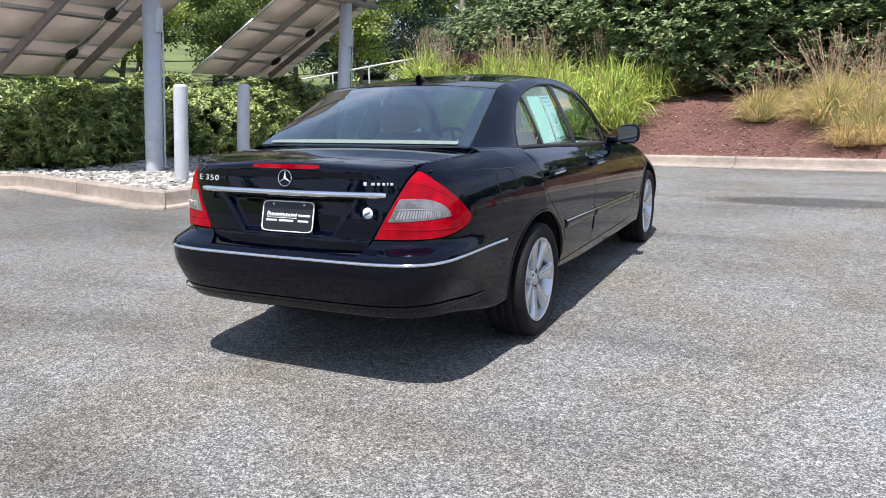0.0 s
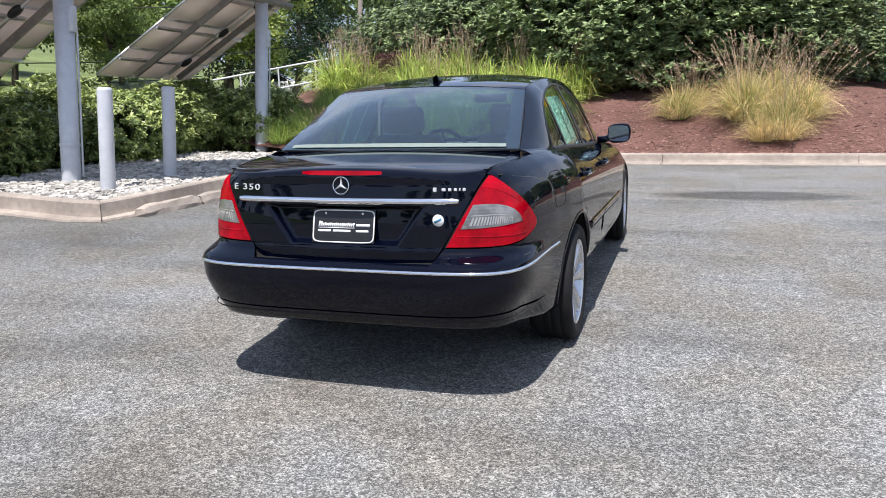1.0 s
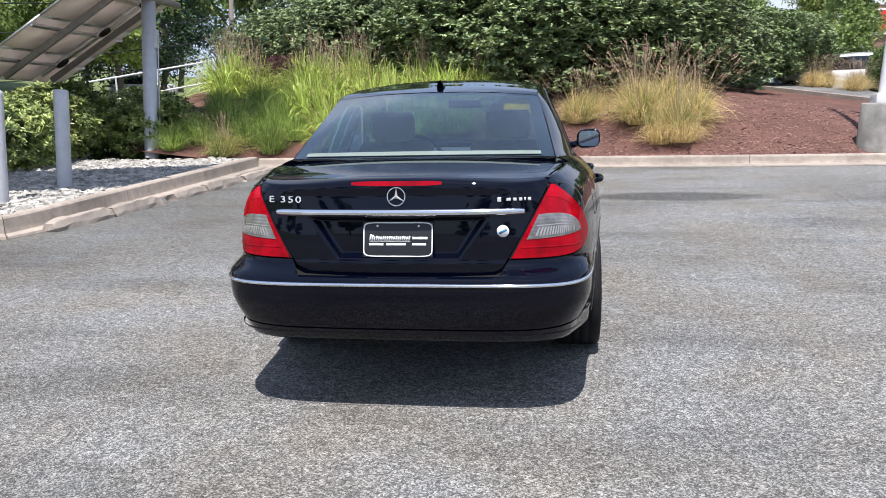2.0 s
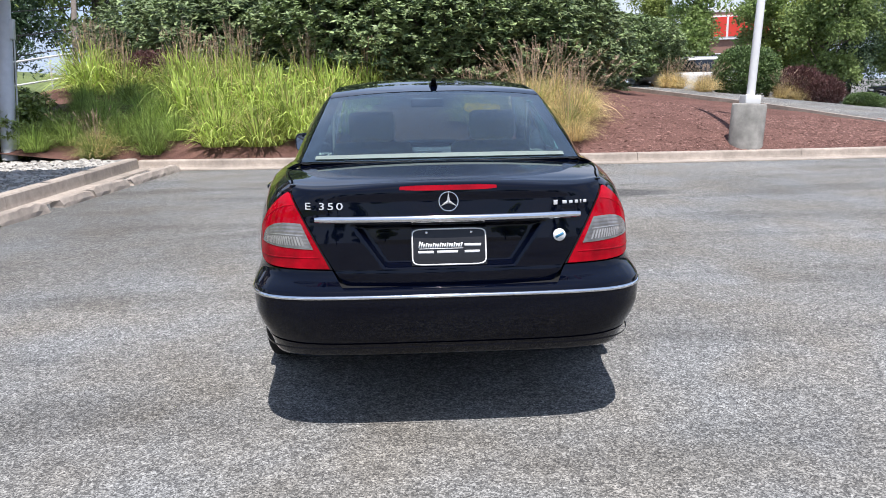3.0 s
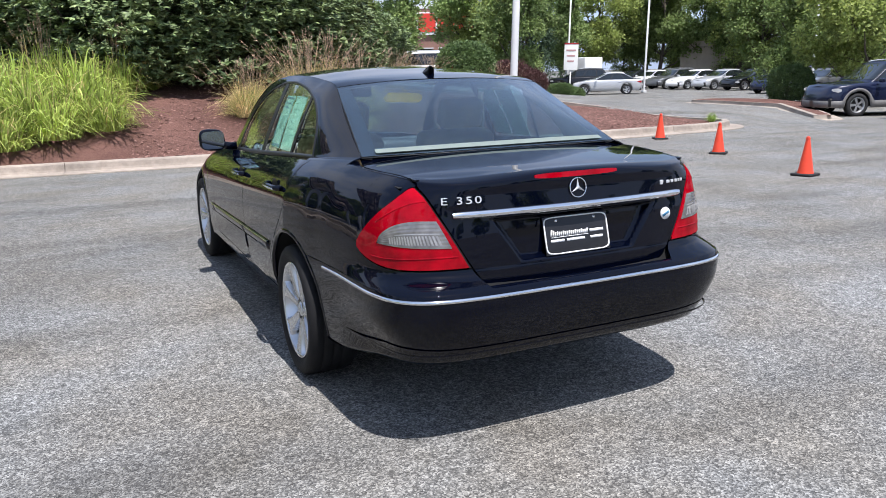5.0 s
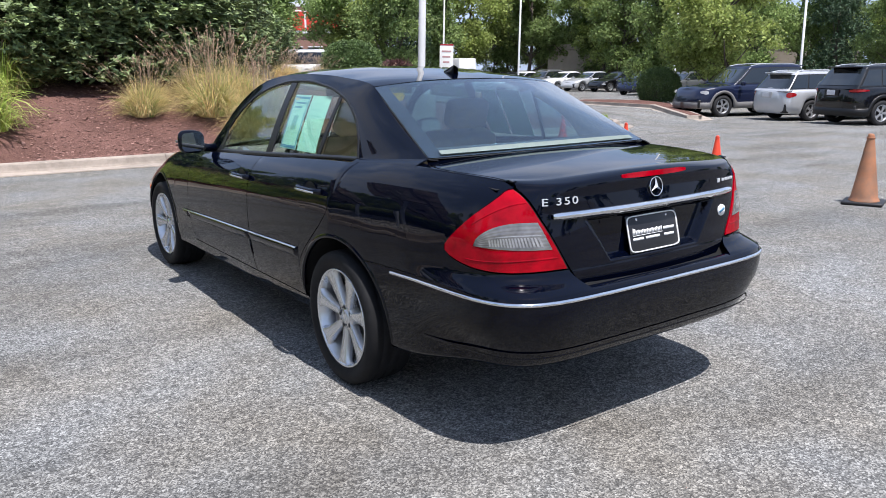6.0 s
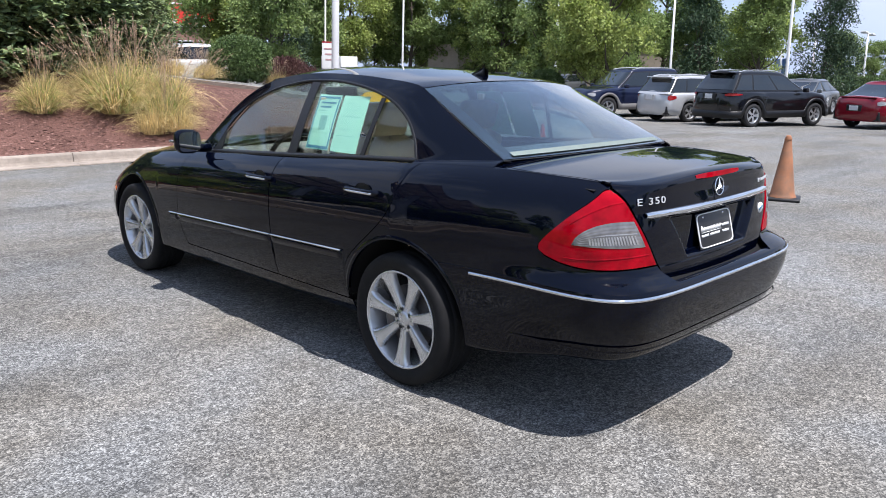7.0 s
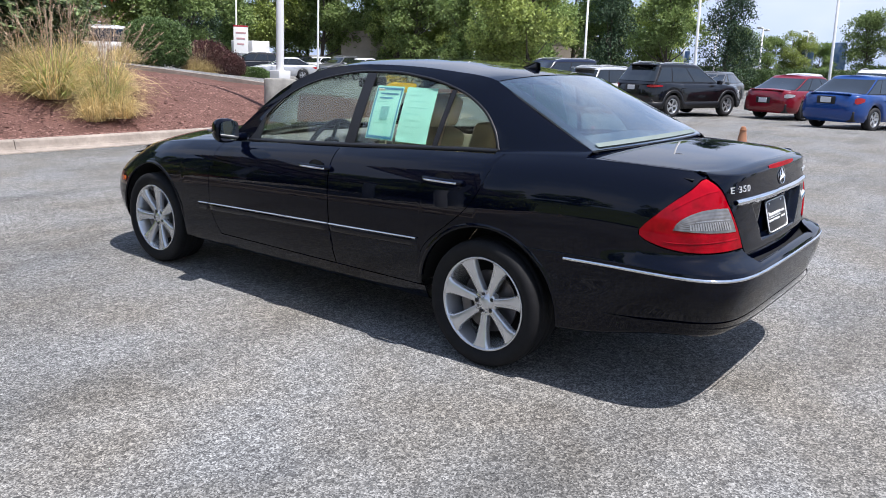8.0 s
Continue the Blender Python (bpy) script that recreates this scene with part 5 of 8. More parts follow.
# ---- far lamp posts, sign, buildings, wires ----
for x, y, h, heads in ((33.2, 38.6, 12.0, 1), (32.4, 46.6, 9.5, 1), (32.6, 24.8, 9.0, 1), (35.8, 19.4, 6.4, 2), (33.6, 12.2, 9.5, 1), (48.0, 16.4, 4.3, 2), (53.8, 15.2, 4.3, 2), (37.2, 6.9, 10.0, 1), (29.0, 48.0, 7.0, 1)):
    lamp_post(x, y, ground_z(x, y), 0.5 if x < 30 else 0.0, h, "tall white lamp post in the parking lot", heads, 0.07, base_r=0.25)
M_banner = material("blue banner", (0.10, 0.20, 0.42), rough=0.7, second=(0.35, 0.42, 0.52), scale=2.2, detail=1)
for x, y, h in ((62.0, 14.2, 4.4), (56.0, 21.7, 3.9)):
    post = lamp_post(x, y, ground_z(x, y), 0.0, h, "lamp post with two blue banners", 2, 0.07)
    for s in (-1, 1):
        part("banner", box_bm(min(s * 0.1, s * 0.62), max(s * 0.1, s * 0.62), -0.015, 0.015, h - 3.0, h - 1.3, 0.004, m=Matrix.Rotation(radians(70), 4, "Z")), M_banner, post)
M_print_pink = material("faded red print", (0.50, 0.30, 0.30), rough=0.6, vary=0.2, scale=20)
sign = thing("road_sign", upright(31.0, 44.2, ground_z(31.0, 44.2)), "white notice board with a red top on a post", "sign")
part("post", lathe(((0.05, 0), (0.05, 2.3), (0, 2.3)), 12), M_white_metal, sign)
sm = Matrix.Translation((0, 0, -0.95)) @ Matrix.Rotation(radians(-38), 4, "Z") @ Matrix.Diagonal((1.25, 1, 1.75, 1))
part("board", box_bm(-0.40, 0.40, -0.09, -0.05, 1.45, 2.55, 0.01, m=sm), M_white, sign)
part("red_header", box_bm(-0.40, 0.40, -0.10, -0.092, 2.49, 2.55, 0.002, m=sm), M_red_far, sign)
for k in range(3):
    part("printed_bar", box_bm(-0.28 + 0.04 * k, 0.28 - 0.05 * k, -0.10, -0.092, 2.22 - 0.22 * k, 2.29 - 0.22 * k, 0.002, m=sm), M_print_pink, sign)
sign = thing("blue_sign", upright(64.6, 12.7, ground_z(64.6, 12.7)), "tall blue and white panel sign behind the hedge", "sign")
part("panel", box_bm(-0.1, 0.1, -0.8, 0.8, 1.5, 3.6, 0.02), M_banner, sign)
part("foot", box_bm(-0.12, 0.12, -0.8, 0.8, 0.0, 1.48, 0.02), M_white_metal, sign)

M_brick_far = material("brick wall", (0.30, 0.17, 0.13), rough=0.9, vary=0.25, scale=6)
M_bright = material("white fascia", (0.78, 0.78, 0.77), rough=0.6, vary=0.06, scale=2)
M_tan_wall = material("tan rendered wall", (0.42, 0.36, 0.29), rough=0.85, vary=0.15, scale=1.5)
M_sign_red = material("red fascia", (0.65, 0.05, 0.03), rough=0.5, vary=0.1, scale=1)


def box_building(x, y, z, w, d, h, turn, label, band=True):
    own = thing("store_building", pose(x, y, z, 0, 0, turn), label, "building", "buildings")
    part("wall", box_bm(-w / 2, w / 2, -d / 2, d / 2, 0, h, 0.0), M_brick_far if band else M_tan_wall, own, smooth=False)
    part("parapet", box_bm(-w / 2 - 0.1, w / 2 + 0.1, -d / 2 - 0.1, d / 2 + 0.1, h + 0.002, h + 0.5, 0.05), M_bright if band else M_tan_wall, own, smooth=False)
    if band:
        part("fascia", box_bm(-w / 2 + 0.5, w / 2 - 0.5, -d / 2 - 0.3, -d / 2 - 0.004, h * 0.62, h * 0.95, 0.03), M_bright, own, smooth=False)
        for k in range(5):
            part("red_panel", box_bm(-w / 2 + 0.9 + k * (w - 2) / 5, -w / 2 + 0.9 + (k + 0.9) * (w - 2) / 5, -d / 2 - 0.36, -d / 2 - 0.304, h * 0.66, h * 0.93, 0.01), M_sign_red, own, smooth=False)
    for k in range(5):
        xx = -w / 2 + 1 + k * (w - 2) / 5
        win = part("window", box_bm(xx, xx + (w - 2) / 5 * 0.7, -d / 2 - 0.06, -d / 2 - 0.004, 0.5, h * 0.42, 0.01), M_carglass, own, smooth=False)
        part("frame", box_bm(xx - 0.08, xx + (w - 2) / 5 * 0.7 + 0.08, -d / 2 - 0.10, -d / 2 - 0.062, h * 0.42 + 0.002, h * 0.42 + 0.12, 0.01), M_bright, win, smooth=False)


box_building(47.5, 99.0, 0.6, 15, 12, 9.0, -25, "low brick store with white fascia and red panels")
box_building(60.0, 44.0, -1.2, 26, 12, 4.2, -55, "long pale commercial building behind the trees", False)
own = thing("box_trailer", pose(36.0, 49.5, ground_z(36.0, 49.5), 0, 0, 100), "plain white box trailer parked behind cars", "trailer")
part("box", box_bm(-1.1, 1.1, -1.0, 1.0, 0.75, 2.55, 0.04), M_bright, own)
part("chassis", box_bm(-1.05, 1.05, -0.5, 0.5, 0.45, 0.745, 0.02), M_black, own)
for sx in (-0.45, 0.45):
    part("wheel", lathe(((0.0, 1.05), (0.38, 1.05), (0.40, 0.95), (0.40, 0.8), (0.0, 0.8)), 24, "x", m=Matrix.Translation((sx, 0, 0.40)) @ Matrix.Rotation(radians(90), 4, "Z")), M_tyre_far, own)
    part("wheel", lathe(((0.0, -1.05), (0.38, -1.05), (0.40, -0.95), (0.40, -0.8), (0.0, -0.8)), 24, "x", m=Matrix.Translation((sx, 0, 0.40)) @ Matrix.Rotation(radians(90), 4, "Z")), M_tyre_far, own)

# railing beyond the tall grass
rail = thing("railing", Matrix(), "white steel railing beyond the tall grass", "railing")
ra, rb = Vector((-12.4, 15.6, 0.0)), Vector((-7.8, 18.8, 0.9))
for k in range(6):
    p = ra.lerp(rb, k / 5)
    part("rail_post", tube_bm([p - Vector((0, 0, 0.4)), p + Vector((0, 0, 1.75))], 0.025, 8), M_white_metal, rail)
for h in (1.75, 1.15):
    part("rail_bar", tube_bm([ra.lerp(rb, k / 8) + Vector((0, 0, h)) for k in range(9)], 0.025, 8), M_white_metal, rail)

M_wood_pole = material("weathered pole wood", (0.20, 0.17, 0.145), rough=0.9, vary=0.3, scale=9)
POLES = ((-38.0, 14.0), (-17.3, 37.5), (2.0, 62.0))
for x, y in POLES:
    own = thing("utility_pole", upright(x, y, 0.5), "tall weathered wooden utility pole with cables", "utility pole", "utility poles")
    part("pole", lathe(((0.15, 0), (0.11, 9.5), (0, 9.5)), 12), M_wood_pole, own)
    part("cross_arm", box_bm(-1.1, 1.1, -0.05, 0.05, 8.7, 8.82, 0.01), M_wood_pole, own)
for k, (h, off, r) in enumerate(((9.2, -1.0, 0.012), (9.2, 1.0, 0.012), (9.2, 0.0, 0.012), (7.2, 0.2, 0.02), (6.2, 0.2, 0.025), (5.0, 0.2, 0.022), (3.9, 0.2, 0.028), (3.0, 0.2, 0.026))):
    cable = []
    for (ax, ay), (bx, by) in zip(POLES, POLES[1:]):
        for i in range(16):
            t = i / 15
            cable.append((lerp(ax, bx, t) + off * 0.6, lerp(ay, by, t) - off * 0.4, 0.5 + h - 1.1 * 4 * t * (1 - t) * (0.6 + 0.1 * k)))
    tagged(part("overhead_cable", tube_bm(cable, r, 5), M_black), "black overhead cable strung between utility poles", "cable", "overhead cables")
# white pickup on the road
parked_car("suv", -29.5, 47.5, radians(20), WHITE2, "white pickup-sized vehicle on the road beyond the hedge", z=1.1)


# ---- the black sedan ----
M_paint = material("black metallic paint", (0.0009, 0.0018, 0.0068), rough=0.45, coat=1.0, coat_rough=0.006, spec=0.0, vary=0.4, scale=900, detail=1)
M_paint.node_tree.nodes["Principled BSDF"].inputs["Coat IOR"].default_value = 1.36
M_chrome = material("chrome", (0.80, 0.81, 0.82), rough=0.07, metal=1.0, vary=0.05, scale=30)
M_trim = material("black trim", (0.010, 0.010, 0.011), rough=0.4, vary=0.2, scale=40)
M_gap = material("dark underbody", (0.006, 0.006, 0.006), rough=0.85, vary=0.3, scale=9)
M_tyre = material("tyre rubber", (0.011, 0.011, 0.012), rough=0.75, vary=0.35, scale=18, bump=0.12, bump_scale=180, spec=0.3)
M_rim = material("silver alloy", (0.62, 0.63, 0.64), rough=0.22, metal=0.72, vary=0.10, scale=12, coat=0.5)
M_disc = material("brake steel", (0.16, 0.15, 0.15), rough=0.45, metal=0.9, vary=0.3, scale=20)
M_red = material("red lens", (0.37, 0.0005, 0.009), rough=0.12, spec=0.0, coat=0.4, coat_rough=0.01, second=(0.20, 0.0003, 0.005), scale=9, bump=0.04, bump_scale=160, detail=3)
M_clear = material("clear ribbed lens", (0.25, 0.24, 0.235), rough=0.18, coat=1.0, coat_rough=0.02, metal=0.35, vary=0.45, scale=16, detail=2)
M_reflector = material("bright lamp reflector", (0.40, 0.395, 0.39), rough=0.25, metal=0.35, coat=1.0, vary=0.3, scale=30, detail=2)
M_badge = material("bright badge silver", (0.78, 0.79, 0.80), rough=0.25, metal=0.5, vary=0.05, scale=40)
M_amber = material("amber lens", (0.55, 0.10, 0.01), rough=0.15, coat=1.0)
M_leather = material("beige leather", (0.42, 0.34, 0.23), rough=0.55, vary=0.15, scale=8, bump=0.06, bump_scale=120)
M_beige = material("beige trim cloth", (0.50, 0.46, 0.36), rough=0.8, vary=0.1, scale=14, bump=0.05, bump_scale=200)
M_grey_cloth = material("grey trim plastic", (0.10, 0.10, 0.10), rough=0.6, vary=0.15, scale=14)
M_plate = material("black plate insert", (0.014, 0.014, 0.016), rough=0.35, vary=0.2, scale=40)
M_teal = material("pale teal paper", (0.34, 0.64, 0.57), rough=0.7, vary=0.06, scale=5)
M_teal_ink = material("dark teal ink", (0.17, 0.40, 0.40), rough=0.7, vary=0.1, scale=20)
M_blue_ink = material("blue ink", (0.05, 0.20, 0.34), rough=0.7, vary=0.1, scale=20)
M_mirror = material("mirror glass", (0.82, 0.86, 0.88), rough=0.01, metal=1.0)


def glass_material(name, tint):
    return material(name, tint, rough=0.0, transmit=1.0, ior=1.40)


M_glass = glass_material("green-tinted car glass", (0.62, 0.72, 0.66))
M_glass_rear = glass_material("darker rear car glass", (0.27, 0.43, 0.50))
M_glass_rear.node_tree.nodes["Principled BSDF"].inputs["Coat Weight"].default_value = 1.0
M_glass_rear.node_tree.nodes["Principled BSDF"].inputs["Coat Roughness"].default_value = 0.0
M_glass_rear.node_tree.nodes["Principled BSDF"].inputs["Coat IOR"].default_value = 1.68

HALF = 0.912
belt = curve1([(-1.16, 1.005), (-1.0, 1.03), (-0.8, 1.048), (-0.4, 1.058), (0.06, 1.040), (1.1, 0.981), (1.9, 0.935), (2.5, 0.892), (3.0, 0.83), (3.4, 0.745), (3.7, 0.64)])
tuck = curve1([(-0.03, 0.165), (0.0, 0.132), (0.03, 0.088), (0.07, 0.052), (0.13, 0.024), (0.20, 0.008), (0.33, 0.0), (0.47, 0.0), (0.56, 0.006), (0.63, 0.018), (0.70, 0.04), (0.76, 0.07), (0.82, 0.12)])
rear_y = curve1([(0.26, -1.06), (0.32, -1.10), (0.38, -1.128), (0.46, -1.150), (0.54, -1.165), (0.60, -1.169), (0.63, -1.166), (0.647, -1.150), (0.665, -1.123), (0.685, -1.101), (0.71, -1.091), (0.80, -1.085), (0.90, -1.074), (1.0, -1.058), (1.06, -1.050)])
nose_y = curve1([(0.22, 3.50), (0.32, 3.60), (0.45, 3.66), (0.58, 3.665), (0.66, 3.63), (0.74, 3.56), (0.82, 3.48)])
REAR_N, REAR_D, REAR_K = 6.75, 0.85, 0.017
NOSE_D, NOSE_K = 0.95, 0.12
nose_n = curve1([(0.50, 5.2), (0.62, 4.4), (0.74, 3.3)])                 # the nose is blunter at the bumper than at the bonnet


draw_in = curve1([(-1.1, 0.084), (-0.85, 0.081), (-0.6, 0.071), (-0.38, 0.048), (-0.2, 0.024), (0.05, 0.0)])


def squeeze(x0, y, z):
    """The flanks lean in towards the roof and draw in behind the rear wheels, more so above the bumper."""
    in_ = draw_in(y) + 0.024 * smooth01(0.635, 0.70, z) * smooth01(-0.45, -0.90, y) + 0.045 * smooth01(0.53, 0.33, z) * smooth01(-0.52, -0.92, y)
    base = tuck(belt(y) - z) * (1 - 0.75 * smooth01(-0.15, -0.38, y) * smooth01(0.60, 0.45, z))
    return x0 * (1 - (base + in_) / HALF)


def rear_k(z):
    """How strongly the tail bows: more in the lid than in the bumper."""
    return REAR_K + 0.055 * smooth01(0.645, 0.70, z) * (1 - 0.55 * smooth01(0.90, 1.0, z))


def on_rear(phi, z):
    """A point of the tail: phi 0 at the centre line, 90 where the flank begins."""
    s, c = max(math.sin(radians(phi)), 0.0), max(math.cos(radians(phi)), 0.0)
    x0 = HALF * s ** (2 / REAR_N)
    y = rear_y(z) + rear_k(z) * x0 * x0 + REAR_D * (1 - c ** (2 / REAR_N))
    return Vector((-squeeze(x0, y, z), y, z))


def on_nose(phi, z):
    s, c = max(math.sin(radians(phi)), 0.0), max(math.cos(radians(phi)), 0.0)
    n = nose_n(z)
    x0 = HALF * s ** (2 / n)
    y = nose_y(z) - NOSE_K * x0 * x0 - NOSE_D * (1 - c ** (2 / n))
    return Vector((-squeeze(x0, y, z), y, z))


def rear_at(x, z):
    """The angle at which the tail reaches x at height z."""
    lo, hi = 0.0, 90.0
    for _ in range(28):
        mid = (lo + hi) / 2
        lo, hi = (mid, hi) if -on_rear(mid, z).x < abs(x) else (lo, mid)
    return (lo + hi) / 2


def on_side(y, z):
    """A point of the left flank, the corners of tail and nose included."""
    start = rear_y(z) + rear_k(z) * HALF ** 2 + REAR_D
    stop = nose_y(z) - NOSE_K * HALF ** 2 - NOSE_D
    fn = None
    if y < start:
        fn = on_rear
    elif y > stop:
        fn = on_nose
    if fn is None:
        return Vector((-squeeze(HALF, y, z), y, z))
    lo, hi = 0.0, 90.0
    sign = 1 if fn is on_rear else -1
    for _ in range(30):
        mid = (lo + hi) / 2
        if (fn(mid, z).y - y) * sign < 0:
            lo = mid
        else:
            hi = mid
    p = fn((lo + hi) / 2, z)
    return Vector((p.x, y, z))


spine = curve1([(-1.1, 1.046), (-0.95, 1.061), (-0.8, 1.070), (-0.45, 1.086), (-0.2, 1.090), (1.9, 1.02), (2.1, 1.0), (2.5, 0.972), (3.0, 0.912), (3.4, 0.825), (3.62, 0.73)])


def deck(x, y):
    """The top of boot and bonnet."""
    edge = abs(on_side(y, belt(y)).x)
    t = min(abs(x) / edge, 1.0)
    return spine(y) - (spine(y) - belt(y)) * t ** 2.2


def cabin_x(y, z):
    q = z - belt(y)
    return 0.782 - 0.36 * q - 0.25 * q * q - 0.028 * (1 - smooth01(0.1, 0.9, y)) - 0.03 * smooth01(1.3, 2.1, y)


def arch(y, centre, r):
    d = r * r - (y - centre) ** 2
    return 0.315 + math.sqrt(d) if d > 0 else 0.0


def arch_edge(z):
    """Where the rear wheel arch cuts the flank at height z."""
    return -math.sqrt(max(0.388 ** 2 - (z - 0.315) ** 2, 0.0))


def skirt(y, extra=0.0):
    """The lower edge of the flank: sill, wheel arches, bumper."""
    z = 0.262 if y > -0.3 else lerp(0.305, 0.335, smooth01(-0.4, -1.0, y))
    return max(z, arch(y, 0.0, 0.388 + extra), arch(y, 2.854, 0.392 + extra))


car = thing("sedan", pose(0.004, 0, 0), "glossy black four-door sedan parked on asphalt with paper in its windows", "car")


def skin(name, rows, mat, parent, mirror=None, label="", thick=0.006):
    """A panel over rows of points of the left side; mirror: None keeps it, 1 gives the right side's. Faces point out of the car."""
    pts = [[Vector((-p.x, p.y, p.z)) if mirror else Vector(p) for p in row] for row in rows]
    bm = grid_bm(pts)
    bmesh.ops.remove_doubles(bm, verts=bm.verts[:], dist=0.0002)
    bmesh.ops.recalc_face_normals(bm, faces=bm.faces[:])
    for e in bm.edges:
        e.smooth = not e.is_boundary
    out = sum(((f.calc_center_median() - Vector((0, 1.2, 0.75))).dot(f.normal) * f.calc_area() for f in bm.faces))
    if out < 0:
        bmesh.ops.reverse_faces(bm, faces=bm.faces[:])
    ob = part(name, bm, mat, parent, label)
    if thick:
        mod = ob.modifiers.new("thickness", "SOLIDIFY")
        mod.thickness, mod.offset = thick, -1
    return ob


def spaced(a, b, n, extra=()):
    return sorted({round(lerp(a, b, i / n), 5) for i in range(n + 1)} | set(extra))


GAP = 0.0035
seam_front = curve1([(0.33, 2.055), (0.42, 2.12), (0.54, 2.165), (0.75, 2.165), (0.88, 2.135), (0.95, 2.11)])
seam_mid = curve1([(0.33, 1.01), (0.55, 1.045), (0.77, 1.062), (0.99, 1.072)])
seam_rear_z = curve1([(-0.02, 1.05), (0.0, 0.985), (0.05, 0.85), (0.12, 0.765), (0.22, 0.68), (0.30, 0.615), (0.35, 0.565), (0.375, 0.525), (0.388, 0.46), (0.392, 0.345)])
DOOR_Z = 0.338


def edge_rows(z0, z1, n, left, right, m, bottom=None):
    """Rows between two upright edges given as y(z)."""
    rows = []
    for i in range(n + 1):
        t = i / n
        row = []
        for j in range(m + 1):
            s = j / m
            ym = lerp(left((z0 + 0.95) / 2), right((z0 + 0.95) / 2), s)
            z = lerp(z0, belt(ym) - 0.004, t)
            y = lerp(left(z), right(z), s)
            row.append(on_side(y, lerp(z0, belt(y) - 0.004, t)))
        rows.append(row)
    return rows


TAIL_TIP = next(a / 4 for a in range(80, 360) if on_rear(a / 4, 0.785).y > -0.735)
tail_top = lambda s: 0.790 + 0.226 * max(0.0, 1 - s ** 2.0) ** 0.72
tail_low = lambda s: 0.714 + 0.068 * (1 - max(0.0, 1 - s ** 5.0) ** 0.6)
inner_x = lambda z: lerp(0.474, 0.642, (z - 0.716) / 0.30)


def on_lamp(s, t, push=0.0):
    z = lerp(tail_low(s), tail_top(s), t)
    p = on_rear(lerp(rear_at(inner_x(z), z), TAIL_TIP, s), z)
    if push:
        d = Vector((p.x * 0.8, -0.7, 0)).normalized()
        p = p + d * push
    return p


def lens_at(u, v):
    """The clear middle lens on the lamp: u from its straight inner edge to its rounded tip, v up."""
    s, low = 0.035 + 0.72 * u, 0.796 + 0.012 * u
    z = low + 0.102 * max(0.0, 1 - u ** 2.4) ** 0.62 * v
    return s, (z - tail_low(s)) / (tail_top(s) - tail_low(s))


TIP_Y = on_rear(TAIL_TIP, 0.785).y
lid_half = curve1([(0.636, 0.385), (0.645, 0.412), (0.66, 0.430), (0.716, 0.470), (1.016, 0.636)])


def meet_wing(phi, z, s):
    """A point of the tail that runs into the wing's upright front edge at s = 1."""
    p = on_rear(phi, z)
    if s < 0.5:
        return p
    return on_side(p.y + (TIP_Y - on_rear(TAIL_TIP, z).y) * ((s - 0.5) * 2) ** 2, z)


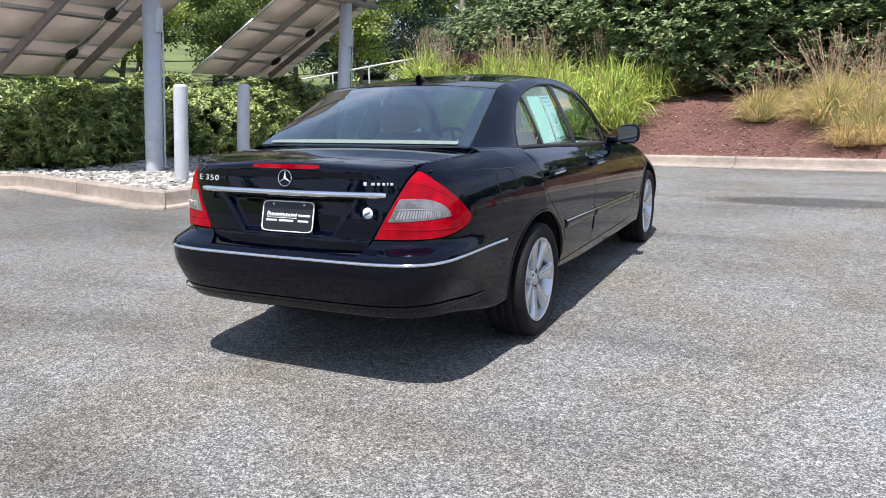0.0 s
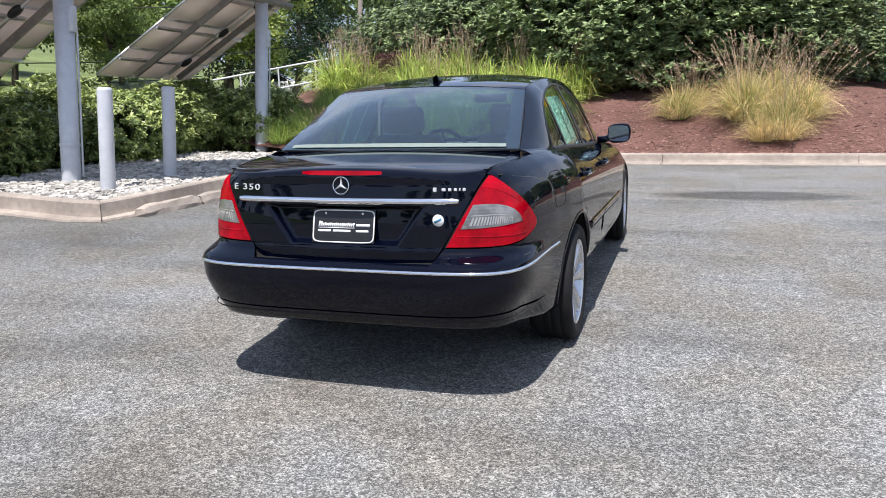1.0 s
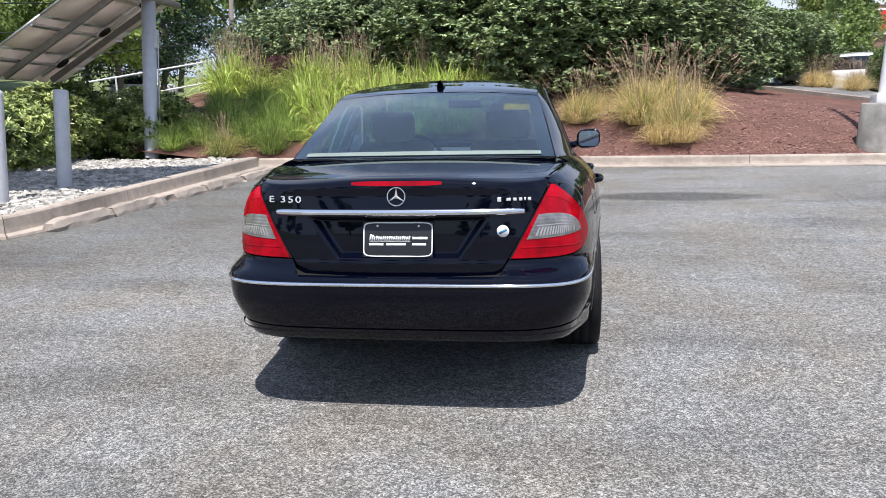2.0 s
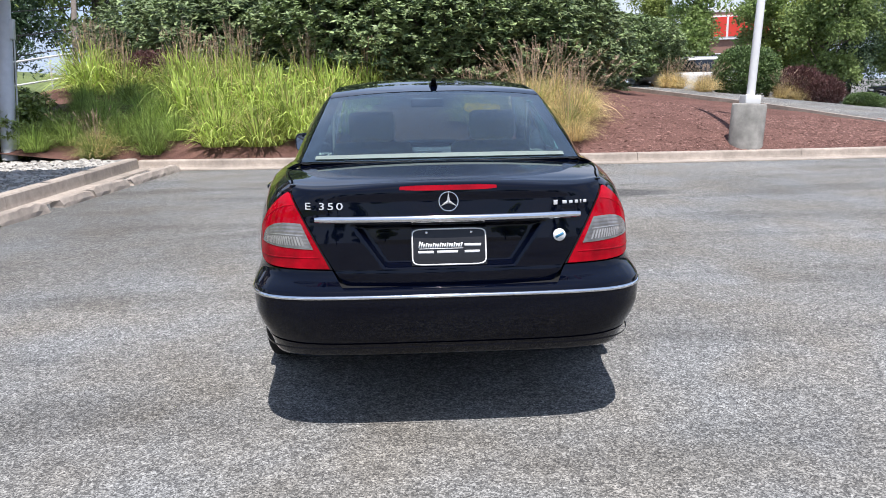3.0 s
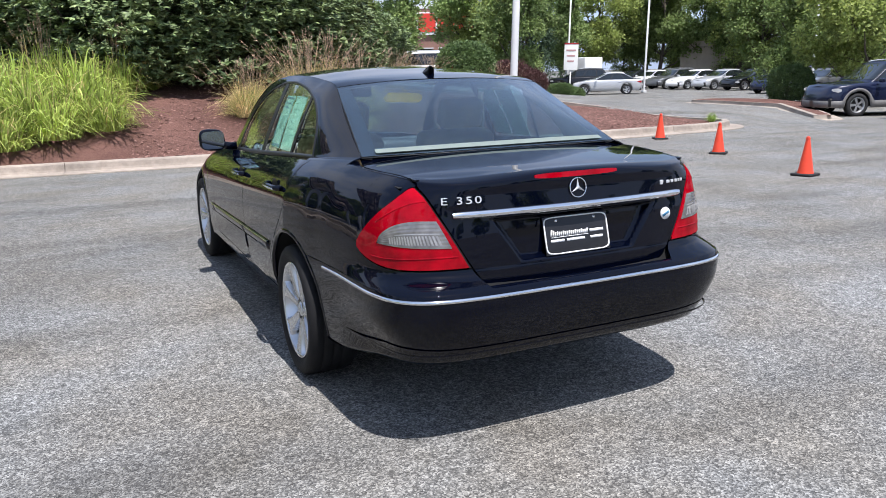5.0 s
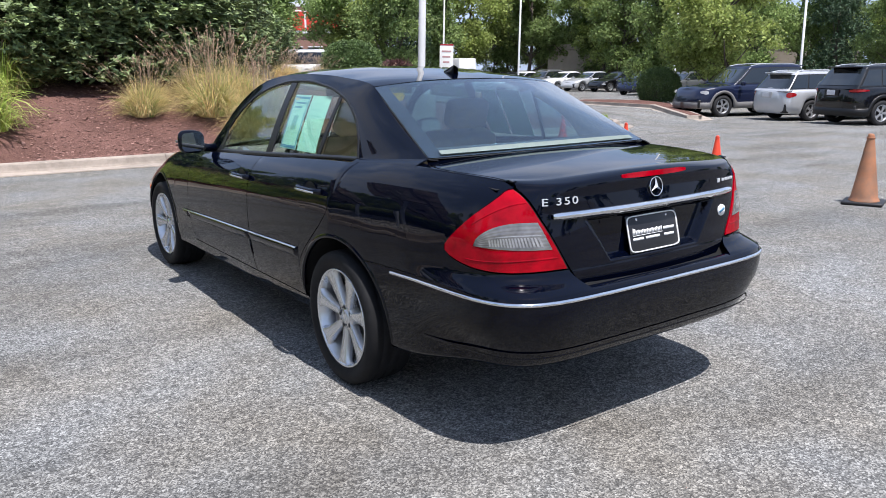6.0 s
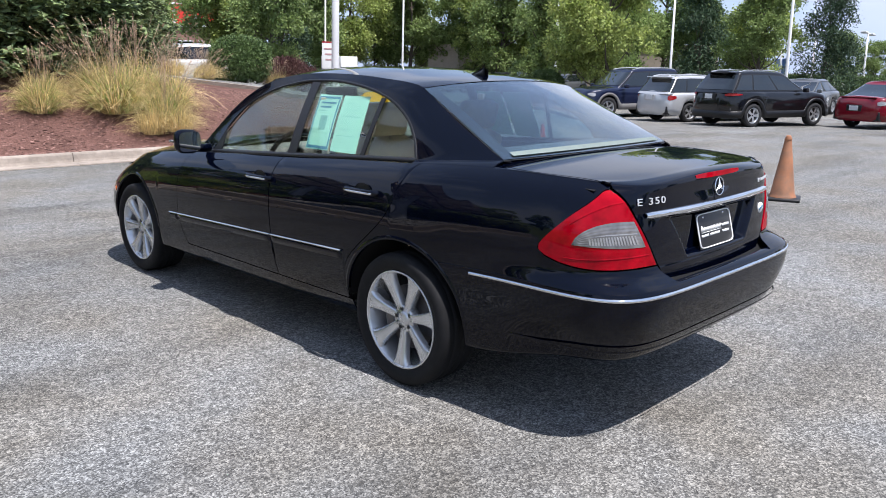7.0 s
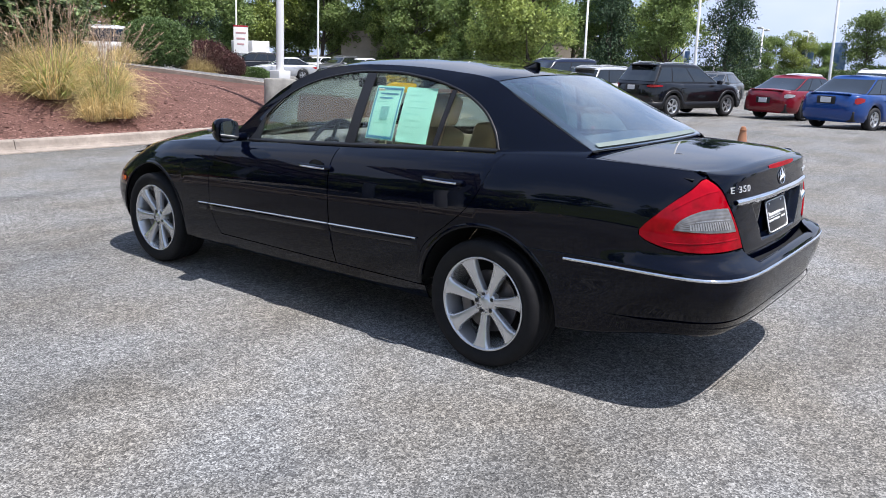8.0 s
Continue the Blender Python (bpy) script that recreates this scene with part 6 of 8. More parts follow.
CORNER_Y = on_rear(rear_at(0.640, 1.02), 1.02).y
for side in (None, 1):
    # flank panels
    door = skin("front_door", edge_rows(DOOR_Z, 0.95, 26, lambda z: seam_mid(z) + GAP, lambda z: seam_front(z) - GAP, 26), M_paint, car, side)
    rear_ys = spaced(-0.018, 1.06, 44, (0.392, 0.385, 0.375, 0.36, 0.01, 0.03))
    rows = []
    for y in rear_ys:
        top = belt(y) - 0.004
        low = DOOR_Z if y > 0.3925 else seam_rear_z(y)
        col = []
        for k in range(27):
            z = lerp(low, top, k / 26)
            yy = y if y < 0.5 else lerp(y, seam_mid(z) - GAP, smooth01(0.5, 1.06, y)) if y > 1.0 else lerp(y, y + (seam_mid(z) - GAP - 1.06), smooth01(0.5, 1.06, y))
            col.append(on_side(yy, z))
        rows.append(col)
    door_r = skin("rear_door", rows, M_paint, car, side)
    fend_ys = spaced(2.055, 3.34, 60)
    rows = []
    for y in fend_ys:
        low, top = skirt(y) if y < 3.25 else 0.62, belt(y) - 0.004
        low = max(low, 0.262)
        if y > 3.2:
            low = max(low, lerp(0.5, 0.62, smooth01(3.2, 3.3, y)))
        col = []
        for k in range(25):
            z = lerp(low, top, k / 24)
            yy = y + (seam_front(z) + 0.0015 - 2.055) * (1 - smooth01(2.055, 2.40, y))
            col.append(on_side(yy, z))
        rows.append(col)
    fender = skin("front_fender", rows, M_paint, car, side)
    rows = []
    for y in spaced(2.12, 3.34, 30):
        b = on_side(y, belt(y) - 0.004)
        rows.append([b.lerp(Vector((-0.70 + 0.06 * smooth01(2.6, 3.4, y), y, 0)), k / 6) for k in range(7)])
        rows[-1] = [Vector((p.x, p.y, b.z if k == 0 else deck(p.x, y))) for k, p in enumerate(rows[-1])]
    skin("fender_top", rows, M_paint, fender, side)
    skin("sill", [[on_side(y, lerp(0.248, DOOR_Z - 0.006, k / 6)) + Vector((0.012 if k == 0 else 0, 0, 0)) for k in range(7)] for y in spaced(0.37, 2.39, 30)], M_paint, car, side)
    # rear wing: flank, then the strip up to the boot lid's gap
    rows = []
    for y in spaced(-0.374, 0.388, 70, (0.38, 0.384, 0.386)):
        low = skirt(y) if y > arch_edge(0.648) else 0.646
        top = belt(y) - 0.004 if y < -0.021 else seam_rear_z(y) - 0.006
        low = min(low, top - 0.004)
        rows.append([on_side(y, lerp(low, top, k / 22)) for k in range(23)])
    wing = skin("rear_wing", rows, M_paint, car, side)
    rows = [[on_side(y, lerp(0.646, belt(y) - 0.004, k / 22)) for k in range(23)] for y in spaced(TIP_Y, -0.374, 40)]
    skin("wing_tail", rows, M_paint, wing, side)
    rows = []
    for k in range(31):                                        # above the tail lamp
        s = 1 - k / 30 * 0.985
        z0 = tail_top(s) + 0.002
        phi = lerp(rear_at(inner_x(tail_top(s)), tail_top(s)), TAIL_TIP, s)
        rows.append([meet_wing(phi, lerp(z0, belt(on_rear(phi, z0).y) - 0.004, j / 10), s) for j in range(11)])
    skin("wing_corner", rows, M_paint, wing, side)
    rows = []
    for k in range(25):                                        # under the tail lamp
        s = k / 24
        row = []
        for j in range(8):
            z = lerp(0.640, tail_low(s) - 0.004, j / 7)
            phi = lerp(rear_at(lid_half(max(z, 0.636)) + 0.005, z), TAIL_TIP, s)
            row.append(meet_wing(phi, z, s))
        rows.append(row)
    skin("lamp_sill", rows, M_paint, wing, side)
    rows = []
    for k in range(41):                                        # shoulder beside the lid
        y = lerp(CORNER_Y, -0.37, k / 40)
        b = on_side(y, belt(y) - 0.004)
        xg = lerp(0.637, 0.700, smooth01(CORNER_Y, -0.55, y)) - 0.035 * smooth01(-0.55, -0.37, y)
        row = [b]
        for j in range(1, 8):
            x = -lerp(abs(b.x), xg + 0.003, j / 7)
            row.append(Vector((x, y, deck(x, y))))
        rows.append(row)
    skin("shoulder", rows, M_paint, wing, side)
    # tail lamp
    lamp = skin("tail_lamp", [[on_lamp(0.006 + 0.989 * i / 30, 0.012 + 0.985 * j / 20, 0.004) for j in range(21)] for i in range(31)], M_red, car, side, "red tail lamp with a clear grey middle lens", thick=0.03)
    rows = []
    for i in range(21):
        lens_s, lens_t = lens_at(i / 20, 0.0)[0], [lens_at(i / 20, j / 28)[1] for j in range(29)]
        rows.append([on_lamp(lens_s, v, 0.0062 + 0.0008 * (j % 4 == 2)) for j, v in enumerate(lens_t)])
    skin("clear_lens", rows, M_clear, lamp, side, "clear smoky grey lens", thick=0.004)
    for k in range(17):                                        # upright bars of the reflector behind the lens
        u = 0.08 + 0.042 * k
        corner = lambda du, v: on_lamp(*lens_at(u + du, v), 0.0082)
        skin("reflector_bar", [[corner(du, v) for v in (0.12, 0.30, 0.47)] for du in (-0.012, 0.0, 0.012)], M_reflector, lamp, side, thick=0.001)
    skin("reflector_band", [[on_lamp(*lens_at(0.04 + 0.62 * i / 12, v), 0.0078) for v in (0.525, 0.54, 0.56)] for i in range(13)], M_reflector, lamp, side, thick=0.001)
    for v, name_ in ((0.16, "lens_rib"), (0.85, "lens_rib")):
        skin(name_, [[on_lamp(0.03 + (0.80 if v < 0.5 else 0.72) * i / 20, v + dv, 0.0042 + o) for dv, o in ((-0.012, 0.0), (0.0, 0.0022), (0.012, 0.0))] for i in range(21)], M_red, lamp, side, thick=0.0)
    skin("lamp_seal", [[on_lamp(0.0 + 0.004 * i, j / 20, -0.002) for j in range(21)] for i in range(3)], M_trim, lamp, side)

    # rolled lips of the wheel arches
    for yc, r, a0, a1 in ((0.0, 0.388, 12, 182), (2.854, 0.392, 4, 170)):
        rows = []
        for i in range(49):
            a = radians(lerp(a0, a1, i / 48))
            rows.append([on_side(yc + (r + dr) * math.cos(a), 0.315 + (r + dr) * math.sin(a)) + Vector((-o, 0, 0)) for dr, o in ((-0.003, -0.016), (-0.003, 0.002), (0.002, 0.0045), (0.009, 0.0035), (0.016, 0.0005), (0.020, -0.001))])
        skin("arch_lip", rows, M_paint, car, side, thick=0.0)

# rear bumper, all the way round
def bumper_outline(z, start=-0.415):
    ys = spaced(start, -0.66, 11)[::-1]
    phis = [on_side(y, z) for y in ys]
    pts = list(phis)
    lo, hi = 0.0, 90.0
    for _ in range(30):
        mid = (lo + hi) / 2
        lo, hi = (mid, hi) if on_rear(mid, z).y < ys[-1] else (lo, mid)
    pts += [on_rear(lerp(lo, 0, (i / 44)), z) for i in range(1, 45)]
    return pts + [Vector((-p.x, p.y, p.z)) for p in pts[-2::-1]]


def bumper_low(p):
    return lerp(0.286, 0.352, smooth01(-0.40, -0.95, p.y))


rows = []
for k in range(25):
    t = k / 24
    line = bumper_outline(lerp(0.30, 0.640, t), arch_edge(lerp(0.30, 0.640, t)))
    low = [bumper_low(p) for p in line]
    rows.append([Vector((p.x, p.y, lerp(b, 0.640, t))) for p, b in zip(line, low)])
under = [Vector((p.x * 0.95, p.y + 0.06 * smooth01(-0.70, -0.98, p.y), p.z - 0.010)) for p in rows[0]]
top1 = [Vector((p.x * 0.998, p.y + 0.004 * smooth01(-0.6, -0.95, p.y), 0.647)) for p in rows[-1]]
top2 = [Vector((p.x * 0.97, p.y + 0.036 * smooth01(-0.6, -0.95, p.y), 0.651)) for p in rows[-1]]
bumper = skin("rear_bumper", [under] + rows + [top1, top2], M_paint, car)
strip = []
for z, o in ((0.615, 0.001), (0.6165, 0.005), (0.622, 0.0075), (0.6275, 0.005), (0.629, 0.001)):
    strip.append([p + Vector((p.x, (p.y + 0.3) * 0.8, 0)).normalized() * o for p in bumper_outline(z)])
skin("chrome_strip", strip, M_chrome, bumper, label="thin chrome strip along the bumper", thick=0.002)
lip = []
for z, o in ((0.395, 0.0005), (0.399, 0.003), (0.405, 0.0005)):
    lip.append([p + Vector((p.x, (p.y + 0.3) * 0.8, 0)).normalized() * o for p in bumper_outline(z)[9:-9]])
skin("bumper_crease", lip, M_paint, bumper, thick=0.001)

# boot lid: face with the plate recess, lip, deck
RECESS_TOP, RECESS_LOW = 0.896, 0.716


def lid_y(x, z):
    zz = max(z, 0.70)
    return on_rear(rear_at(x, zz), zz).y


def recess(x, z):
    """How far the number plate's bay sinks into the lid."""
    t = (z - RECESS_LOW) / (RECESS_TOP - RECESS_LOW)
    half = lerp(0.262, 0.388, min(max(t, 0), 1))
    d = min((half - abs(x)) * 0.85, z - RECESS_LOW, RECESS_TOP - z)
    return 0.038 * smooth01(0.0, 0.022, d)


rows = []
for z in [lerp(0.637, 0.70, i / 6) for i in range(6)] + [lerp(0.70, 0.91, i / 62) for i in range(62)] + [lerp(0.91, 1.022, i / 14) for i in range(15)]:
    half = lid_half(z) - 0.004
    row = []
    for j in range(121):
        x = lerp(-half, half, j / 120)
        p = Vector((0, lid_y(x, z), 0))
        lip_out = -0.006 * smooth01(0.98, 1.02, z)
        row.append(Vector((x, p.y + recess(x, z) + lip_out, z)))
    rows.append(row)
last = rows[-1]
for a in (20, 45, 70):
    rows.append([Vector((p.x, p.y + 0.022 * (1 - math.cos(radians(a))), p.z + (deck(p.x, p.y + 0.022) - p.z) * math.sin(radians(a)))) for p in last])
for k in range(1, 31):
    t = k / 30
    row = []
    for j, p in enumerate(last):
        s = 2 * j / 120 - 1
        y_end = -0.478 + 0.05 * s * s
        y = lerp(p.y + 0.024, y_end, t)
        half = lerp(0.634, 0.697, smooth01(CORNER_Y, -0.55, y)) - 0.035 * smooth01(-0.55, -0.37, y) - 0.003
        x = s * half
        row.append(Vector((x, y, deck(x, y) + 0.004 * (1 - smooth01(0.0, 0.12, t)))))
    rows.append(row)
lid = skin("boot_lid", rows, M_paint, car)


rows = []
for k, (dz, o) in enumerate(((-0.014, 0.0), (-0.013, -0.010), (0.0, -0.015), (0.012, -0.012), (0.015, 0.0))):
    rows.append([Vector((x, lid_y(x, 0.914) + o, 0.913 + dz * (1 - 0.30 * smooth01(0.50, 0.55, abs(x))))) for x in (lerp(-0.536, 0.536, i / 48) for i in range(49))])
skin("handle_bar", rows, M_chrome, lid, label="chrome bar above the plate bay", thick=0.003)
rows = [[Vector((x, lid_y(x, z) - 0.006 - 0.004 * (1 - abs(x / 0.195) ** 2), z)) for x in (lerp(-0.193, 0.193, i / 40) for i in range(41)) for z in (1.036 + dz * (1 - 0.45 * abs(x / 0.193) ** 5),)] for dz in (-0.010, -0.0075, 0.0, 0.0075, 0.010)]
skin("brake_light", rows, M_red, lid, label="narrow red third brake light", thick=0.01)
# round emblem: a ring with three plain arms
em = Matrix.Translation((0, lid_y(0, 0.981) - 0.006, 0.981)) @ Matrix.Rotation(radians(82), 4, "X")
rows = []
for i in range(36):
    c = Vector((math.cos(2 * math.pi * i / 36), math.sin(2 * math.pi * i / 36), 0))
    rows.append([em @ (c * (0.038 + 0.0024 * math.cos(2 * math.pi * k / 8)) + Vector((0, 0, 0.003 * math.sin(2 * math.pi * k / 8)))) for k in range(8)])
ring = grid_bm(rows + [rows[0]], close=True)
emblem = part("emblem", ring, M_chrome, lid, "round chrome emblem")
for a in (90, 210, 330):
    d, n = Vector((math.cos(radians(a)), math.sin(radians(a)), 0)), Vector((-math.sin(radians(a)), math.cos(radians(a)), 0))
    bm = bmesh.new()
    base = [em @ (n * 0.0075 - d * 0.0043), em @ (-n * 0.0075 - d * 0.0043), em @ (d * 0.037)]
    crest = em @ Vector((0, 0, 0.011))
    vs = [bm.verts.new(p) for p in base + [crest]]
    for f in ((0, 1, 3), (1, 2, 3), (2, 0, 3), (0, 2, 1)):
        bm.faces.new([vs[i] for i in f])
    bmesh.ops.recalc_face_normals(bm, faces=bm.faces[:])
    part("emblem_arm", bm, M_badge, emblem, smooth=False)


def letters(name, text, x, z, size, parent, mat, y, depth=0.0015, stretch=1.0):
    cu = bpy.data.curves.new(name, "FONT")
    cu.body, cu.size, cu.align_x, cu.align_y, cu.extrude = text, size, "CENTER", "CENTER", depth
    cu.space_character = 1.15
    ob = new(name, cu)
    slope = math.atan2(lid_y(abs(x) + 0.05, z) - lid_y(abs(x) - 0.05, z), 0.1) * (1 if x > 0 else -1)
    ob.matrix_world = Matrix.Translation((x, y, z)) @ Matrix.Rotation(slope, 4, "Z") @ Matrix.Rotation(radians(84), 4, "X") @ Matrix.Diagonal((stretch, 1, 1, 1))
    me = bpy.data.meshes.new_from_object(ob.evaluated_get(bpy.context.evaluated_depsgraph_get()))
    me.transform(ob.matrix_world)
    bpy.data.objects.remove(ob)
    return part_me(name, me, mat, parent)


for ch, x in zip("E350", (-0.562, -0.505, -0.469, -0.433)):
    letters("letter", ch, x, 0.967, 0.039, lid, M_badge, lid_y(x, 0.967) - 0.004, 0.002, 1.5)
for x, w, h in ((0.432, 0.022, 0.030), (0.470, 0.024, 0.020), (0.496, 0.020, 0.020), (0.520, 0.018, 0.020), (0.538, 0.008, 0.020), (0.556, 0.018, 0.020)):
    y0 = lid_y(x, 0.967)
    part("badge_bar", box_bm(x - w * 0.36, x + w * 0.36, y0 - 0.005, y0 + 0.001, 0.964 - h * 0.30, 0.964 + h * 0.30, 0.001), M_badge, lid)
bm = lathe(((0.0, 0.006), (0.024, 0.005), (0.026, 0.0)), 28, m=Matrix.Translation((0.447, lid_y(0.447, 0.833) - 0.001, 0.833)) @ Matrix.Rotation(radians(90), 4, "X"))
disc = part("round_sticker", bm, M_white, lid, "round white and blue sticker")
part("sticker_print", box_bm(-0.018, 0.018, -0.005, 0.005, 0.0055, 0.0068, 0.0, m=Matrix.Translation((0.447, lid_y(0.447, 0.833) - 0.001, 0.833)) @ Matrix.Rotation(radians(90), 4, "X") @ Matrix.Rotation(0.5, 4, "Z")), M_blue_ink, disc)

# plate
PLATE = Matrix.Translation((0, -1.062, 0.7965)) @ Matrix.Rotation(radians(-15), 4, "X")


def plate_box(x0, x1, z0, z1, d0, d1, bevel=0.0):
    return box_bm(x0, x1, -d1, -d0, z0, z1, bevel, m=PLATE)


plate = part("number_plate", plate_box(-0.152, 0.152, -0.076, 0.076, 0.0, 0.003, 0.001), M_plate, lid, "black dealer plate with a white border and white lettering bars")
rim_rows = []
for i in range(64):
    a = 2 * math.pi * i / 64
    c, s = math.cos(a), math.sin(a)
    x, z = 0.148 * math.copysign(abs(c) ** 0.22, c), 0.072 * math.copysign(abs(s) ** 0.22, s)
    n = Vector((x / 0.15, 0, z / 0.075)).normalized()
    rim_rows.append([PLATE @ (Vector((x, -0.0025 + dy, z)) + n * dn) for dn, dy in ((-0.003, 0), (-0.002, -0.004), (0.002, -0.004), (0.003, 0))])
part("plate_border", grid_bm(rim_rows + [rim_rows[0]]), M_white, plate)
for k in range(19):                                            # slanting strokes of a line of script
    x, h = -0.122 + 0.0094 * k, (0.019, 0.016, 0.016)[k % 3] + (0.007 if k < 2 else 0)
    bar = plate_box(-0.0028, 0.0028, 0.0, h, 0.003, 0.0042)
    bmesh.ops.transform(bar, verts=bar.verts[:], matrix=PLATE @ Matrix.Translation((x, 0, -0.003)) @ Matrix.Rotation(radians(14), 4, "Y") @ PLATE.inverted())
    part("lettering_bar", bar, M_white, plate)
part("lettering_bar", plate_box(0.062, 0.128, 0.0, 0.011, 0.003, 0.0042), M_white, plate)
part("lettering_bar", plate_box(-0.122, 0.055, -0.0085, -0.006, 0.003, 0.0042), M_white, plate)
for x0, x1 in ((-0.125, -0.062), (-0.05, 0.035), (0.062, 0.122)):
    part("lettering_bar", plate_box(x0, x1, -0.026, -0.016, 0.003, 0.0042), M_white, plate)
for x in (-0.09, 0.09):
    part("screw", lathe(((0.0, 0.003), (0.005, 0.002), (0.006, 0.0)), 12, m=PLATE @ Matrix.Translation((x, -0.003, 0.058)) @ Matrix.Rotation(radians(90), 4, "X")), M_chrome, plate)

# ---- sedan: greenhouse ----
dlo_top = curve1([(0.045, 1.052), (0.09, 1.133), (0.20, 1.233), (0.385, 1.316), (0.62, 1.365), (0.85, 1.384), (1.04, 1.382), (1.25, 1.359), (1.45, 1.315), (1.65, 1.235), (1.80, 1.116), (1.895, 0.955)])
sill_z = lambda y: belt(y) + 0.008
# frame from the foot of the windscreen pillar over the door tops to the foot of the rear pillar
OUTER = [(2.10, 0.965, 0.735), (1.98, 1.07, 0.70), (1.78, 1.225, 0.655), (1.58, 1.335, 0.615), (1.38, 1.395, 0.585), (1.15, 1.422, 0.57), (0.9, 1.427, 0.565), (0.65, 1.42, 0.562),
         (0.45, 1.405, 0.560), (0.30, 1.392, 0.563), (0.18, 1.368, 0.570), (0.05, 1.302, 0.592), (-0.10, 1.226, 0.622), (-0.27, 1.148, 0.646), (-0.42, 1.083, 0.666)]
INNER = [1.90, 1.80, 1.65, 1.48, 1.30, 1.12, 0.9, 0.68, 0.50, 0.40, 0.28, 0.18, 0.105, 0.06, 0.03]


def spline(points, n):
    """Catmull-Rom through points."""
    p = [Vector(q) for q in points]
    p = [p[0] * 2 - p[1]] + p + [p[-1] * 2 - p[-2]]
    out = []
    for i in range(1, len(p) - 2):
        for k in range(n):
            t = k / n
            a, b, c, d = p[i - 1], p[i], p[i + 1], p[i + 2]
            out.append(0.5 * ((2 * b) + (c - a) * t + (2 * a - 5 * b + 4 * c - d) * t * t + (3 * b - a - 3 * c + d) * t ** 3))
    out.append(p[-2])
    return out


outer_line = [Vector((-x, y, z)) for y, z, x in [tuple(v) for v in spline(OUTER, 6)]]
inner_line = []
for v in spline([(y, 0, 0) for y in INNER], 6):
    y = v.x
    z = max(dlo_top(y), sill_z(y)) if y < 1.895 else sill_z(y)
    inner_line.append(Vector((-cabin_x(y, z), y, z)))
rail_rows = []
for a, b in zip(inner_line, outer_line):
    row = []
    span = (a - b).length
    for k in range(11):
        s = k / 10
        y, z = lerp(a.y, b.y, s), lerp(a.z, b.z, s)
        base = -cabin_x(y, z)
        end = -cabin_x(b.y, b.z)
        power = 1.8 if span > 0.12 else 1.6
        row.append(Vector((base + (b.x - end) * s ** power, y, z)))
    rail_rows.append(row)
wing_fill = []
for k in range(13):                                            # foot of the rear pillar onto the shoulder
    s = k / 12
    top = rail_rows[-1][round(s * 10)]
    y = top.y
    side_pt = on_side(y, belt(y) - 0.004)
    bend = side_pt + Vector((0.80, 0, 0.60)) * (top - side_pt).length * 0.42       # leaves the flank along its own slope
    wing_fill.append([side_pt * (1 - q) ** 2 + bend * 2 * q * (1 - q) + top * q * q for q in (j / 10 for j in range(11))])


def roof_point(s, y):
    """s from -1 to 1 across the roof, between the two rails."""
    e = interp_edge(y)
    crown = roof_mid(y)
    x = e.x * -s
    z = crown - (crown - e.z) * abs(s) ** 2.6
    return Vector((x, y, z))


upper = [p for p in outer_line if p.z > 1.30]


def interp_edge(y):
    for a, b in zip(upper, upper[1:]):
        if (a.y - y) * (b.y - y) <= 0 and a.y != b.y:
            return a.lerp(b, (y - a.y) / (b.y - a.y))
    return upper[0] if y > upper[0].y else upper[-1]


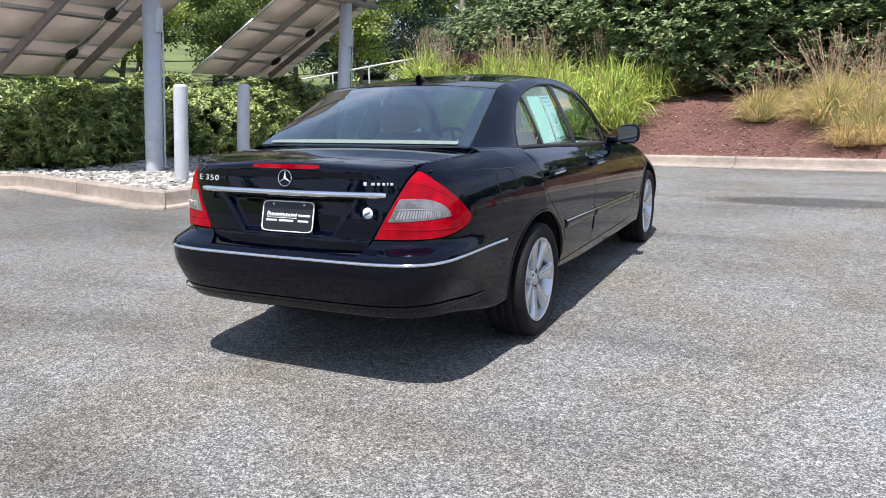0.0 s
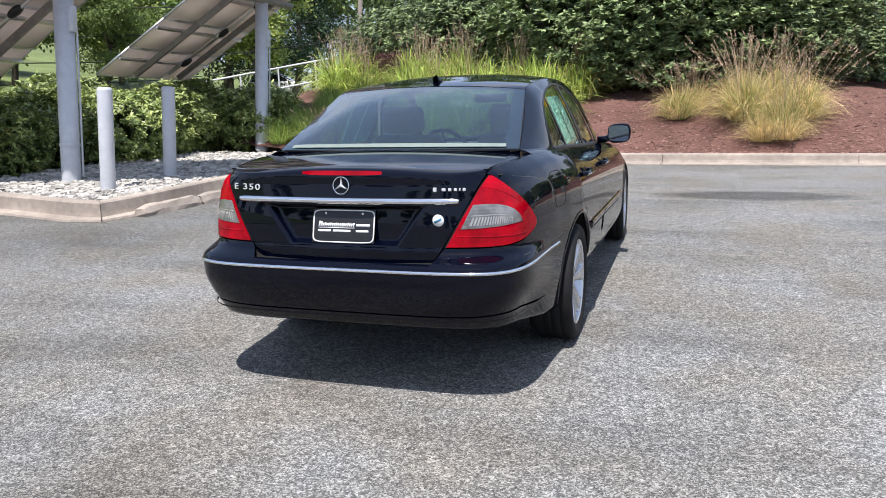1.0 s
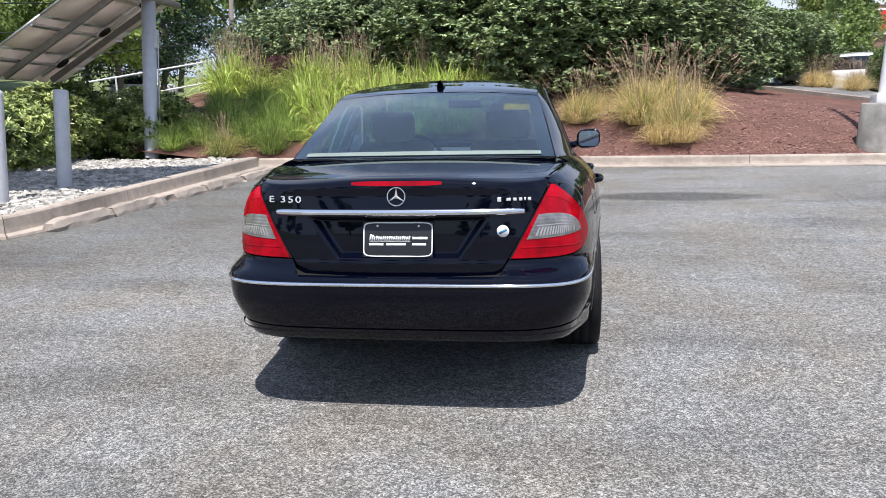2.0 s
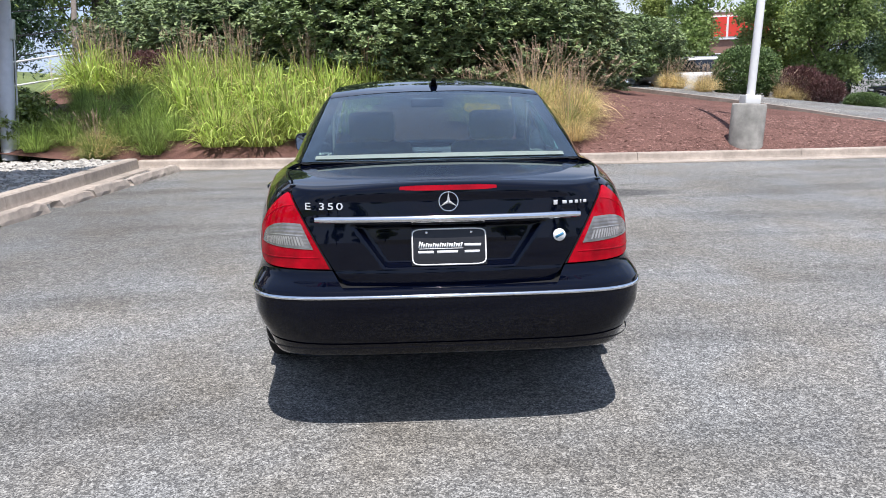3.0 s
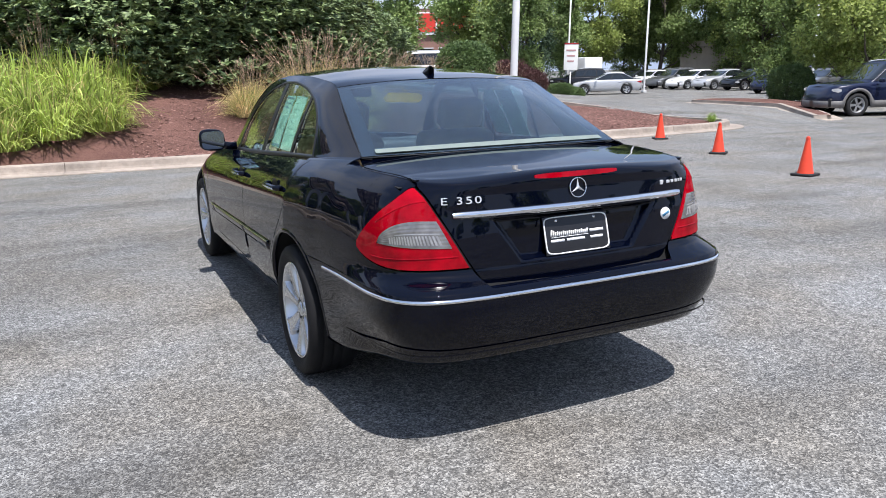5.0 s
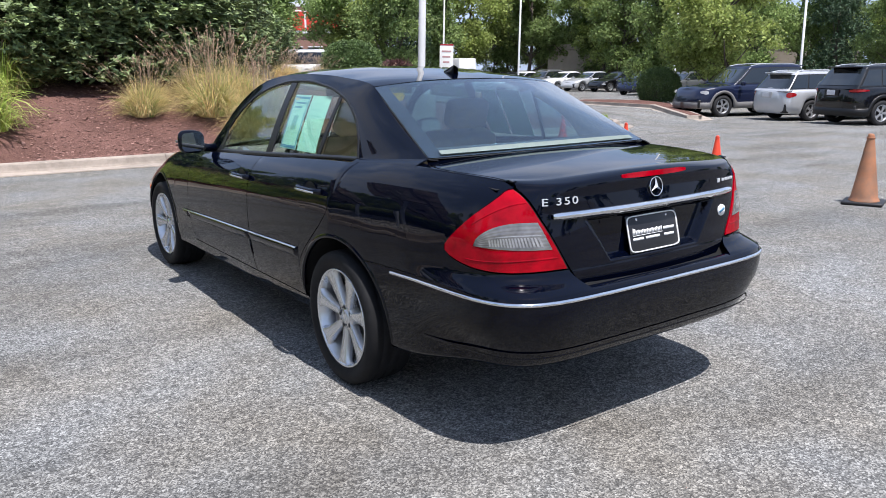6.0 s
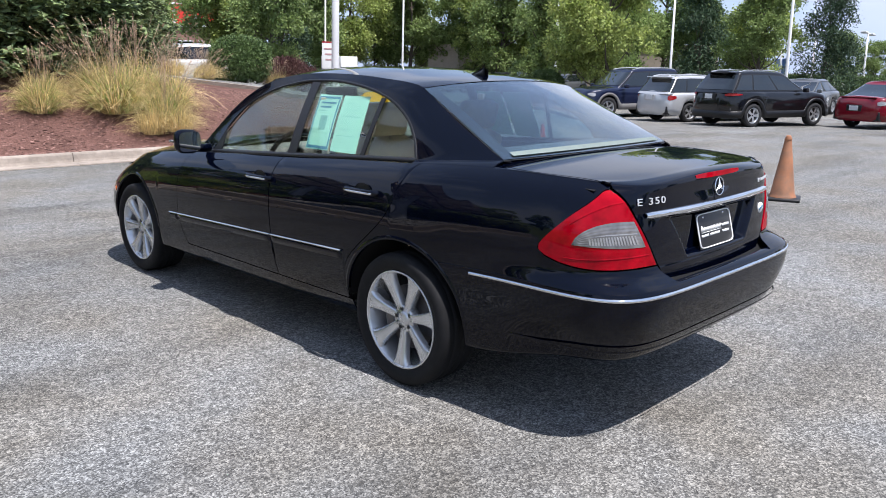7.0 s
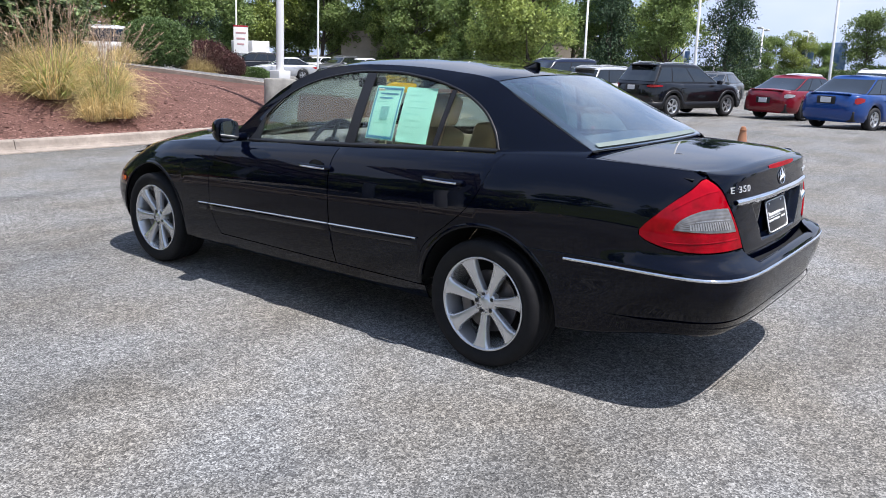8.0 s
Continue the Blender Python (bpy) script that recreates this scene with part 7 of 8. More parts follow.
roof_mid = curve1([(0.12, 1.398), (0.3, 1.421), (0.5, 1.440), (0.7, 1.458), (0.95, 1.468), (1.2, 1.464), (1.4, 1.440), (1.52, 1.415), (1.6, 1.39)])
rows = []
for i in range(31):
    row = []
    for j in range(41):
        s = lerp(-0.995, 0.995, j / 40)
        y0, y1 = 0.135 + 0.045 * s * s, 1.52 - 0.03 * s * s
        row.append(roof_point(s, lerp(y0, y1, i / 30)))
    rows.append(row)
roof = skin("roof", rows, M_paint, car)
for side in (None, 1):
    rail = skin("side_frame", rail_rows, M_paint, car, side)
    skin("pillar_foot", wing_fill, M_paint, rail, side)
    skin("pillar_trim", [[q + Vector((0.045, 0, -0.014)) for q in row] for row, p in zip(rail_rows, outer_line) if p.y < 0.25], M_beige, rail, side, "beige inner trim of the rear pillar", thick=0.003)
    glass_rows = lambda y0, y1, n: [[Vector((-cabin_x(y, z) + 0.010, y, z)) for z in (lerp(sill_z(y) - 0.02, max(dlo_top(y), sill_z(y)) + 0.004, k / 12) for k in range(13))] for y in spaced(y0, y1, n)]
    for name, y0, y1, host in (("front_window", 1.035, 1.89, "front_door"), ("rear_window", 0.425, 0.985, "rear_door"), ("quarter_window", 0.05, 0.395, "rear_door")):
        g = skin(name, glass_rows(y0, y1, 20), M_glass, car, side, "tinted side window", thick=0.004)
        g.visible_shadow = False
    # pillar between the doors, bar of the quarter window, belt trim
    bar = lambda ya, yb, w, o: [[Vector((-cabin_x(y, z) - o, y, z)) for y in (lerp(lerp(ya, yb, k / 12) - w / 2, lerp(ya, yb, k / 12) + w / 2, j / 3) for j in range(4)) for z in (lerp(sill_z(ya), dlo_top(yb) - 0.002, k / 12),)] for k in range(13)]
    skin("door_pillar", bar(1.015, 1.005, 0.075, 0.002), M_trim, car, side)
    skin("window_bar", bar(0.425, 0.395, 0.030, 0.0015), M_trim, car, side)
    skin("belt_trim", [[Vector((-cabin_x(y, belt(y) + dz) - o, y, belt(y) + dz)) for dz, o in ((-0.004, 0.002), (0.0, 0.007), (0.012, 0.007), (0.018, 0.0))] for y in spaced(0.035, 1.93, 40)], M_trim, car, side)
    rows = []
    for i, p in enumerate(inner_line):
        q = rail_rows[i][2]
        rows.append([p + Vector((0.002, 0, 0)), p + Vector((-0.004, 0, 0)) + (q - p) * 0.1, p + (q - p).normalized() * 0.013 + Vector((-0.004, 0, 0)), p + (q - p).normalized() * 0.016])
    skin("window_surround", rows, M_trim, rail, side)
    # body moulding on the doors
    mould_z = lambda y: 0.520 + (2.28 - y) * 0.0362
    for nm, y0, y1 in (("front", seam_mid(0.55) + 0.006, seam_front(0.53) - 0.006), ("rear", 0.402, seam_mid(0.55) - 0.006), ("fender", seam_front(0.53) + 0.006, 2.275)):
        rows = [[on_side(y, mould_z(y) + dz) + Vector((-o * min(1.0, 0.05 + (y - y0) / 0.012, 0.05 + (y1 - y) / 0.012), 0, 0)) for dz, o in ((-0.048, 0.0), (-0.044, 0.008), (-0.02, 0.012), (-0.006, 0.011), (0.0, 0.0))] for y in spaced(y0, y1, 20, (y0 + 0.012, y1 - 0.012))]
        mo = skin("side_moulding", rows, M_paint, car, side)
        rows = [[on_side(y, mould_z(y) + dz) + Vector((-o, 0, 0)) for dz, o in ((-0.006, 0.0105), (-0.0045, 0.0128), (0.0, 0.0115), (0.002, 0.002))] for y in spaced(y0, y1, 20)]
        skin("chrome_line", rows, M_chrome, mo, side, thick=0.001)
    # door handles
    for y0, zz in ((1.175, 0.862), (0.255, 0.893)):
        hp = on_side(y0, zz)
        m = Matrix.Translation((hp.x * (-1 if side else 1), hp.y, hp.z)) @ (Matrix.Diagonal((-1, 1, 1, 1)) if side else Matrix())
        cup = lathe(((0.0, 0.002), (0.036, 0.001), (0.050, -0.001), (0.056, 0.0)), 24, "x", m=m @ Matrix.Diagonal((-1, 1.15, 0.72, 1)))
        part("handle_cup", cup, M_trim, car)
        pts = [(-0.003, -0.118, 0.004), (-0.026, -0.105, 0.006), (-0.034, -0.05, 0.006), (-0.036, 0.0, 0.006), (-0.034, 0.06, 0.005), (-0.024, 0.10, 0.004), (-0.002, 0.112, 0.003)]
        bm = tube_bm([m @ Vector(p) for p in spline(pts, 4)], 0.0135, 10)
        handle = part("door_handle", cap_ends(bm), M_paint, car)
        bm = tube_bm([m @ (Vector(p) + Vector((-0.010, 0, -0.003))) for p in spline(pts[1:-1], 4)], 0.0060, 8)
        part("chrome_inlay", cap_ends(bm), M_chrome, handle)
    # door mirror
    mx = 1 if side else -1
    bm = bmesh.new()
    bmesh.ops.create_uvsphere(bm, u_segments=28, v_segments=16, radius=1.0)
    for v in bm.verts:
        c = v.co
        x, y, z = (math.copysign(abs(q) ** 0.62, q) for q in c)
        taper = 1 - 0.25 * max(0, y)
        v.co = Vector((mx * (0.925 + x * 0.090 * taper), 1.945 + y * (0.085 if y > 0 else 0.035) - 0.02 * x * mx * mx, 1.005 + z * 0.074 * taper + 0.006 * x))
    bmesh.ops.recalc_face_normals(bm, faces=bm.faces[:])
    mirror = part("door_mirror", bm, M_paint, car)
    bm = bmesh.new()
    ring_pts = [Vector((mx * (0.925 + 0.076 * math.copysign(abs(math.cos(a)) ** 0.45, math.cos(a))), 1.898 - 0.14 * 0.095 * math.copysign(abs(math.cos(a)) ** 0.45, math.cos(a)), 1.006 + 0.060 * math.copysign(abs(math.sin(a)) ** 0.45, math.sin(a)))) for a in (2 * math.pi * i / 32 for i in range(32))]
    bm.faces.new([bm.verts.new(p) for p in (ring_pts if side else ring_pts[::-1])])
    bmesh.ops.recalc_face_normals(bm, faces=bm.faces[:])
    bm.faces.ensure_lookup_table()
    if bm.faces[0].normal.y > 0:
        bmesh.ops.reverse_faces(bm, faces=bm.faces[:])
    part("mirror_glass", bm, M_mirror, mirror, smooth=False)
    bm = tube_bm([(mx * 0.76, 1.97, 0.955), (mx * 0.81, 1.965, 0.957), (mx * 0.86, 1.96, 0.97)], 0.026, 10)
    part("mirror_arm", cap_ends(bm), M_paint, mirror)
    part("turn_signal", box_bm(mx * 0.98 - 0.03, mx * 0.98 + 0.03, 1.97, 2.01, 1.0, 1.014, 0.005), M_clear, mirror)
    # mirror sail
    skin("mirror_sail", [[Vector((-cabin_x(y, z) - 0.004, y, z)) for z in (lerp(belt(y) + 0.002, max(belt(y) + 0.004, dlo_top(y) if y < 1.87 else lerp(dlo_top(1.87), belt(y), (y - 1.87) / 0.08)), k / 4) for k in range(5))] for y in spaced(1.82, 1.95, 8)], M_trim, car, side)
    # orange side marker at the nose
    rows = [[on_side(y, z) + Vector((-0.004, 0.002, 0)) for z in (0.545, 0.56, 0.575)] for y in spaced(3.22, 3.30, 4)]
    skin("side_marker", rows, M_amber, car, side)

# screens
rear_low = lambda s: Vector((-0.664 * s, -0.470 + 0.050 * abs(s) ** 2.2, 1.086 - 0.003 * s * s))
rear_up = lambda s: Vector((-0.571 * s, 0.130 + 0.048 * s * s, 1.398 - 0.030 * abs(s) ** 2.4))


def screen(lo, hi, n, m, bulge, s_max=0.985, trim=(0.0, 1.0)):
    rows = []
    for i in range(n + 1):
        t = lerp(trim[0], trim[1], i / n)
        rows.append([lo(s).lerp(hi(s), t) + Vector((0, bulge[0] * math.sin(math.pi * t), bulge[1] * math.sin(math.pi * t))) * (1 - abs(s) ** 3) for s in (lerp(-s_max, s_max, j / m) for j in range(m + 1))])
    return rows


g = skin("rear_screen", screen(rear_low, rear_up, 20, 30, (-0.012, 0.020), 0.996, (0.006, 0.99)), M_glass_rear, car, None, "tinted rear window", thick=0.004)
g.visible_shadow = False
band = screen(rear_low, rear_up, 24, 36, (-0.012, 0.020), 1.0)
for nm, pick in (("low", (0, 1)), ("top", (23, 24))):
    skin("screen_band", [[p + Vector((0, 0.003, -0.0045)) for p in r] for r in band[pick[0]:pick[1] + 1]], M_trim, car, None, thick=0.001)
for cols in ((0, 2), (34, 36)):
    skin("screen_band", [[p + Vector((0, 0.0032, -0.0047)) for p in r[cols[0]:cols[1] + 1]] for r in band], M_trim, car, None, thick=0.001)
# seal beside the rear window and the gutter at its foot
for side in (None, 1):
    rows = []
    for p in [q for q in outer_line if q.y < 0.20]:
        t = min(max((p.y + 0.42) / 0.598, 0.0), 1.0)
        q = rear_low(0.93).lerp(rear_up(0.93), t)
        rows.append([p + Vector((0.0, 0, -0.003)), p.lerp(q, 0.3) + Vector((0, 0, -0.008)), q + Vector((0, 0, -0.012))])
    skin("screen_seal", rows, M_trim, car, side, thick=0.001)
rows = []
for k in range(41):
    s = lerp(-1.0, 1.0, k / 40)
    x0, y0 = s * 0.668, -0.478 + 0.05 * s * s
    foot = rear_low(-s)
    rows.append([Vector((x0, y0 - 0.02, deck(x0, y0) - 0.009)), Vector((lerp(x0, foot.x, 0.5), lerp(y0, foot.y, 0.5), deck(x0, y0) - 0.005)), foot + Vector((0, 0.03, 0.006))])
skin("screen_gutter", rows, M_paint, car, None, thick=0.001)
wind_low = lambda s: Vector((-0.71 * s, 2.16 - 0.16 * abs(s) ** 2.2, 0.985 - 0.02 * s * s))
wind_up = lambda s: Vector((-0.585 * s, 1.535 - 0.05 * s * s, 1.412 - 0.026 * abs(s) ** 2.4))
g = skin("windscreen", screen(wind_low, wind_up, 16, 24, (0.02, 0.035), 0.97), M_glass, car, None, "tinted windscreen", thick=0.005)
g.visible_shadow = False

# bonnet, nose
rows = []
for i in range(31):
    row = []
    for j in range(33):
        s = lerp(-1, 1, j / 32)
        y = lerp(2.17 - 0.12 * s * s, 3.44 - 0.22 * s * s, i / 30)
        half = 0.70 - 0.06 * smooth01(2.6, 3.4, y) - 0.004
        row.append(Vector((-s * half, y, deck(s * half, y))))
    rows.append(row)
skin("bonnet", rows, M_paint, car)
nose_rows = []
for edge in rows[-1]:                                          # from the bonnet's edge down to grille and lamps
    z, lo, hi = lerp(0.798, 0.722, smooth01(0.22, 0.34, abs(edge.x))), 0.0, 90.0
    for _ in range(28):
        mid = (lo + hi) / 2
        lo, hi = (mid, hi) if abs(on_nose(mid, z).x) < abs(edge.x) else (lo, mid)
    foot = on_nose(lo, z)
    foot.x = edge.x
    nose_rows.append([edge + Vector((0, 0.004, -0.003)), edge.lerp(foot, 0.5) + Vector((0, 0.012, 0.010)), foot])
skin("nose_panel", nose_rows, M_paint, car)
rows = []
for k in range(15):
    z = lerp(0.27, 0.60, k / 14)
    left = [on_side(y, z) for y in spaced(min(3.27, 2.854 + math.sqrt(max(0.0, 0.392 ** 2 - (z - 0.315) ** 2))), 3.278, 3)]
    lo, hi = 0.0, 90.0
    for _ in range(30):
        mid = (lo + hi) / 2
        lo, hi = (mid, hi) if on_nose(mid, z).y > 3.28 else (lo, mid)
    left += [on_nose(lerp(lo, 0, i / 30), z) for i in range(31)]
    rows.append(left + [Vector((-p.x, p.y, p.z)) for p in left[-2::-1]])
skin("front_bumper", rows, M_paint, car)
rows = []
for z in (0.61, 0.66, 0.71, 0.76, 0.80):
    left = [on_nose(lerp(18, 0, j / 8), z) for j in range(9)]
    rows.append(left + [Vector((-p.x, p.y, p.z)) for p in left[-2::-1]])
skin("grille", rows, M_chrome, car)
for side in (None, 1):
    skin("headlamp", [[on_nose(lerp(20, 64, i / 16), lerp(0.612, 0.70 + 0.03 * math.sin(math.pi * i / 16), j / 8)) for j in range(9)] for i in range(17)], M_clear, car, side, "clear headlamp")

# inner shell and floor so that the gaps are dark
rows = []
for y in spaced(-0.88, 3.45, 130):
    low = max(skirt(y, 0.012), 0.25 if y > -0.39 else 0.612)
    rows.append([on_side(y, lerp(low, belt(y) - 0.012 - 0.03 * smooth01(-0.7, -0.88, y), k / 8)) * 1.0 + Vector((0.022, 0, 0)) for k in range(9)])
for side in (None, 1):
    skin("inner_shell", rows, M_gap, car, side, thick=0.003)
rows = [[Vector((x, on_rear(rear_at(x, z), z).y + 0.055, z)) for x in (lerp(-0.66, 0.66, j / 20) for j in range(21))] for z in (0.36, 0.45, 0.55, 0.62, 0.70, 0.85, 1.0)]
skin("inner_tail", rows, M_gap, car, None, thick=0.003)
skin("inner_deck", [[Vector((x, y, deck(x, y) - 0.028)) for x in (lerp(-0.69, 0.69, j / 10) for j in range(11))] for y in spaced(-0.90, -0.46, 8)], M_gap, car, None, thick=0.003)
skin("inner_bonnet", [[Vector((x, y, deck(x, y) - 0.03)) for x in (lerp(-0.70, 0.70, j / 10) for j in range(11))] for y in spaced(2.0, 3.4, 10)], M_gap, car, None, thick=0.003)
part("floor_pan", box_bm(-0.60, 0.60, -0.38, 3.40, 0.335, 0.375, 0.015), M_gap, car)
part("floor_tail", box_bm(-0.62, 0.62, -0.98, -0.42, 0.39, 0.41, 0.005), M_gap, car)
part("floor_side", box_bm(-0.80, 0.80, 0.50, 2.40, 0.27, 0.31, 0.02), M_gap, car)
# no car part: added to block sunlight leaking through beside the rear wheel
part("floor_step", box_bm(-0.84, 0.84, 0.405, 0.54, 0.312, 0.345, 0.005), M_gap, car)
for yc in (0.0, 2.854):
    for sx in (-1, 1):
        rows = []
        for a in (math.pi * k / 32 for k in range(1, 32)):
            y, z = yc + 0.40 * math.cos(a), 0.315 + 0.40 * math.sin(a)
            rows.append([Vector((sx * x, y, z)) for x in (abs(on_side(y, z).x) - 0.012, 0.70, 0.55)])
        part("wheel_housing", grid_bm(rows), M_gap, car)
        part("housing_back", grid_bm([[Vector((sx * 0.55, yc + r * math.cos(a), 0.315 + r * math.sin(a))) for r in (0.0, 0.2, 0.40)] for a in (math.pi * k / 20 for k in range(21))]), M_gap, car)

# wheels
TYRE = ((0.232, 0.095), (0.245, 0.108), (0.275, 0.119), (0.300, 0.116), (0.313, 0.104), (0.3175, 0.088), (0.318, 0.06), (0.3165, 0.058), (0.3165, 0.052), (0.3185, 0.05), (0.319, 0.012), (0.3165, 0.010), (0.3165, 0.004), (0.319, 0.002),
        (0.319, -0.03), (0.3165, -0.032), (0.3165, -0.038), (0.318, -0.04), (0.317, -0.088), (0.312, -0.104), (0.298, -0.118), (0.262, -0.118), (0.235, -0.10))
BARREL = ((0.2345, 0.098), (0.2365, 0.104), (0.233, 0.1085), (0.227, 0.106), (0.222, 0.096), (0.218, 0.07), (0.205, 0.04), (0.203, -0.08), (0.22, -0.10))


def wheel(x, y, turn, roll):
    s = 1 if x > 0 else -1
    m = Matrix.Translation((x, y, 0.3185)) @ Matrix.Rotation(turn, 4, "Z") @ (Matrix() if s > 0 else Matrix.Rotation(math.pi, 4, "Z")) @ Matrix.Rotation(roll, 4, "X")
    w = new("wheel")
    w.parent = car
    w.matrix_world = car.matrix_world @ m
    part("tyre", lathe(TYRE, 64, "x"), M_tyre, w)
    rim = lathe(BARREL, 64, "x")
    for k in range(7):                                          # spokes
        a = 2 * math.pi * k / 7
        rows = []
        for r, half, face, back in ((0.050, 0.0205, 0.080, 0.040), (0.075, 0.021, 0.084, 0.045), (0.11, 0.023, 0.089, 0.052), (0.15, 0.0275, 0.095, 0.060), (0.185, 0.0335, 0.100, 0.066), (0.205, 0.039, 0.103, 0.07), (0.217, 0.046, 0.104, 0.072), (0.225, 0.058, 0.104, 0.074)):
            pr = []
            for u, fx in ((-1, back), (-0.95, face - 0.008), (-0.72, face), (0, face - 0.0045), (0.72, face), (0.95, face - 0.008), (1, back)):
                da = u * half / r
                pr.append(Vector((fx, r * math.cos(a + da), r * math.sin(a + da))))
            rows.append(pr)
        grid_bm(rows, rim)
    lathe(((0.0, 0.084), (0.030, 0.083), (0.034, 0.079), (0.036, 0.074), (0.060, 0.079), (0.066, 0.070), (0.066, 0.03)), 40, "x", bm=rim)
    bmesh.ops.recalc_face_normals(rim, faces=rim.faces[:])
    part("rim", rim, M_rim, w)
    for k in range(5):
        a = 2 * math.pi * k / 5 + 0.3
        part("wheel_bolt", lathe(((0.0, 0.0800), (0.0085, 0.0800), (0.0105, 0.0785), (0.0105, 0.06)), 12, "x", m=Matrix.Translation((0, 0.049 * math.cos(a), 0.049 * math.sin(a)))), M_trim, w)
    part("brake_disc", lathe(((0.155, 0.030), (0.155, 0.018), (0.06, 0.018), (0.06, 0.030), (0.155, 0.030)), 40, "x"), M_disc, w)
    # dark disc added to give the shade behind the spokes
    part("dust_shield", lathe(((0.205, -0.045), (0.0, -0.045)), 32, "x"), M_gap, w)
    part("brake_caliper", box_bm(0.012, 0.055, -0.16, -0.10, -0.07, 0.07, 0.015), M_disc, w)


for x, y, turn, roll in ((-0.787, 0.0, 0.0, 0.22), (0.787, 0.0, 0.0, 0.9), (-0.79, 2.854, 0.02, 0.5), (0.79, 2.854, 0.02, 0.1)):
    wheel(x, y, turn, roll)

# roof antenna
rows = []
for i in range(9):
    t = i / 8
    y = lerp(0.41, 0.295, t)
    h = 0.050 * t ** 1.6
    w = 0.022 * math.sin(math.pi * min(0.98, 0.08 + 0.72 * t)) + 0.003
    base = roof_mid(y) - 0.004
    rows.append([Vector((w * math.cos(a), y + 0.02 * (h / 0.055) * (math.sin(a) > 0.8), base + h * max(0.0, math.sin(a)) ** 0.7)) for a in (math.pi * k / 8 for k in range(9))])
bm = grid_bm(rows)
cap_ends(bm)
part("antenna", bm, M_trim, car, "black roof antenna fin")

# ---- sedan: inside ----
M_shelf_lit = material("shelf cloth in sunlit tone", (0.66, 0.69, 0.62), rough=0.85, vary=0.08, scale=14)
def cushion(x0, x1, y0, y1, z0, z1, bevel, m=None):
    return box_bm(x0, x1, y0, y1, z0, z1, bevel, m=m, seg=4)


def seat(x, y, wide=0.50):
    s = new("seat")
    s.parent = car
    s.location = (x, y, 0)
    part("seat_cushion", cushion(-wide / 2, wide / 2, -0.05, 0.48, 0.40, 0.56, 0.05), M_leather, s)
    lean = Matrix.Translation((0, -0.02, 0.50)) @ Matrix.Rotation(radians(18), 4, "X")
    part("seat_back", cushion(-wide / 2, wide / 2, -0.14, 0.02, 0.0, 0.62, 0.06, lean), M_leather, s)
    part("headrest", cushion(-0.14, 0.14, -0.13, -0.02, 0.655, 0.83, 0.045, lean), M_leather, s)
    for dx in (-0.06, 0.06):
        part("headrest_post", tube_bm([lean @ Vector((dx, -0.075, 0.58)), lean @ Vector((dx, -0.075, 0.70))], 0.007, 8), M_chrome, s)


seat(-0.37, 1.02)
seat(0.37, 1.02)
part("rear_bench", cushion(-0.53, 0.53, 0.12, 0.60, 0.40, 0.56, 0.05), M_leather, car)
lean = Matrix.Translation((0, 0.10, 0.50)) @ Matrix.Rotation(radians(24), 4, "X")
part("bench_back", cushion(-0.53, 0.53, -0.16, 0.02, 0.0, 0.56, 0.06, lean), M_leather, car)
for x in (-0.36, 0.36):
    part("rear_headrest", cushion(x - 0.12, x + 0.12, -0.12, -0.04, 0.54, 0.625, 0.035, lean), M_leather, car)
shelf_rows = lambda ts: [[Vector((0.635 * s, lerp(-0.452 + 0.055 * abs(s) ** 2.2, -0.02, t + 0.35 * t * (1 - t) ** 2 * (1 - s * s) * 4), 1.086 - 0.012 * t)) for s in (lerp(-1, 1, j / 20) for j in range(21))] for t in ts]
# colour of the sunlit shelf as it looks through the glass
M_strip_lit = material("grey-green of the sunlit shelf", (0.165, 0.205, 0.185), rough=0.7, vary=0.15, scale=18)
shelf = part("parcel_shelf", grid_bm(shelf_rows((0.13, 0.5, 1.0))), M_grey_cloth, car)
# the shelf's edge again, sunlight painted in as a paler colour
part("shelf_edge", grid_bm(shelf_rows((0, 0.06, 0.128))), M_shelf_lit, shelf, "edge of the parcel shelf, coloured as if sunlit")
# no real part: strip laid on the glass to paint in the sunlit shelf
strip = screen(rear_low, rear_up, 3, 36, (-0.012, 0.020), 0.90, (0.028, 0.072))
part("screen_strip", grid_bm([[p + Vector((0, -0.002, 0.0045)) for p in r] for r in strip]), M_strip_lit, car, "added pale strip, coloured as sunlit shelf, along the foot of the rear window")
part("dashboard", cushion(-0.72, 0.72, 1.72, 2.10, 0.70, 0.945, 0.06), M_grey_cloth, car)
part("door_lining", box_bm(-0.755, -0.735, 0.45, 1.9, 0.45, 0.93, 0.005), M_beige, car)
part("door_lining", box_bm(0.735, 0.755, 0.45, 1.9, 0.45, 0.93, 0.005), M_beige, car)
part("headliner", grid_bm([[roof_point(s * 0.95, y) - Vector((0, 0, 0.03)) for s in (-1, -0.6, -0.2, 0.2, 0.6, 1)] for y in spaced(0.20, 1.5, 6)]), M_beige, car)
wm = Matrix.Translation((-0.37, 1.60, 0.90)) @ Matrix.Rotation(radians(-65), 4, "X")
ringw = [wm @ Vector((0.185 * math.cos(2 * math.pi * i / 32), 0.185 * math.sin(2 * math.pi * i / 32), 0)) for i in range(33)]
steer = part("steering_wheel", tube_bm(ringw, 0.016, 10), M_trim, car)
part("wheel_hub", lathe(((0.0, 0.03), (0.06, 0.025), (0.075, 0.0), (0.06, -0.02)), 24, m=wm), M_trim, steer)
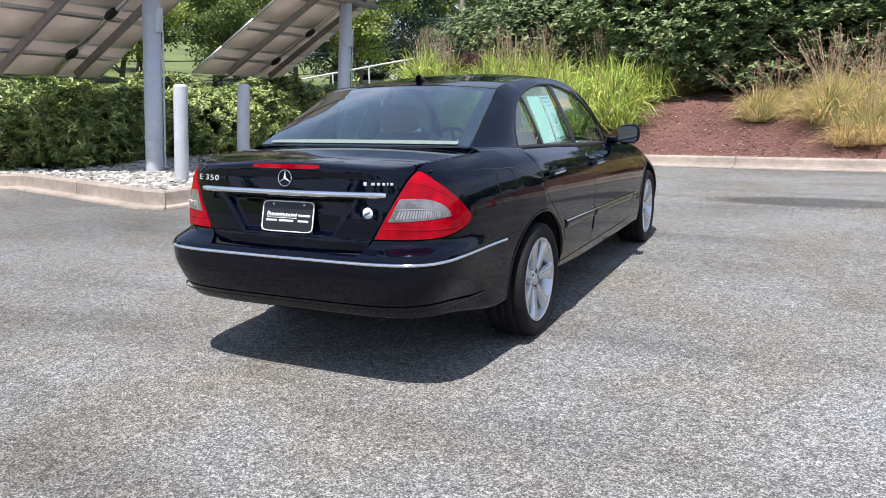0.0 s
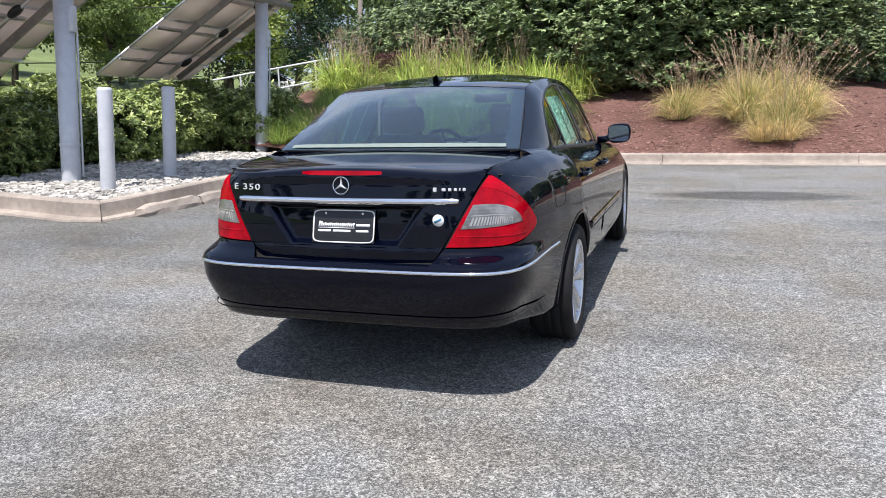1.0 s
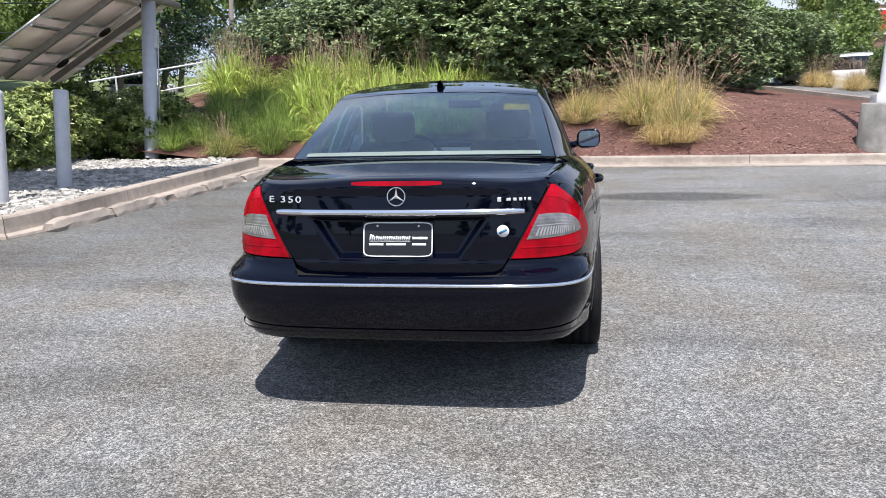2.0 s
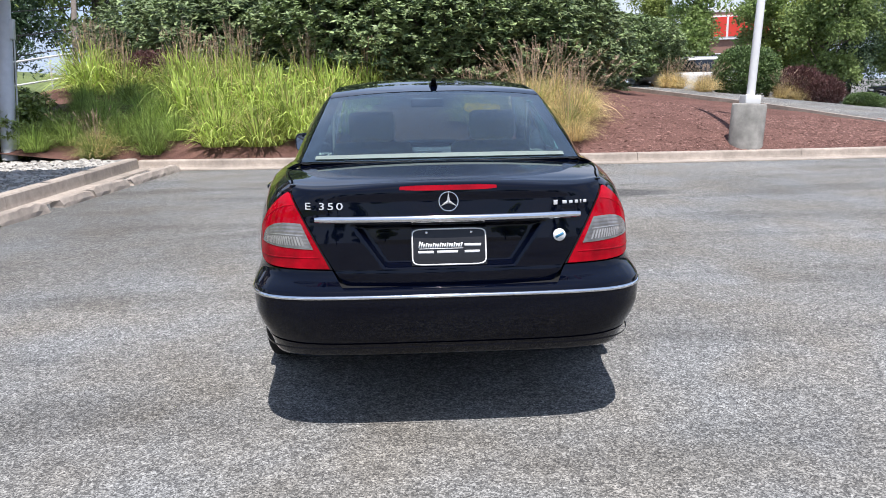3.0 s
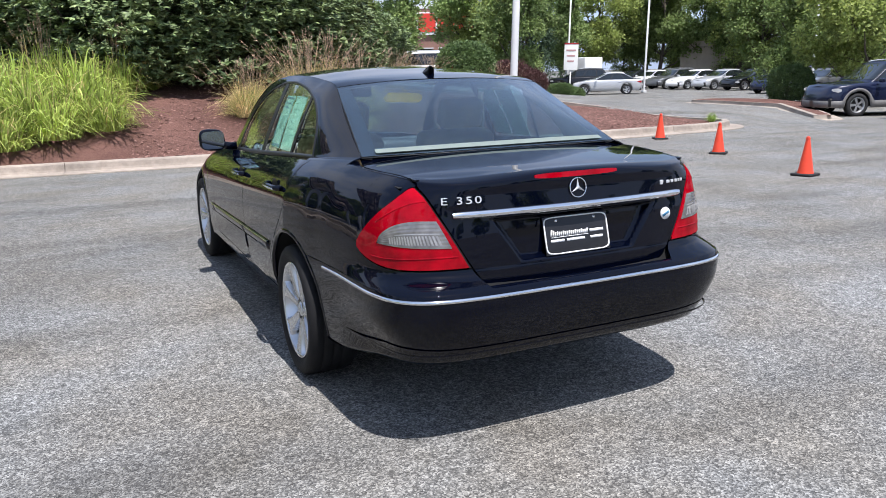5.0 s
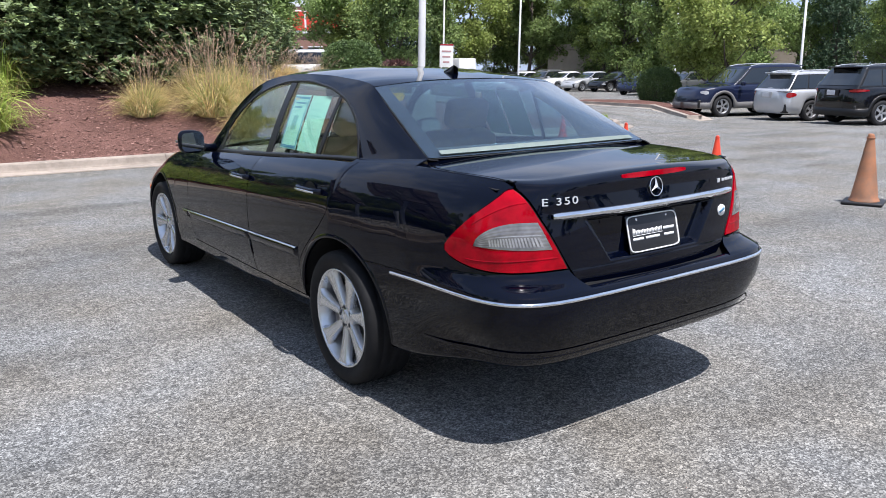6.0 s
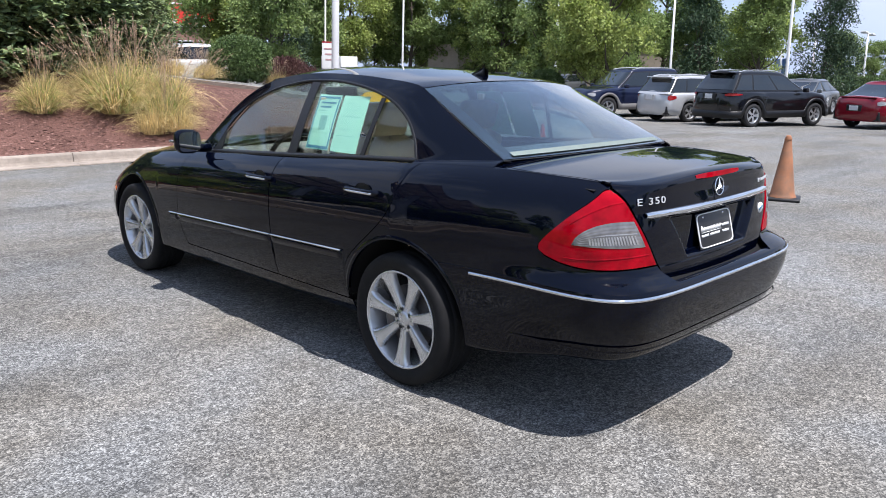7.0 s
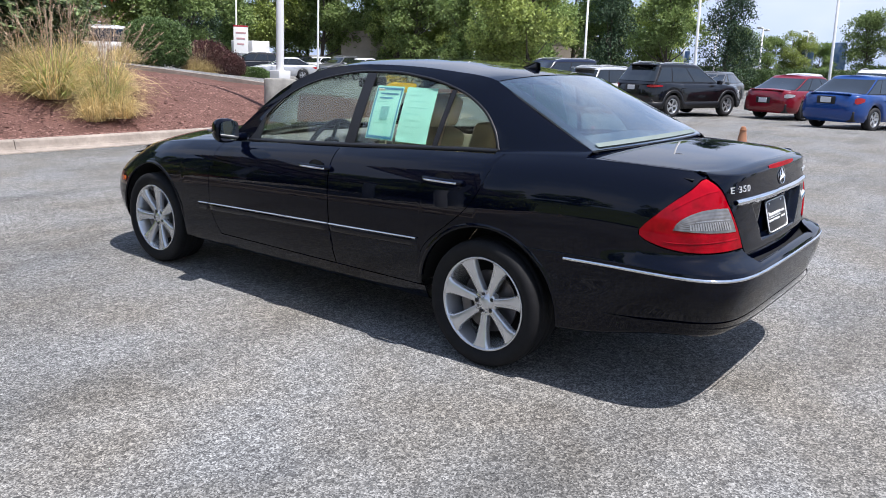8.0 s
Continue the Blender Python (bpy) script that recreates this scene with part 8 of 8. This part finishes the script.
for a in (0, 180, 270):
    part("wheel_spoke", tube_bm([wm @ Vector((0.06 * math.cos(radians(a)), 0.06 * math.sin(radians(a)), 0.005)), wm @ Vector((0.18 * math.cos(radians(a)), 0.18 * math.sin(radians(a)), 0))], 0.013, 8), M_trim, steer)
part("rear_view_mirror", cushion(-0.12, 0.12, 1.56, 1.60, 1.27, 1.335, 0.015), M_trim, car)
for x in (-0.52, 0.52):
    part("seat_belt_guide", box_bm(x * 1.2 - 0.01, x * 1.2 + 0.01, 0.88, 0.93, 0.6, 1.3, 0.005), M_beige, car)

# papers behind the rear door windows
for sx in (-1, 1):
    for k, (y0, y1, ink) in enumerate(((0.735, 0.935, M_blue_ink), (0.505, 0.715, M_teal_ink))):
        def sheet(u0, u1, v0, v1, o):
            rows = []
            for i in range(5):
                v = lerp(v0, v1, i / 4)
                z = lerp(1.035, 1.315, v)
                rows.append([Vector((sx * (cabin_x(y, z) - 0.020 + o), y + 0.02 * (v - 0.5), z)) for y in (lerp(lerp(y1, y0, u0), lerp(y1, y0, u1), j / 4) for j in range(5))])
            return grid_bm(rows)
        pap = part("window_sheet", sheet(0, 1, 0, 1, 0.0), M_teal, car, "pale teal printed sheet inside the window")
        if k == 0:
            for u0, u1, v0, v1 in ((0.03, 0.97, 0.02, 0.07), (0.03, 0.97, 0.93, 0.97), (0.03, 0.08, 0.07, 0.93), (0.92, 0.97, 0.07, 0.93)):
                part("printed_border", sheet(u0, u1, v0, v1, 0.0015), M_blue_ink, pap)
            for v in (0.84, 0.76):
                part("printed_bar", sheet(0.2, 0.85 - (0.84 - v) * 2, v, v + 0.03, 0.0015), M_blue_ink, pap)
            part("printed_block", sheet(0.35, 0.65, 0.36, 0.62, 0.0012), M_teal_ink, pap)
        for q in range(7 if k else 3):
            v = (0.86 - q * 0.115) if k else (0.70 - q * 0.20)
            part("printed_bar", sheet(0.12, 0.55 + 0.3 * ((q * 7) % 3) / 2, v, v + 0.008, 0.0015), M_teal_ink, pap)

# fuel filler flap on the right wing
rows = []
for i in range(49):
    a = 2 * math.pi * i / 48
    c, q = math.cos(a), math.sin(a)
    u, v = math.copysign(abs(c) ** 0.4, c), math.copysign(abs(q) ** 0.4, q)
    rows.append([on_side(-0.37 + u * (0.085 + w), 0.885 + v * (0.085 + w)) + Vector((-0.0012, 0, 0)) for w in (0.0, 0.0035)])
skin("fuel_flap_joint", rows, M_gap, car, 1, thick=0.0008)

# yellow sticker inside the top of the windscreen
M_sticker = leaf_material("yellow sticker film", (0.62, 0.38, 0.01), (0.56, 0.34, 0.01), rough=0.5, gloss=0.3, through_=0.35, spread=0.1)
rows = []
for i in range(9):
    v = lerp(-1, 1, i / 8)
    t = 0.660 + 0.080 * v
    half = 0.215 * (1 - 0.22 * abs(v) ** 3)
    rows.append([lerp(wind_low(s), wind_up(s), t) + Vector((0, -0.004, -0.004)) for s in (lerp(-0.655 - half, -0.655 + half, j / 8) for j in range(9))])
part("windscreen_sticker", grid_bm(rows), M_sticker, car, "yellow sticker inside the windscreen")
